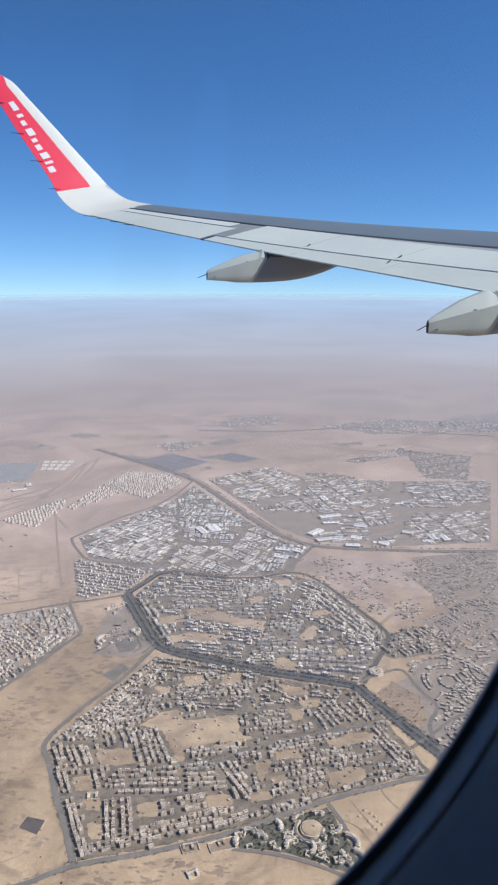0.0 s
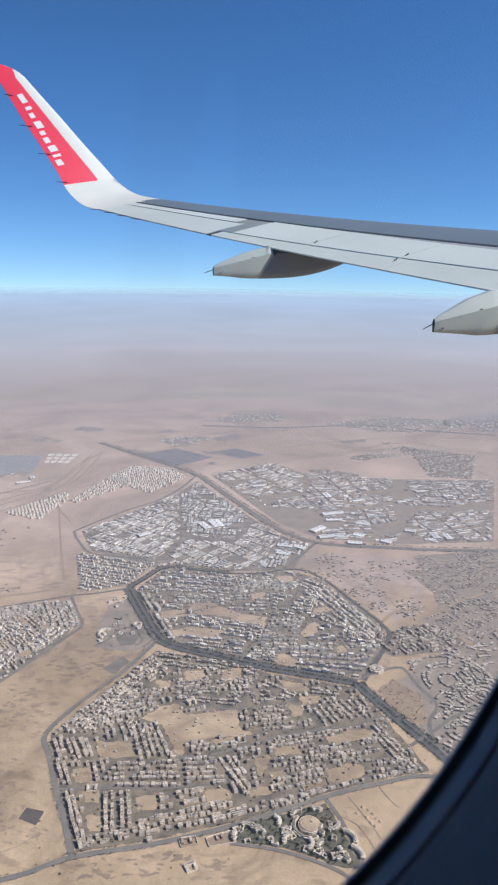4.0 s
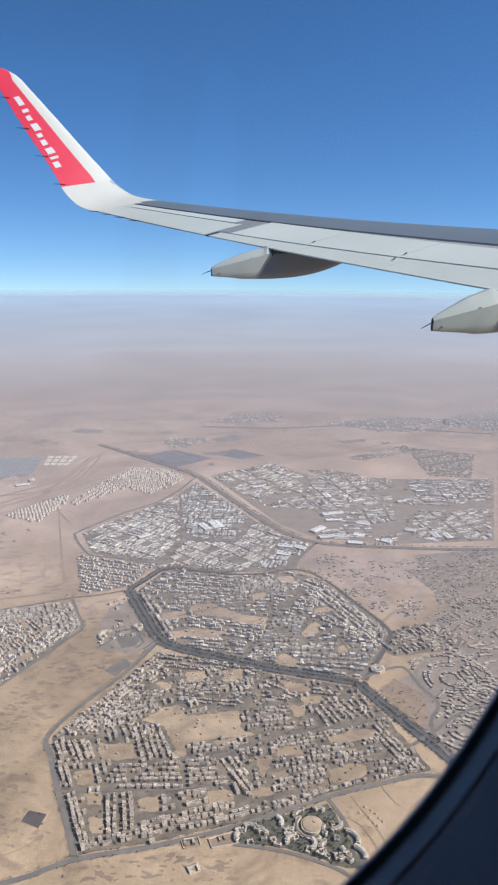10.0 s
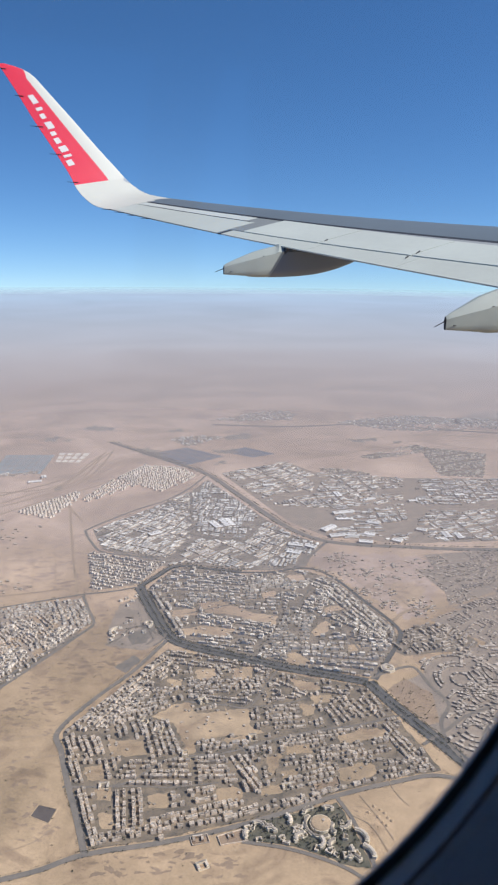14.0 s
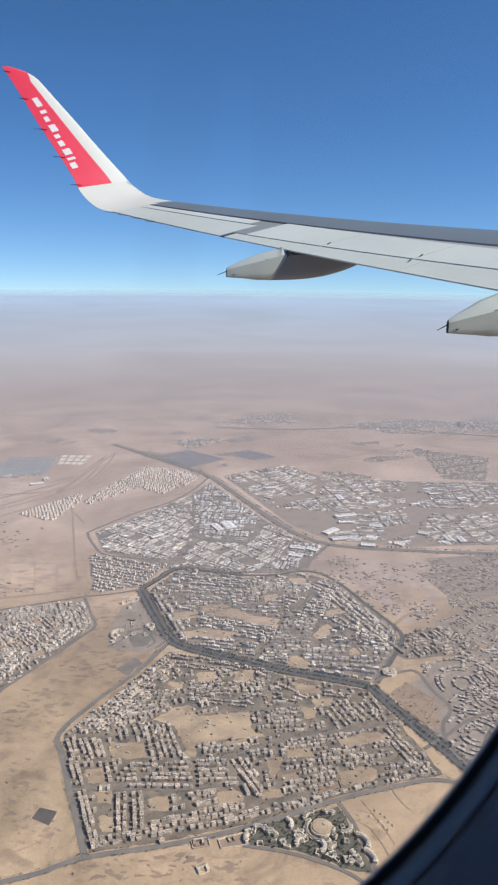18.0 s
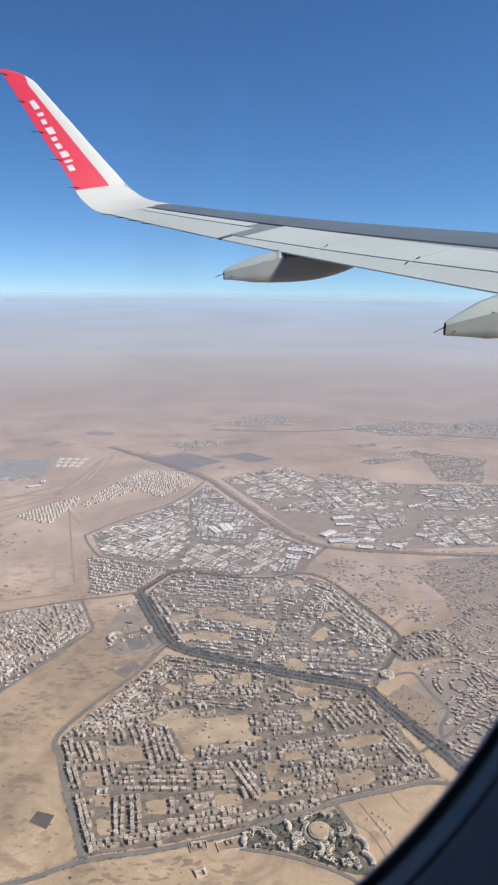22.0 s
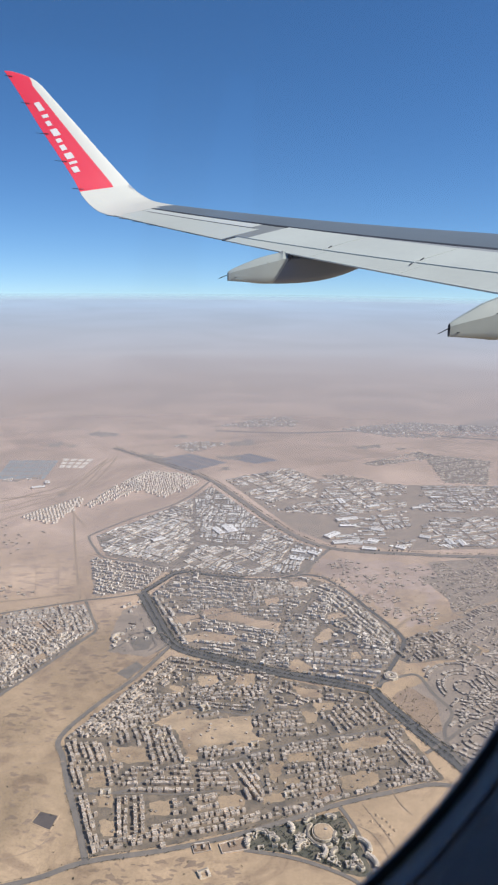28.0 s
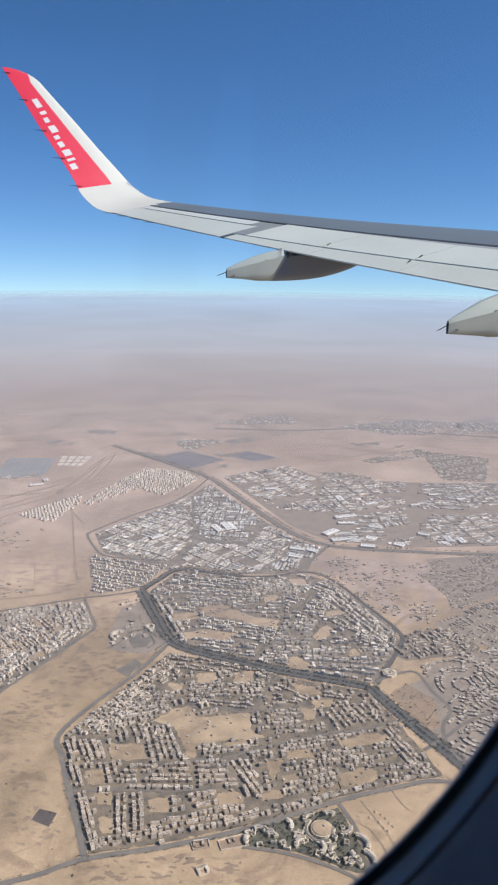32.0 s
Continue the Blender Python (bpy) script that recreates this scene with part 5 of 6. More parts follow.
bl = Blocks()
for x, y, a, ln in FLATS_W + estate(WEST, heading(WEST[1], WEST[2]), 15, 10, holes=LOTS + QUARTERS, row=5.0, styles=(0.72, 0.1, 0.12), fill=0.7, street=2.4, lengths=(1.8, 3.4), close=0.5, bend=1.0, gap=1.2):
    house(bl, x, y, a, ln, 1.5, 2.1)
bl.place("apartment_blocks", [M_CAMP, M_ROOF], "tan blocks of flats in rows at the desert edge", "buildings")
fill_estate(FLATS, heading(FLATS[0], FLATS[4]) + 0.4, 14, 8, "grey slab blocks of flats in a rounded estate", row=3.3, street=1.2, styles=(0.62, 0.38, 0), lengths=(2.0, 4.0), deep=1.8, k=1.5, bend=5, mats=VILLA, fill=0.97)
fill_estate(NORTH_E, 0.55, 15, 9, "small grey and tan villas in bent rows on the plain", name="villas", mats=VILLA, row=2.7, street=2.6, styles=(0.6, 0.2, 0.1), lengths=(1.2, 2.2), close=0.6, bend=7, fill=0.9, k=0.8, deep=1.3)
SHEDS = [M_WALL, M_SHED]
fill_estate(WEST_A, heading(WEST_A[0], WEST_A[3]) + 1.5, 14, 9, "tan blocks of flats in rows at the desert edge", k=1.1)
fill_estate(WEST_B, heading(WEST_B[0], WEST_B[1]) + 1.5, 14, 9, "tan blocks of flats in rows at the desert edge", k=1.05)
fill_estate(WEST_N, heading(WEST_N[0], WEST_N[2]), 16, 7, "older tan houses packed along a low ridge", lengths=(1.2, 2.2), k=1.1)
fill_estate(EAST_N, 0.6, 15, 9, "small grey and tan villas in bent rows on the plain", name="villas", mats=VILLA, holes=[FLATS, VILLAS, NORTH_E], row=2.7, street=2.8, styles=(0.6, 0.2, 0.1), lengths=(1.2, 2.2), close=0.6, bend=7, fill=0.9, k=0.8, deep=1.3)
eb = Blocks()
for cx, cy in [(148.8, 361.8), (126.4, 329.0), (157.9, 324.2), (184.4, 345.7), (165.5, 296.4), (140.4, 302.9), (189.8, 310.0), (209.9, 335.8)]:
    for r in (5, 9, 13, 17):
        for i in range(int(6.28 * r / 2.5)):
            a = 6.28 * i * 2.5 / (6.28 * r)
            x, y = cx + r * math.cos(a), cy + r * math.sin(a)
            if inside(EAST_S, x, y) and rng.random() < 0.8 and off_road(x, y, 1.2):
                villa(eb, x, y, a + math.pi / 2, 1.2)
eb.place("villas", VILLA, "villas set in curved rows round small greens", "buildings")
A_F = heading(WORKS_W[0], WORKS_W[3])
GW = "warehouses of the packed industrial quarter"
kit("ware_a", "warehouse", "low warehouse with a pale pitched metal roof", "building", GW, [("wall", M_WALL1, "", [(0, 0, 0, 1, 1, 0.8, 0)]), ("roof", M_SHED1, "pale pitched metal roof", [(0, 0, 0.803, 1.03, 1.04, 0.03, 0.22)])])
kit("ware_b", "warehouse", "flat-roofed workshop with a raised roof light", "building", GW, [("wall", M_WALL1, "", [(0, 0, 0, 1, 1, 0.9, 0)]), ("roof", M_SHED1, "flat metal roof", [(0, 0, 0.903, 0.97, 0.96, 0.03, 0)]), ("roof_light", M_ROOF1, "", [(0.1, 0, 0.936, 0.4, 0.3, 0.22, 0)])])
kit("ware_c", "warehouse", "workshop with a lower lean-to along its side", "building", GW, [("wall", M_WALL1, "", [(0, 0.15, 0, 1, 0.7, 1.0, 0)]), ("roof", M_SHED1, "pitched metal roof", [(0, 0.15, 1.003, 1.03, 0.74, 0.03, 0.15)]), ("lean_to", M_SHED1, "lower lean-to", [(0.1, -0.35, 0, 0.75, 0.28, 0.6, 0)])])
ware = []
for poly, ang, du, dv, k in (([(-142.6, 611.7), (-106.3, 657.4), (-61, 721), (-48.7, 602.5), (-66.0, 548.7), (-124.8, 568.1)], A_F, 3.7, 3.6, 0.8), ([(-58, 721), (-44, 765), (-12, 704), (11.6, 655.2), (0.6, 594.8), (-46.1, 602.6), (-56.2, 677.0)], A_F + 0.5, 4.4, 4.2, 0.95),
                             ([(-45.4, 593.3), (0.7, 587.0), (19.7, 643.2), (42.3, 605.4), (30.2, 566.8), (5.5, 529.9), (-34.3, 537.4), (-51.0, 541.3), (-64.5, 535.4)], A_F - 0.12, 3.6, 3.4, 0.75), ([(32.5, 563.3), (43.2, 602.7), (66.3, 584.0), (42.9, 536.4), (5.5, 532.1)], A_F + 0.3, 4.6, 4.2, 0.95)):
    ware += [(p, k) for p in estate(poly, ang, 15 * k, 10 * k, row=2.8 * k, street=1.3, styles=(0.72, 0.2, 0.04), lengths=(2.0, 7.0), close=0.6, bend=2.5, fill=0.95)]
ware.sort(key=lambda q: math.hypot(q[0][0], q[0][1]))
bl = Blocks()
for n_w, ((x, y, a, ln), k) in enumerate(ware):
    if n_w < 290:
        set_down(rng.choice(("ware_a", "ware_b", "ware_c")), x, y, a + rng.choice((0, math.pi)), ln - 0.05, 2.5 * k * rng.uniform(0.6, 1.1), rng.uniform(0.6, 1.3))
    else:
        yard_shed(bl, x, y, a, ln, 1.0, 2.5 * k)
bl.place("warehouses", SHEDS, "pale metal-roofed warehouses and yards packed close together", "buildings")
for poly, ang, du, dv, k in (([(-30, 791), (49, 841), (80, 798), (74, 726), (23.8, 691.7), (9, 714)], 0.75, 5.0, 6.0, 1.05), ([(83, 796), (183, 778), (167, 700), (103.4, 671.1), (35.1, 680.2), (24.9, 688.3), (75, 722)], 0.35, 4.8, 5.6, 1.0),
                             ([(77.0, 613.4), (90.3, 657.9), (164.6, 690.0), (153.3, 589.2), (78.2, 599.9)], 0.15, 5.2, 5.4, 1.3), ([(199, 774), (302, 779), (269.8, 688.7), (187.1, 685.7), (170.1, 693.6)], 0.1, 5.5, 6.0, 1.0), ([(190.0, 674.2), (265.7, 676.9), (236.5, 594.4), (158.4, 589.4), (167.2, 645.2)], 0.3, 5.4, 6.4, 1.0)):
    fill_estate(poly, ang, 22 * k, 13 * k, "pale metal-roofed warehouses and factories beside the highway", yard_shed, SHEDS, "warehouses", k=1.3, deep=2.6 * k, row=3.5 * k, street=2.6, styles=(0.7, 0.16, 0.04), lengths=(2.2, 7.5), close=0.55, bend=3, fill=0.84)
kit("camp", "camp_house", "small cream block of a housing camp on desert sand", "building", "identical blocks of the housing camp", [("wall", M_CAMP1, "", [(0, 0, 0, 2.2, 2.2, 2.4, 0)]), ("roof", M_ROOF1, "flat dusty roof", [(0, 0, 2.404, 1.9, 1.9, 0.06, 0)]), ("stair_hut", M_CAMP1, "", [(0.5, 0.4, 2.47, 0.7, 0.7, 0.5, 0)])])
camp = []
for poly in ([(-229.5, 656.2), (-183, 720), (-174, 700), (-189.6, 637.5)], [(-170.7, 693.2), (-151, 760), (-121, 779), (-122, 741), (-163.7, 688.3)], [(-149, 767), (-124, 819), (-78, 807), (-58, 777), (-90, 720), (-119, 742)]):
    camp += [(*p, heading(poly[0], poly[1])) for p in spots(poly, heading(poly[0], poly[1]), 3.9, 6.0, fill=0.98, gap=-1, clumps=False)]
camp.sort(key=lambda q: math.hypot(q[0], q[1]))
bl = Blocks()
for n_c, (x, y, a) in enumerate(camp):
    if n_c < 290:
        set_down("camp", x, y, a, 1, 1, rng.uniform(0.9, 1.15))
    else:
        cabin(bl, x, y, a, 0.72)
bl.place("white_cabins", [M_CAMP, M_CAMP], "rows of identical small white blocks on desert sand", "buildings")
for poly in ([(85, 814), (109, 815), (150, 794), (132, 782), (104, 781)], [(144, 865), (227, 927), (243, 916), (225, 885), (157, 856)], [(233, 919), (313, 884), (278, 784), (229, 789), (229, 827)]):
    sheet("pavement", poly, 0.02, M_DENSE, "dusty grey ground of a villa estate", "pavement", amp=3.0)
    fill_blocks("villas", poly, 0.4, 3.6, 6.0, villa, [M_CAMP, M_ROOF], "far-off pale villas on the hazy plain", "buildings", fill=0.85, k=1.35, gap=0, lane=5, clumps=False, jitter=0.3)
for poly, ground_m, du, k in (([(-58, 1064), (-37, 1080), (12, 1116), (55, 1140), (81, 1111), (69, 1071), (-0, 1059)], M_PLOT, 5.0, 1.9), ([(138, 1055), (176, 1076), (224, 1095), (277, 1110), (338, 1085), (364, 1027), (300, 1010), (215, 1006)], M_GRAVEL, 5.4, 1.9), ([(317, 1072), (374, 1128), (432, 1148), (487, 1143), (439, 1024), (376, 1014), (334, 1040)], M_GRAVEL, 5.0, 2.2), ([(-107, 944), (-88, 961), (-45, 966), (-34, 954), (-66, 922), (-80, 910)], M_PLOT, 3.6, 1.7), ([(-289, 780), (-246, 793), (-244, 782), (-286, 772)], M_PLOT, 5.0, 1.8), ([(-210, 726), (-205, 738), (-201, 734), (-206, 721)], M_PLOT, 6.0, 2.0)):
    sheet("pavement", poly, 0.02, ground_m, "dusty grey ground of a far town", "pavement", step=4.0, amp=6.0)
    fill_blocks("far_town", poly, 0.2, du, du * 1.7, villa, [M_CAMP, M_SHED], "pale buildings of a far town in the haze", "buildings", fill=0.8, k=k, gap=0, street=7, jitter=0.45)
sheet("sand_drift", [(141, 1082), (182, 1113), (232, 1128), (236, 1100), (185, 1077)], 0.06, M_LOT, "pale pinkish sand quarry on the far plain", "ground patch", step=3.0, amp=4.0)
# scattered houses on open sand
sc = Blocks()
for poly, cnt in (([(64.4, 564.3), (125.6, 552.2), (119.9, 476.9), (103.6, 461.9), (85.9, 480.4), (73.5, 518.3)], 26), ([(125.4, 477.0), (147.2, 471.5), (137.4, 457.8), (121.6, 459.9)], 9), ([(-204.9, 510.5), (-167.9, 506.5), (-163.5, 484.7), (-194.0, 480.2)], 16), ([(-248.5, 631.1), (-207.8, 639.9), (-181.7, 604.9), (-212.9, 559.4)], 22)):
    k = 0
    while k < cnt:
        x, y = rng.uniform(min(p[0] for p in poly), max(p[0] for p in poly)), rng.uniform(min(p[1] for p in poly), max(p[1] for p in poly))
        if inside(poly, x, y):
            villa(sc, x, y, 0.3, 1.15)
            k += 1
for cx, cy in [(77.1, 548.5), (84.7, 562.5), (95.7, 521.0), (103.6, 514.1), (114.0, 516.4), (93.5, 487.9), (88.0, 494.2), (108.6, 488.3), (112.2, 474.1), (129.7, 468.5), (129.7, 477.2), (63.2, 528.4), (78.7, 523.6)]:
    for k in range(9):
        villa(sc, cx + rng.gauss(0, 5.0), cy + rng.gauss(0, 3.2), 0.3, 0.95)
for cx, cy in [(59.0, 559.4), (71.6, 550.6), (73.7, 512.2), (87.6, 491.4), (94.4, 475.4), (106.6, 468.8), (122.9, 538.7), (139.7, 520.2), (128.0, 457.6), (86.3, 545.4), (100.3, 529.5), (103.5, 503.2), (153.8, 531.0), (141.5, 548.1)]:
    for k in range(10):
        x, y = cx + rng.gauss(0, 4.0), cy + rng.gauss(0, 3.0)
        if off_road(x, y, 1.2):
            villa(sc, x, y, 0.5, 1.0)
for poly in LOTS:
    xs, ys = [p[0] for p in poly], [p[1] for p in poly]
    for k in range(int((max(xs) - min(xs)) * (max(ys) - min(ys)) / 55) + 1):
        x, y = rng.uniform(min(xs), max(xs)), rng.uniform(min(ys), max(ys))
        if inside(poly, x, y) and off_road(x, y, 1.0):
            villa(sc, x, y, rng.uniform(0, 1.5), 0.75)
sc.place("scattered_houses", VILLA, "scattered small tan houses on open desert", "buildings")

# curved villa estates: rings of houses round small greens
GV = "villas in curved rows"
kit("villa_a", "villa", "two-storey grey-tan villa with a flat roof", "house", GV, [("wall", M_VILLA1, "", [(0, 0, 0, 1.8, 1.4, 0.85, 0)]), ("roof", M_ROOF1, "flat dusty roof", [(0, 0, 0.854, 1.65, 1.25, 0.05, 0)]), ("stair_hut", M_VILLA1, "", [(0.4, 0.2, 0.91, 0.5, 0.45, 0.3, 0)]), ("garden_wall", M_VILLA1, "low garden wall", [(0, -1.0, 0, 1.9, 0.1, 0.25, 0)])])
kit("villa_b", "villa", "grey-tan villa with a lower side wing", "house", GV, [("wall", M_VILLA1, "", [(-0.3, 0, 0, 1.3, 1.5, 0.95, 0)]), ("roof", M_ROOF1, "flat dusty roof", [(-0.3, 0, 0.954, 1.2, 1.35, 0.05, 0)]), ("side_wing", M_VILLA1, "", [(0.75, 0.1, 0, 0.78, 1.0, 0.6, 0)]), ("garden_wall", M_VILLA1, "low garden wall", [(0, -1.0, 0, 1.9, 0.1, 0.25, 0)])])
plots = []
for (cx, cy), radii, a0, a1 in (((132.8, 376.8), (6, 13, 15.8, 23, 26), 0, 6.28), ((135.4, 344.4), (5, 11, 13.6, 20), 0, 6.28), ((164.7, 386.5), (8, 15, 17.8, 25, 28), 1.5, 5.2), ((132.9, 418.4), (), 0, 0), ((140.5, 318.6), (7, 13, 16, 23, 26), 0, 6.28), ((166.4, 426.3), (5, 9, 14), 0, 6.28)):
    for r in radii:
        n_h = int((a1 - a0) * r / 2.05)
        for i in range(n_h):
            a = a0 + (a1 - a0) * i / n_h
            x, y = cx + r * math.cos(a), cy + r * math.sin(a) * 1.15
            if inside(VILLAS, x, y) and rng.random() < 0.95 and noise.noise(Vector((x * 0.11, y * 0.11, 4.4))) < 0.3 and off_road(x, y, 1.6):
                plots.append((x, y, a + math.pi / 2))
plots.sort(key=lambda q: math.hypot(q[0], q[1]))
for x, y, a in plots[:290]:
    set_down(rng.choice(("villa_a", "villa_b")), x, y, a + rng.choice((0, math.pi)), rng.uniform(1.0, 1.25), rng.uniform(0.95, 1.2), rng.uniform(0.8, 1.3))
vb = Blocks()
for x, y, a in plots[290:]:
    villa(vb, x, y, a, 1.2)
vb.place("villas", VILLA, "villas set in curved rows round small greens", "buildings")

# sheets of water, basins and solar rows on the plain
def cells(name, poly, nu, nv, material, label, category, gap=0.12):
    """A field of rectangular basins or panel rows with dykes or tracks between them."""
    ob = thing(name, label, category)
    a, b, c, d = (Vector(p) for p in poly)
    for i in range(nu):
        for j in range(nv):
            q = []
            for u, v in ((i + gap, j + gap), (i + 1 - gap, j + gap), (i + 1 - gap, j + 1 - gap), (i + gap, j + 1 - gap)):
                q.append((*a.lerp(b, u / nu).lerp(d.lerp(c, u / nu), v / nv), 0.012))
            part("bed", mesh("bed", q, [(0, 1, 2, 3)], [material]), ob)
    return ob


cells("pond", [(-297, 780), (-240, 782), (-244, 864), (-306, 861)], 8, 5, M_POND, "shallow pale blue evaporation ponds on the plain", "pond", 0.06)
cells("pond", [(-236, 829), (-205, 828), (-200, 874), (-242, 874)], 4, 3, M_CAMP, "pale dry salt pans beside the ponds", "salt pan")
cells("solar_field", [(-130, 869), (-79, 816), (-29, 863), (-80, 904)], 9, 5, M_SOLAR, "dark blue field of solar rows beside the highway", "solar field", 0.04)
cells("solar_field", [(-32, 884), (7, 859), (38, 876), (-1, 908)], 6, 3, M_SOLAR, "dark blue field of solar rows beside the highway", "solar field", 0.03)
for poly in ([(-240, 1003), (-229, 1021), (-198, 1012), (-196, 991), (-226, 990)], [(-283, 929), (-274, 954), (-258, 952), (-262, 924)], [(-252, 940), (-240, 944), (-233, 932), (-246, 928)], [(-116, 989), (-101, 1010), (-88, 1004), (-103, 983)], [(-33, 960), (-0, 988), (9, 956), (-24, 942)], [(-45, 889), (-16, 898), (-12, 880), (-37, 873)], [(-148, 884), (-132, 902), (-102, 870), (-115, 854)], [(-39, 837), (-29, 843), (-23, 833), (-35, 825)], [(203, 941), (216, 948), (210, 932)], [(141, 950), (182, 964), (185, 952), (155, 938)]):
    sheet("dark_ground", poly, 0.05, M_GRAVEL, "dark stony patch on the far plain", "ground patch", step=2.0, amp=7.0)
basin = thing("basin", "square dark-lined basin sunk in the sand", "basin")
BAS = [(-97.6, 267.3), (-95.7, 273.8), (-86.9, 271.5), (-88.5, 263.2)]
part("basin_floor", mesh("basin_floor", [(x, y, 0.05) for x, y in BAS], [(0, 1, 2, 3)], [M_BASIN]), basin)
bx, by = sum(p[0] for p in BAS) / 4, sum(p[1] for p in BAS) / 4
bank = [(x, y, 0.02) for x, y in BAS] + [(bx + (x - bx) * 1.18, by + (y - by) * 1.18, 0.02) for x, y in BAS] + [(bx + (x - bx) * 1.09, by + (y - by) * 1.09, 0.14) for x, y in BAS]
part("bank", mesh("bank", bank, [q for i in range(4) for q in ((i, (i + 1) % 4, 8 + (i + 1) % 4, 8 + i), (8 + i, 8 + (i + 1) % 4, 4 + (i + 1) % 4, 4 + i))], [M_SAND]), basin, "low sand bank")

# ---- houses near the flight line, each a thing of its own ----
PROTO = []
LENS = (1.45, 1.7, 2.0, 2.3, 2.6, 2.9)
for i, d in enumerate(LENS):
    w, h = 1.5 + 0.11 * (i * 5 % 4), 1.05 + 0.16 * (i * 5 % 6)
    ob = thing("apartment_building", "tan rendered block of flats with a flat dusty roof", "building", "blocks of flats in the near district")
    b = Blocks()
    b.box(0, 0, 0, d, w, h, 0, roof=0)
    if i % 2:
        b.box(d * 0.18, w * 0.5, 0, d * 0.4, w * 0.35, h * 0.8, 0, roof=0)
    part("wall", mesh("wall", b.v, b.f, [M_WALL1]), ob)
    r = Blocks()
    r.box(0, 0, h + 0.004, d - 0.2, w - 0.2, 0.04, 0, roof=0)
    part("roof", mesh("roof", r.v, r.f, [M_ROOF1]), ob, "flat dusty roof")
    pr = Blocks()
    for x, y, pw, pd in ((0, w / 2 - 0.05, d, 0.1), (0, -w / 2 + 0.05, d, 0.1), (d / 2 - 0.05, 0, 0.1, w - 0.21), (-d / 2 + 0.05, 0, 0.1, w - 0.21)):
        pr.box(x, y, h + 0.003, pw, pd, 0.15, 0, roof=0)
    part("parapet", mesh("parapet", pr.v, pr.f, [M_WALL1]), ob, "low roof parapet")
    s = Blocks()
    s.box(d * 0.2, w * 0.12 * (-1) ** i, h + 0.046, 0.55, 0.5, 0.4, 0, roof=0)
    part("stair_hut", mesh("stair_hut", s.v, s.f, [M_WALL1]), ob)
    v, f = tube([(-d * 0.25, -w * 0.2, h + 0.046), (-d * 0.25, -w * 0.2, h + 0.3)], [0.12, 0.12], 8)
    part("water_tank", mesh("water_tank", v, f, [M_TANK]), ob, "white water tank")
    PROTO.append(ob)
A_W = heading(LOWER_W[8], LOWER_W[0])
near = []
near += quarter((-52.6, 403.9), (-97.8, 325.0), (-74.8, 328.2), (-38.8, 384.5))
near += quarter((-48.4, 408.7), (22.6, 389.5), (19.5, 379.7), (-48.2, 390.5))
near += quarter((-34.4, 373.9), (22.2, 379.8), (4.2, 348.4), (-33.8, 356.0))
near += quarter((-67.1, 365.2), (-38.1, 366.9), (-52.7, 340.7), (-76.5, 329.1))
near += quarter((-41.4, 336.0), (-30.8, 308.6), (-48.7, 307.9), (-56.6, 333.3))
near += quarter((-96.8, 320.9), (-89.1, 305.9), (-70.2, 307.9), (-76.7, 322.7))
near += quarter((-90.9, 302.6), (-83.3, 287.8), (-60.7, 292.0), (-65.1, 305.5))
near += quarter((-62.9, 303.1), (-25.7, 306.2), (-25.5, 286.5), (-56.7, 286.7))
near += quarter((-25.7, 307.0), (-9.9, 309.0), (-2.3, 288.4), (-22.8, 286.6))
near += quarter((1.7, 309.6), (10.7, 289.8), (5.9, 280.5), (-8.4, 307.4))
near += quarter((-81.6, 283.3), (-67.1, 249.7), (-62.2, 252.2), (-75.7, 284.6))
near += quarter((-63.3, 283.7), (-58.6, 259.1), (-43.7, 261.0), (-48.0, 285.0))
near += quarter((-64.4, 256.8), (-34.0, 264.4), (-32.3, 254.2), (-63.0, 246.8))
near += quarter((-44.0, 266.5), (-10.9, 277.3), (-9.3, 263.1), (-41.8, 256.2))
near += quarter((-35.5, 282.7), (-14.1, 287.5), (-12.5, 277.3), (-33.8, 272.1))
near += quarter((-10.9, 276.6), (8.6, 282.7), (12.9, 271.5), (-9.3, 263.1))
near += quarter((-22.0, 316.5), (10.7, 322.5), (10.5, 311.9), (-24.4, 307.9))
near += estate(LOWER_W, A_W, 14, 11, holes=LOTS + QUARTERS, row=3.6, styles=(0.46, 0.28, 0.2), fill=0.75, street=2.0, lengths=(1.4, 2.8), close=0.4, gap=1.2)
near.sort(key=lambda p: p[1] + 0.3 * p[0])
seen = set()
for x, y, a, ln in near[:300]:
    i = min(range(6), key=lambda q: abs(LENS[q] - ln))
    m4 = pose(x, y, 0, 0, 0, math.degrees(a) + rng.choice((0, 180)))
    if i in seen:
        copy_thing(PROTO[i], m4)
    else:
        seen.add(i)
        PROTO[i].matrix_basis = m4
rest = Blocks()
for x, y, a, ln in near[300:]:
    house(rest, x, y, a, ln, 1.35, 1.75)
rest.place("apartment_blocks", TOWN, "tan blocks of flats in rows along a ring road", "buildings")

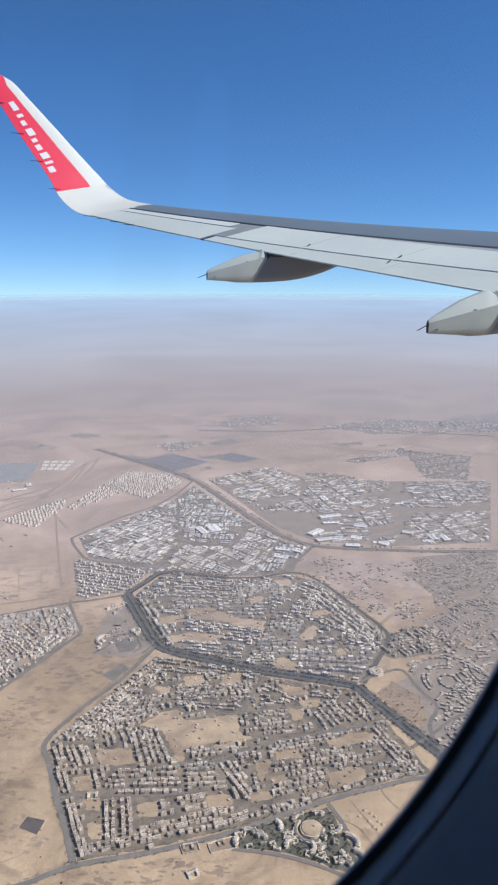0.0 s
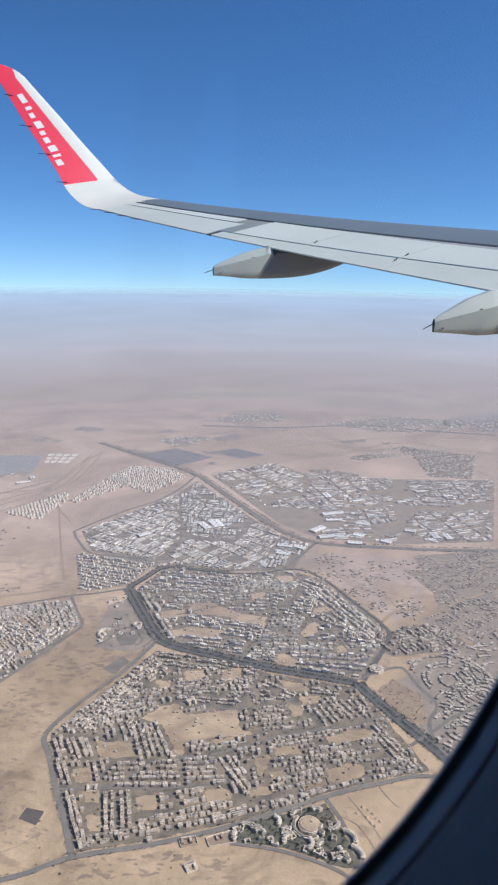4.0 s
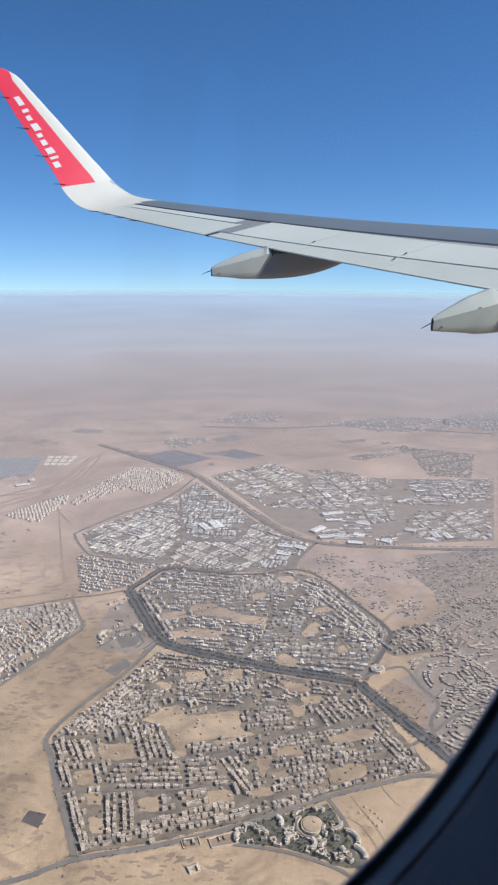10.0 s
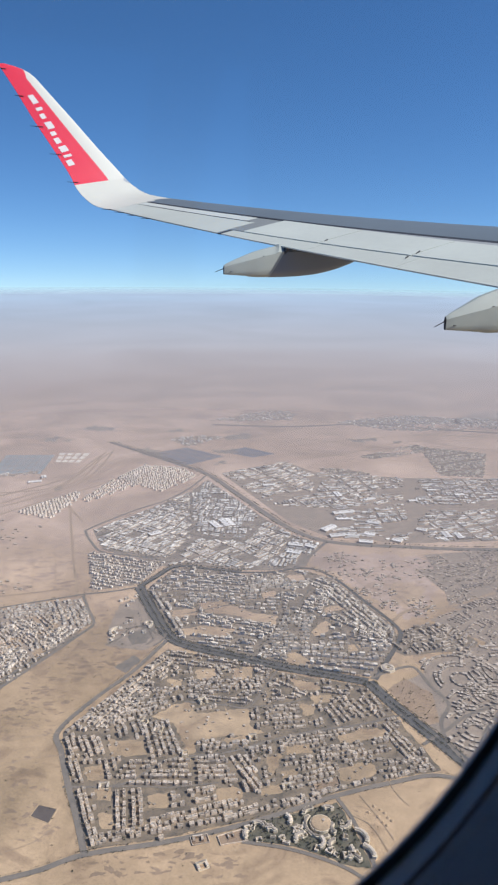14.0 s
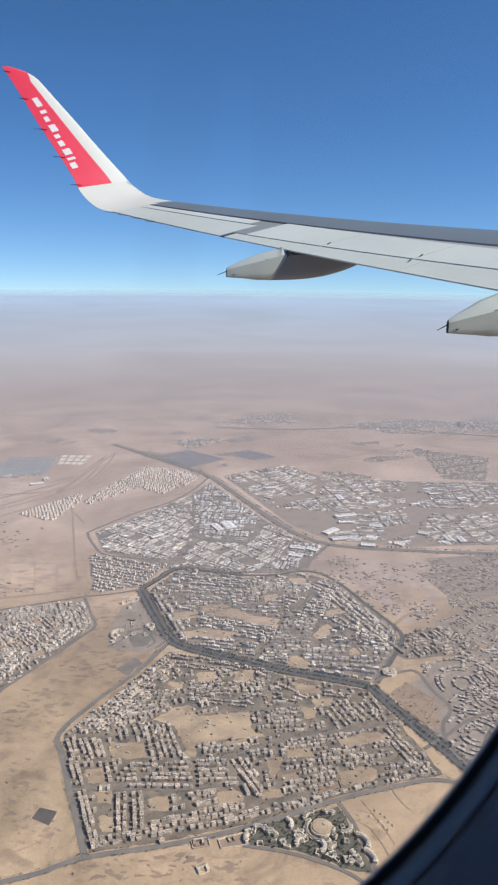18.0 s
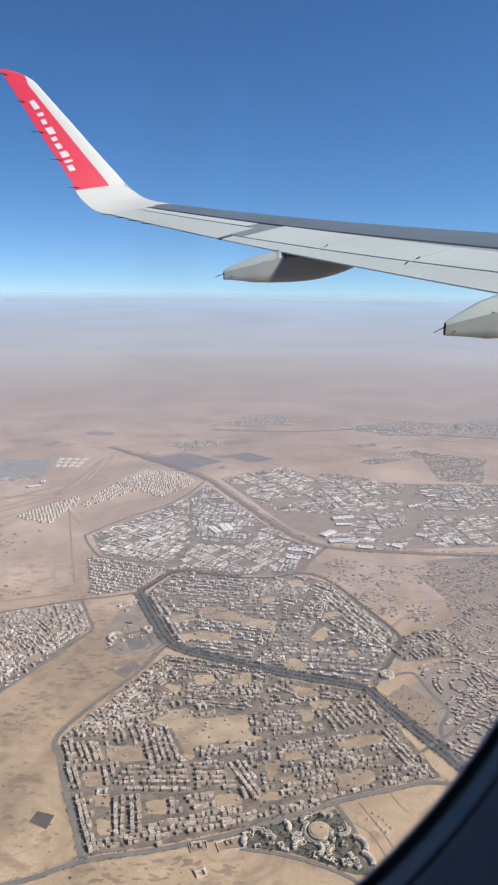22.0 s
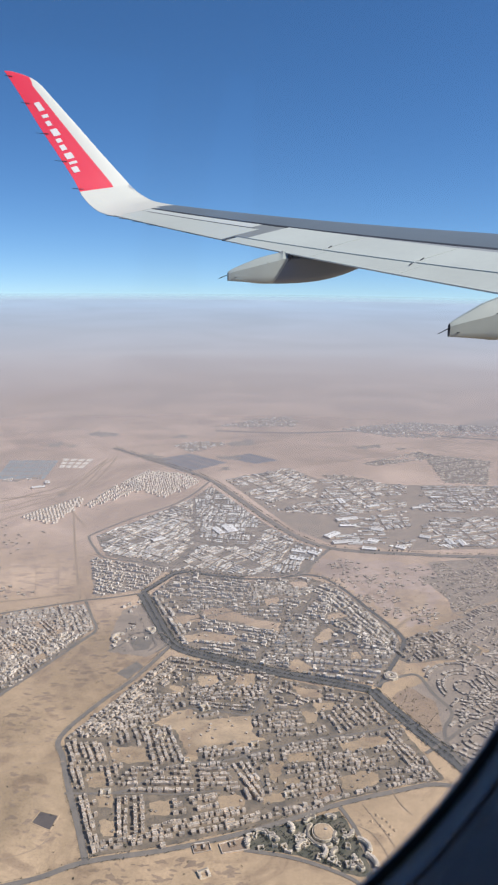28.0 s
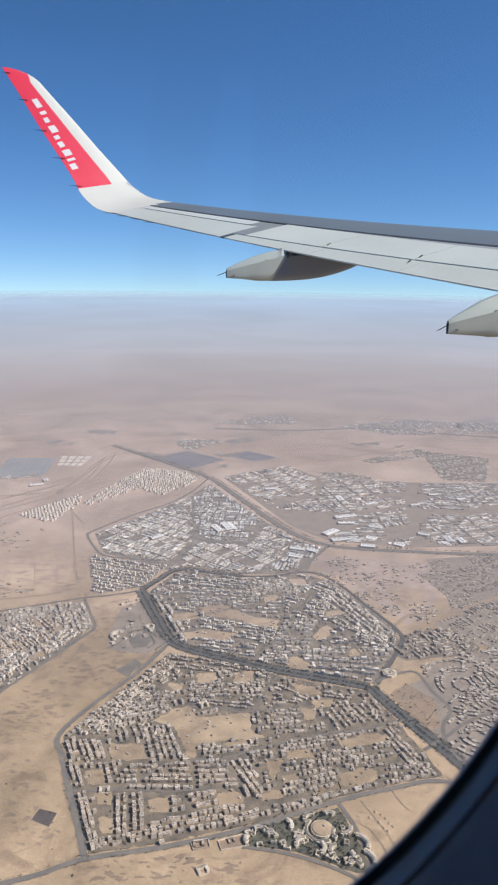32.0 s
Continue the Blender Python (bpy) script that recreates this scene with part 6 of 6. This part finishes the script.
# ---- factories with wide pale roofs ----
def factory(x, y, ang, w, d, h):
    ob = thing("factory_building", "long factory hall with a pale low-pitched metal roof", "building", "factory halls")
    ob.matrix_basis = pose(x, y, 0, 0, 0, ang)
    b = Blocks()
    b.box(0, 0, 0, w, d, h, 0, roof=0)
    part("wall", mesh("wall", b.v, b.f, [M_WALL1]), ob)
    e = 0.25
    v = [(-w / 2 - e, -d / 2 - e, h), (w / 2 + e, -d / 2 - e, h), (w / 2 + e, 0, h + 0.6), (-w / 2 - e, 0, h + 0.6), (-w / 2 - e, d / 2 + e, h), (w / 2 + e, d / 2 + e, h)]
    v = [(a, b_, c + 0.01) for a, b_, c in v] + [(a, b_, c + 0.12) for a, b_, c in v]
    part("roof", mesh("roof", v, [(0, 3, 2, 1), (3, 4, 5, 2), (6, 7, 8, 9), (9, 8, 11, 10), (0, 1, 7, 6), (5, 4, 10, 11), (1, 2, 8, 7), (2, 5, 11, 8), (3, 0, 6, 9), (4, 3, 9, 10)], [M_HALL]), ob, "pale metal roof")
    for q in (-0.3, 0.0, 0.3):
        b = Blocks()
        b.box(q * w, 0, h + 0.66, w * 0.16, 0.6, 0.35, 0, roof=0)
        part("roof_vent", mesh("roof_vent", b.v, b.f, [M_ROOF1]), ob)


for (x, y), ang, w, d in (((97.5, 661.3), 17, 22, 7), ((96.4, 644.4), 2, 15.6, 5), ((78.2, 619.0), 44, 16.6, 8), ((83.5, 601.4), 13, 13.1, 7), ((97.1, 602.5), -14, 14.5, 6), ((108.2, 587.8), -10, 12.1, 6), ((114.8, 605.8), -23, 9.5, 7), ((123.1, 634.1), -20, 11.4, 7), ((137.4, 591.3), -34, 8.7, 6), ((165.4, 617.0), -24, 9.5, 6), ((185.4, 604.8), -83, 13.4, 6), ((196.2, 602.4), -84, 13.3, 5)):
    factory(x, y, ang, w, d, rng.uniform(1.3, 1.8))
for (x, y), ang, w, d in (((44.5, 580.1), -15, 12.7, 6), ((57.5, 575.7), -35, 10.3, 6), ((42.0, 563.6), -22, 11.8, 6), ((-18.0, 631.6), -68, 18.7, 10), ((-29.0, 624.8), -62, 17.5, 6), ((-83.4, 602.0), 37, 11.8, 6), ((25.2, 746.2), 11, 12.9, 6), ((98.5, 715.9), -78, 14.8, 6), ((130.0, 700.8), 18, 13.2, 5), ((175.2, 698.1), 13, 8.9, 5), ((203.2, 732.8), 2, 9.4, 5), ((229.6, 718.0), 13, 9.3, 5)):
    factory(x, y, ang, w, d, rng.uniform(1.3, 1.8))
factory(-237.2, 750.9, 20, 14, 6, 1.6)
factory(-231.8, 767.6, 110, 9, 5, 1.6)

# ---- larger buildings among the flats ----
def compound(x, y, ang, w, d, h, label, material=None, name="school_building"):
    """A U-shaped building round a yard with a low yard wall."""
    ob = thing(name, label, "building", "larger buildings among the flats")
    ob.matrix_basis = pose(x, y, 0, 0, 0, ang)
    mt = material or M_CREAM
    for bx_, by_, bw, bd, bh in ((0, d / 2, w, d * 0.28, h), (-w / 2 + w * 0.12, 0, w * 0.24, d * 0.72, h * 0.85), (w / 2 - w * 0.12, 0, w * 0.24, d * 0.72, h * 0.85)):
        b = Blocks()
        b.box(bx_, by_, 0, bw, bd, bh, 0, roof=0)
        part("wall", mesh("wall", b.v, b.f, [mt]), ob)
        b = Blocks()
        b.box(bx_, by_, bh + 0.004, bw * 0.85, bd * 0.8, 0.08, 0, roof=0)
        part("roof", mesh("roof", b.v, b.f, [M_ROOF1]), ob, "flat dusty roof")
    b = Blocks()
    b.box(0, -d / 2, 0, w, 0.15, 0.45, 0, roof=0)
    part("yard_wall", mesh("yard_wall", b.v, b.f, [mt]), ob, "low yard wall")
    return ob


for (x, y), ang, w, d, h in (((-46.3, 327.8), 80, 5.5, 4.0, 1.7), ((-54.9, 334.3), 60, 4.0, 3.2, 1.5), ((4.7, 321.5), 10, 4.4, 4.0, 1.6), ((-23.8, 353.1), 30, 5.0, 4.0, 2.0), ((-30.3, 309.1), 100, 4.0, 3.0, 1.5),
                             ((-67.8, 285.8), 5, 5.0, 3.4, 1.2), ((21.0, 286.2), 12, 4.5, 3.0, 1.4), ((-14.3, 385.6), 15, 6.0, 3.0, 1.4), ((64.5, 450.4), 20, 5.0, 4.0, 1.5), ((-17.0, 240.3), 25, 5.0, 3.6, 1.0)):
    compound(x, y, ang, w, d, h, "cream U-shaped school building round a sandy yard")
# interchange with a park of small pavilions beside it
sheet("pavement", [(-92.3, 468.8), (-76.6, 483.4), (-51.8, 422.6), (-65.4, 407.0), (-90.6, 411.8), (-94.2, 437.9)], 0.03, M_PLOT, "dusty paved ground round an interchange", "pavement")
road([(-65.0, 413.8), (-61.1, 420.9), (-64.4, 431.8), (-59.3, 437.2), (-54.1, 429.8), (-55.2, 419.6), (-59.9, 412.5)], 1.4, M_STREET, z=0.16, label="looping slip road of an interchange")
road([(-91.6, 413.2), (-83.9, 421.8), (-78.5, 435.2), (-68.2, 437.0), (-60.1, 428.2)], 1.4, M_STREET, z=0.12, label="slip road beside a small park")
sheet("parking_lot", [(-81.2, 387.3), (-71.2, 401.5), (-65.9, 395.1), (-73.2, 381.3)], 0.06, M_STREET, "grey asphalt parking lot", "parking lot")
sheet("parking_lot", [(-73.8, 443.0), (-63.8, 441.7), (-61.4, 432.6), (-69.9, 429.4)], 0.06, M_STREET, "grey asphalt parking lot", "parking lot")
for x, y in [(-89.3, 420.3), (-87.9, 429.0), (-85.9, 435.0), (-83.0, 441.2), (-80.0, 444.4), (-82.0, 426.2), (-77.1, 429.3), (-68.7, 429.5), (-65.9, 437.0), (-92.0, 474.0), (-88.4, 477.6), (-83.6, 474.2), (-85.8, 467.2), (-81.4, 481.4)]:
    compound(x, y, rng.uniform(0, 180), rng.uniform(2.2, 3.4), rng.uniform(1.8, 2.4), rng.uniform(0.9, 1.5), "small pale pavilion building in a roadside park", M_CAMP, "pavilion")
# heaps of rubble and spoil on the sand
for x, y in [(61.3, 274.3), (63.8, 272.3), (65.6, 270.3), (66.6, 267.6), (68.0, 265.7), (62.1, 268.2), (63.5, 264.9), (65.2, 263.0), (58.1, 270.8)]:
    v, f = tube([(0, 0, 0), (0, 0, 0.35), (0, 0, 0.55)], [1.0, 0.6, 0.15], 8)
    hp = tagged(new("spoil_heap", mesh("spoil_heap", [(a + rng.uniform(-0.2, 0.2), b + rng.uniform(-0.2, 0.2), c) for a, b, c in v], f, [M_LOT])), "pale spoil heap on bare sand", "heap", "spoil heaps")
    hp.matrix_basis = pose(x, y, 0, 0, 0, rng.uniform(0, 360))

# ---- the garden resort ----
GARDEN = [(-0.1, 263.3), (22.7, 269.6), (43.9, 276.8), (49.3, 264.1), (54.6, 239.4), (44.9, 241.2), (31.2, 247.7), (16.8, 252.2), (-0.0, 254.4)]
sheet("garden", GARDEN, 0.05, M_GARDEN, "dark green watered garden of a resort", "garden")


def curved_wing(cx, cy, r, a0, a1, width, h, n=18):
    """A curved range of rooms as a thick arc."""
    verts, faces = [], []
    for z in (0, h):
        for i in range(n + 1):
            a = a0 + (a1 - a0) * i / n
            for q in (r - width / 2, r + width / 2 + 0.25 * (i % 3)):
                verts.append((cx + q * math.cos(a), cy + q * math.sin(a), z))
    m2 = 2 * (n + 1)
    for i in range(n):
        a = 2 * i
        faces += [(a + m2, a + 1 + m2, a + 3 + m2, a + 2 + m2), (a, a + 2, a + 2 + m2, a + m2), (a + 1, a + 1 + m2, a + 3 + m2, a + 3)]
    faces += [(0, m2, m2 + 1, 1), (m2 - 2, m2 - 1, 2 * m2 - 1, 2 * m2 - 2)]
    return verts, faces


def resort(cx, cy, r, a0, a1, width=2.0, h=1.5, label="cream curved resort building with a flat roof in a garden"):
    ob = thing("resort_building", label, "building", "resort buildings")
    ob.location = (cx, cy, 0)
    v, f = curved_wing(0, 0, r, a0, a1, width, h)
    part("wall", mesh("wall", v, f, [M_CREAM]), ob)
    v, f = curved_wing(0, 0, r, a0 + 0.1, a1 - 0.1, width * 0.5, 0.35, 12)
    part("roof", mesh("roof", [(x, y, z + h + 0.004) for x, y, z in v], f, [M_ROOF1]), ob, "raised flat roof strip")
    return ob


(hx, hy) = (35.1, 262.9)
hall = thing("resort_hall", "round cream resort hall with low domed roof", "building")
hall.location = (hx, hy, 0)
v, f = tube([(0, 0, 0), (0, 0, 1.4)], [5.0, 5.0], 20)
part("wall", mesh("wall", v, f, [M_CREAM]), hall)
v, f = tube([(0, 0, 1.404), (0, 0, 1.9), (0, 0, 2.2), (0, 0, 2.3)], [4.8, 4.3, 2.6, 0.6], 20)
part("roof", mesh("roof", v, f, [M_LOT]), hall, "ochre low domed roof")
v, f = tube([(1.2, 0.6, 2.1), (1.2, 0.6, 2.7)], [0.8, 0.7], 8)
part("lantern", mesh("lantern", v, f, [M_ROOF1]), hall)
resort(hx, hy, 7.0, 2.3, 5.2, 1.5, 1.0)
for (cx, cy), r, a0, a1 in (((31.2, 268.7), 3.2, 1.2, 4.6), ((39.2, 270.5), 2.4, 0.4, 5.0), ((44.7, 264.0), 3.4, -1.9, 1.6), ((42.7, 260.7), 3.0, 2.2, 4.5), ((6.5, 260.2), 3.2, 0.2, 3.4),
                            ((11.7, 264.1), 2.6, 3.2, 6.0), ((18.6, 265.2), 2.8, -0.8, 1.6), ((26.8, 254.2), 3.4, 1.4, 4.4), ((32.1, 252.8), 3.2, -1.2, 1.9), ((40.8, 250.8), 3.0, 1.6, 4.6),
                            ((43.9, 247.9), 3.6, -1.3, 1.0), ((49.7, 254.6), 5.0, -0.4, 1.5), ((50.3, 245.6), 6.0, -0.2, 1.2), ((45.4, 241.3), 5.0, 0.3, 1.6), ((3.2, 256.9), 2.4, 2.0, 5.0), ((12.0, 257.7), 2.4, 0.2, 2.9)):
    resort(cx, cy, r, a0, min(a1, a0 + 2.1), 1.7, 1.5)
for k in range(70):
    x, y = rng.uniform(0, 54), rng.uniform(242, 276)
    if inside(GARDEN, x, y) and inside(GARDEN, x + 2, y) and inside(GARDEN, x - 2, y) and math.hypot(x - hx, y - hy) > 9:
        compound(x, y, rng.uniform(0, 180), rng.uniform(2.0, 3.6), rng.uniform(1.4, 2.6), rng.uniform(0.8, 1.6), "small cream guest house in a resort garden", M_CREAM, "guest_house")
resort(*(89.4, 387.3), 2.6, 0, 6.2, 3.0, 1.6, "small round white building beside a road junction")

# ---- trees ----
def crown(verts, faces, x, y, z, r, rnd):
    """A loose clump of leaf masses with gaps."""
    for k in range(5):
        ox, oy, oz = rnd.gauss(0, r * 0.45), rnd.gauss(0, r * 0.45), rnd.uniform(0, r * 0.9)
        q = r * rnd.uniform(0.35, 0.65)
        b = len(verts)
        for dx, dy, dz in ((1, 0, 0), (0, 1, 0), (-1, 0, 0), (0, -1, 0), (0, 0, 1), (0, 0, -0.6)):
            s = q * rnd.uniform(0.7, 1.3)
            verts.append((x + ox + dx * s, y + oy + dy * s, z + oz + dz * s))
        for a in range(4):
            faces.append((b + a, b + (a + 1) % 4, b + 4))
            faces.append((b + (a + 1) % 4, b + a, b + 5))


def tree_rows(lines, gap, offs, r, label, fill=0.85):
    verts, faces = [], []
    for line in lines:
        for i in range(len(line) - 1):
            a, b = Vector(line[i]), Vector(line[i + 1])
            d = b - a
            n_t = max(1, int(d.length / gap))
            s = Vector((-d.y, d.x)).normalized()
            for k in range(n_t):
                for o in offs:
                    if rng.random() < fill:
                        p = a + d * ((k + rng.random()) / n_t) + s * (o + rng.uniform(-0.35, 0.35))
                        crown(verts, faces, p.x, p.y, 0.5, r * rng.uniform(0.6, 1.25), rng)
    tagged(new("street_trees", mesh("street_trees", verts, faces, [M_TREE])), label, "trees", kind="stuff")


AV = [list(map(tuple, r[0])) for r in ROADS]
tree_rows([AV[3]], 1.1, (-1.7, 1.7), 0.34, "dark dusty trees along a narrow ring road", 0.6)
tree_rows([AV[0]], 1.0, (-2.6, -2.0, 2.0, 2.6), 0.5, "dark dusty trees lining a ring road")
tree_rows([AV[1], AV[2]], 0.85, (-4.4, -3.7, -0.3, 0.4, 3.7, 4.4), 0.48, "dark dusty trees lining a wide avenue", 0.6)
tree_rows([AV[4], AV[5]], 0.8, (-1.9, 1.8), 0.3, "low dark shrubs along a ring road", 0.6)
tree_rows([AV[10]], 2.2, (-4.5, 4.5), 0.8, "dark trees along the desert highway", 0.7)
tree_rows([AV[6], AV[7]], 1.5, (-1.8, 1.8), 0.36, "low dark shrubs along a district road", 0.6)
verts, faces = [], []
for i in range(750):
    x, y = rng.uniform(min(p[0] for p in GARDEN), max(p[0] for p in GARDEN)), rng.uniform(min(p[1] for p in GARDEN), max(p[1] for p in GARDEN))
    if inside(GARDEN, x, y) and math.hypot(x - hx, y - hy) > 5.5:
        crown(verts, faces, x, y, 0.4, rng.uniform(0.3, 0.65), rng)
tagged(new("garden_trees", mesh("garden_trees", verts, faces, [M_TREE])), "dark green trees and palms of a resort garden", "trees", kind="stuff")
verts, faces = [], []
for poly, cnt in ((LOWER_E, 700), (LOWER_W, 500), (UPPER, 2200), (WORKS_W, 900), (WORKS_E, 1200), (GRID, 250), (WEST, 200), (VILLAS, 260), (FLATS, 90), ([(85.4, 366.1), (97.9, 377.9), (111.2, 362.3), (108.5, 336.5), (100.8, 333.5), (92.0, 350.2)], 120), ([(-94.5, 427.4), (-73.4, 467.6), (-68.4, 406.9), (-86.6, 406.5)], 60)):
    for i in range(cnt):
        x, y = rng.uniform(min(p[0] for p in poly), max(p[0] for p in poly)), rng.uniform(min(p[1] for p in poly), max(p[1] for p in poly))
        if inside(poly, x, y) and not any(inside(h_, x, y) for h_ in LOTS):
            crown(verts, faces, x, y, 0.4, rng.uniform(0.25, 0.5), rng)
tagged(new("courtyard_trees", mesh("courtyard_trees", verts, faces, [M_TREE])), "dark dusty trees between houses and plots", "trees", kind="stuff")
verts, faces = [], []
for i in range(1500):
    x, y = rng.uniform(-260, 260), rng.uniform(235, 800)
    if off_road(x, y, 2) and not any(inside(p, x, y) for p in (LOWER_W, LOWER_E, UPPER, GRID, WEST, WORKS_W, WORKS_E, VILLAS, FLATS, GARDEN, EAST_S, EAST_N, WEST_A, WEST_N)):
        crown(verts, faces, x, y, 0.1, rng.uniform(0.2, 0.5), rng)
tagged(new("desert_scrub", mesh("desert_scrub", verts, faces, [M_TREE])), "scattered dark scrub bushes on desert sand", "bushes", kind="stuff")

# pale drifts and dark gravel fans on the far plain
for poly in [[(135, 1108), (170, 1138), (231, 1134), (233, 1095), (169, 1096)], [(-138, 1037), (-115, 1060), (-62, 1058), (-52, 1027), (-107, 1027)], [(46, 931), (76, 966), (133, 960), (136, 914), (77, 916)], [(-322, 1022), (-307, 1050), (-259, 1046), (-243, 1010), (-293, 1011)], [(149, 894), (175, 916), (220, 913), (221, 885), (173, 886)], [(-361, 1090), (-325, 1117), (-236, 1116), (-215, 1082), (-308, 1081)], [(295, 1125), (336, 1156), (404, 1152), (401, 1113), (330, 1113)], [(-112, 697), (-101, 719), (-71, 715), (-64, 685), (-94, 687)]]:
    sheet("sand_drift", poly, 0.03, M_LOT, "pale drift of sand on the far plain", "ground patch", step=6.0, amp=7.0)
for poly in [[(-240, 996), (-229, 1017), (-195, 1014), (-185, 985), (-219, 987)], [(-38, 986), (-20, 1007), (18, 1004), (23, 976), (-16, 977)], [(-100, 1085), (-77, 1111), (-28, 1107), (-19, 1074), (-71, 1074)], [(220, 1027), (271, 1051), (365, 1051), (370, 1020), (271, 1019)], [(116, 1193), (181, 1241), (302, 1237), (307, 1177), (182, 1176)], [(-359, 1247), (-317, 1289), (-209, 1286), (-184, 1234), (-295, 1233)], [(-332, 949), (-316, 965), (-272, 964), (-259, 943), (-305, 943)], [(88, 886), (107, 899), (143, 897), (147, 881), (108, 882)]]:
    sheet("gravel_fan", poly, 0.04, M_SCRUB, "dark gravel fan on the far plain", "ground patch", step=6.0, amp=7.0)

# darker washes and disturbed earth on the open sand: loose groups of small ragged spots
def earth_spots(poly, cnt):
    """A loose group of small ragged spots of disturbed earth."""
    xs, ys = [p[0] for p in poly], [p[1] for p in poly]
    size = 0.03 * math.hypot(max(xs) - min(xs), max(ys) - min(ys))
    verts, faces = [], []
    k = 0
    while k < 2 * cnt:
        x, y = rng.uniform(min(xs), max(xs)), rng.uniform(min(ys), max(ys))
        if not inside(poly, x, y):
            continue
        k += 1
        r = size * rng.uniform(0.3, 1.2)
        st, hd = rng.uniform(0.25, 0.6), rng.uniform(-0.5, 0.5)
        b0 = len(verts)
        for i in range(14):
            a = 6.283 * i / 14
            q = r * rng.uniform(0.55, 1.25)
            u, v = q * math.cos(a), q * st * math.sin(a)
            verts.append((x + u * math.cos(hd) - v * math.sin(hd), y + u * math.sin(hd) + v * math.cos(hd), 0.012 + 0.0006 * k))
        faces.append(tuple(range(b0, b0 + 14)))
    tagged(new("earth_patch", mesh("earth_patch", verts, faces, [M_SCRUB])), "darker spots of disturbed stony earth on the sand", "ground patch", kind="stuff")


for poly, cnt in (([(-217.0, 571.4), (-202.5, 588.3), (-178.8, 594.3), (-188.7, 576.0), (-208.1, 559.6)], 26), ([(-181.3, 585.1), (-160.4, 592.2), (-155.3, 582.1), (-173.9, 576.5)], 14), ([(-128.0, 331.9), (-114.4, 338.0), (-106.5, 332.3), (-120.4, 327.4)], 12), ([(-109.3, 394.2), (-103.4, 399.5), (-99.8, 393.1), (-104.6, 389.2)], 6), ([(-130.4, 381.3), (-118.6, 388.9), (-113.8, 384.1), (-123.9, 376.7)], 9), ([(132, 1008), (224, 1049), (269, 1022), (226, 979), (160, 970)], 40), ([(87, 871), (136, 914), (147, 881), (113, 844)], 20)):
    earth_spots(poly, cnt)
for poly, cnt in (([(132.8, 509.9), (160.3, 520.7), (156.8, 491.4), (132.9, 481.7)], 18), ([(49.4, 274.1), (57.9, 277.8), (65.4, 261.1), (57.2, 257.8)], 16), ([(360, 1227), (501, 1344), (437, 1162), (353, 1135)], 40), ([(-13, 1309), (132, 1379), (170, 1322), (59, 1249)], 40), ([(-207.0, 542.3), (-147.7, 592.6), (-124.9, 493.2), (-187.8, 486.8)], 40), ([(-141.1, 351.7), (-115.8, 405.8), (-97.0, 386.9), (-103.5, 332.4), (-127.9, 313.7)], 30), ([(-116.5, 475.1), (-84.5, 485.0), (-79.3, 406.7), (-98.4, 393.2)], 24), ([(67.8, 550.4), (135.2, 552.4), (124.6, 464.1), (84.6, 471.6)], 40)):
    earth_spots(poly, cnt)
earth_spots([(64.1, 561.9), (126.5, 556.8), (156.6, 541.9), (137.2, 490.9), (107.2, 481.0), (82.6, 518.6)], 40)
earth_spots([(-137.8, 351.8), (-119.1, 365.8), (-100.4, 332.5), (-110.3, 314.0), (-127.9, 318.1)], 22)
earth_spots([(-123.5, 305.3), (-108.4, 307.6), (-89.1, 278.9), (-79.6, 252.6), (-99.7, 246.3)], 26)
earth_spots([(-74.5, 242.3), (-32.2, 248.8), (2.0, 244.9), (6.7, 235.2), (-65.5, 234.1)], 24)
earth_spots([(-123.2, 392.6), (-103.7, 434.6), (-76.8, 413.5), (-81.8, 381.1), (-100.4, 357.9)], 22)
earth_spots([(-221.0, 590.3), (-155.9, 605.8), (-127.0, 502.7), (-185.1, 491.5)], 30)
for poly in LOTS[1:4:2] + LOTS[9:11] + LOTS[23:25]:
    earth_spots(poly, 7)

# curved range and round hall of the park by the interchange, walled plots at the district's edge
resort(*(-85.6, 429.1), 6.0, 1.9, 4.3, 1.6, 1.3, "pale curved building in a roadside park")
resort(*(-67.2, 440.8), 2.4, 0, 6.2, 1.6, 1.2, "small round white hall beside an interchange")
sheet("parking_lot", [(-79.7, 426.3), (-69.6, 435.4), (-63.4, 429.6), (-65.3, 416.6), (-74.6, 413.6)], 0.05, M_STREET, "grey asphalt parking lot", "parking lot")
for poly in ([(-23.5, 255.3), (-16.1, 257.3), (-14.8, 252.7), (-22.1, 251.0)], [(-11.5, 256.1), (-0.6, 260.0), (2.2, 253.8), (-9.8, 251.2)], [(33.8, 289.0), (46.5, 293.8), (47.4, 287.8), (35.0, 283.8)]):
    ob = thing("walled_plot", "dusty plot inside a low rendered wall", "walled plot", "walled plots")
    part("plot_floor", mesh("plot_floor", [(x, y, 0.06) for x, y in poly], [(0, 1, 2, 3)], [M_SCRUB]), ob)
    for (x0, y0), (x1, y1) in zip(poly, poly[1:] + poly[:1]):
        w = Blocks()
        w.box((x0 + x1) / 2, (y0 + y1) / 2, 0, math.hypot(x1 - x0, y1 - y0), 0.2, 0.6, math.atan2(y1 - y0, x1 - x0), roof=0)
        part("wall", mesh("wall", w.v, w.f, [M_WALL1]), ob)
for (x, y), ang, w, d, h in (((-19.9, 254.1), 10, 5.0, 3.0, 1.2), ((-5.5, 256.2), 20, 3.0, 2.4, 0.9)):
    compound(x, y, ang, w, d, h, "small brown building inside a walled plot", M_SCRUB, "farm_building")
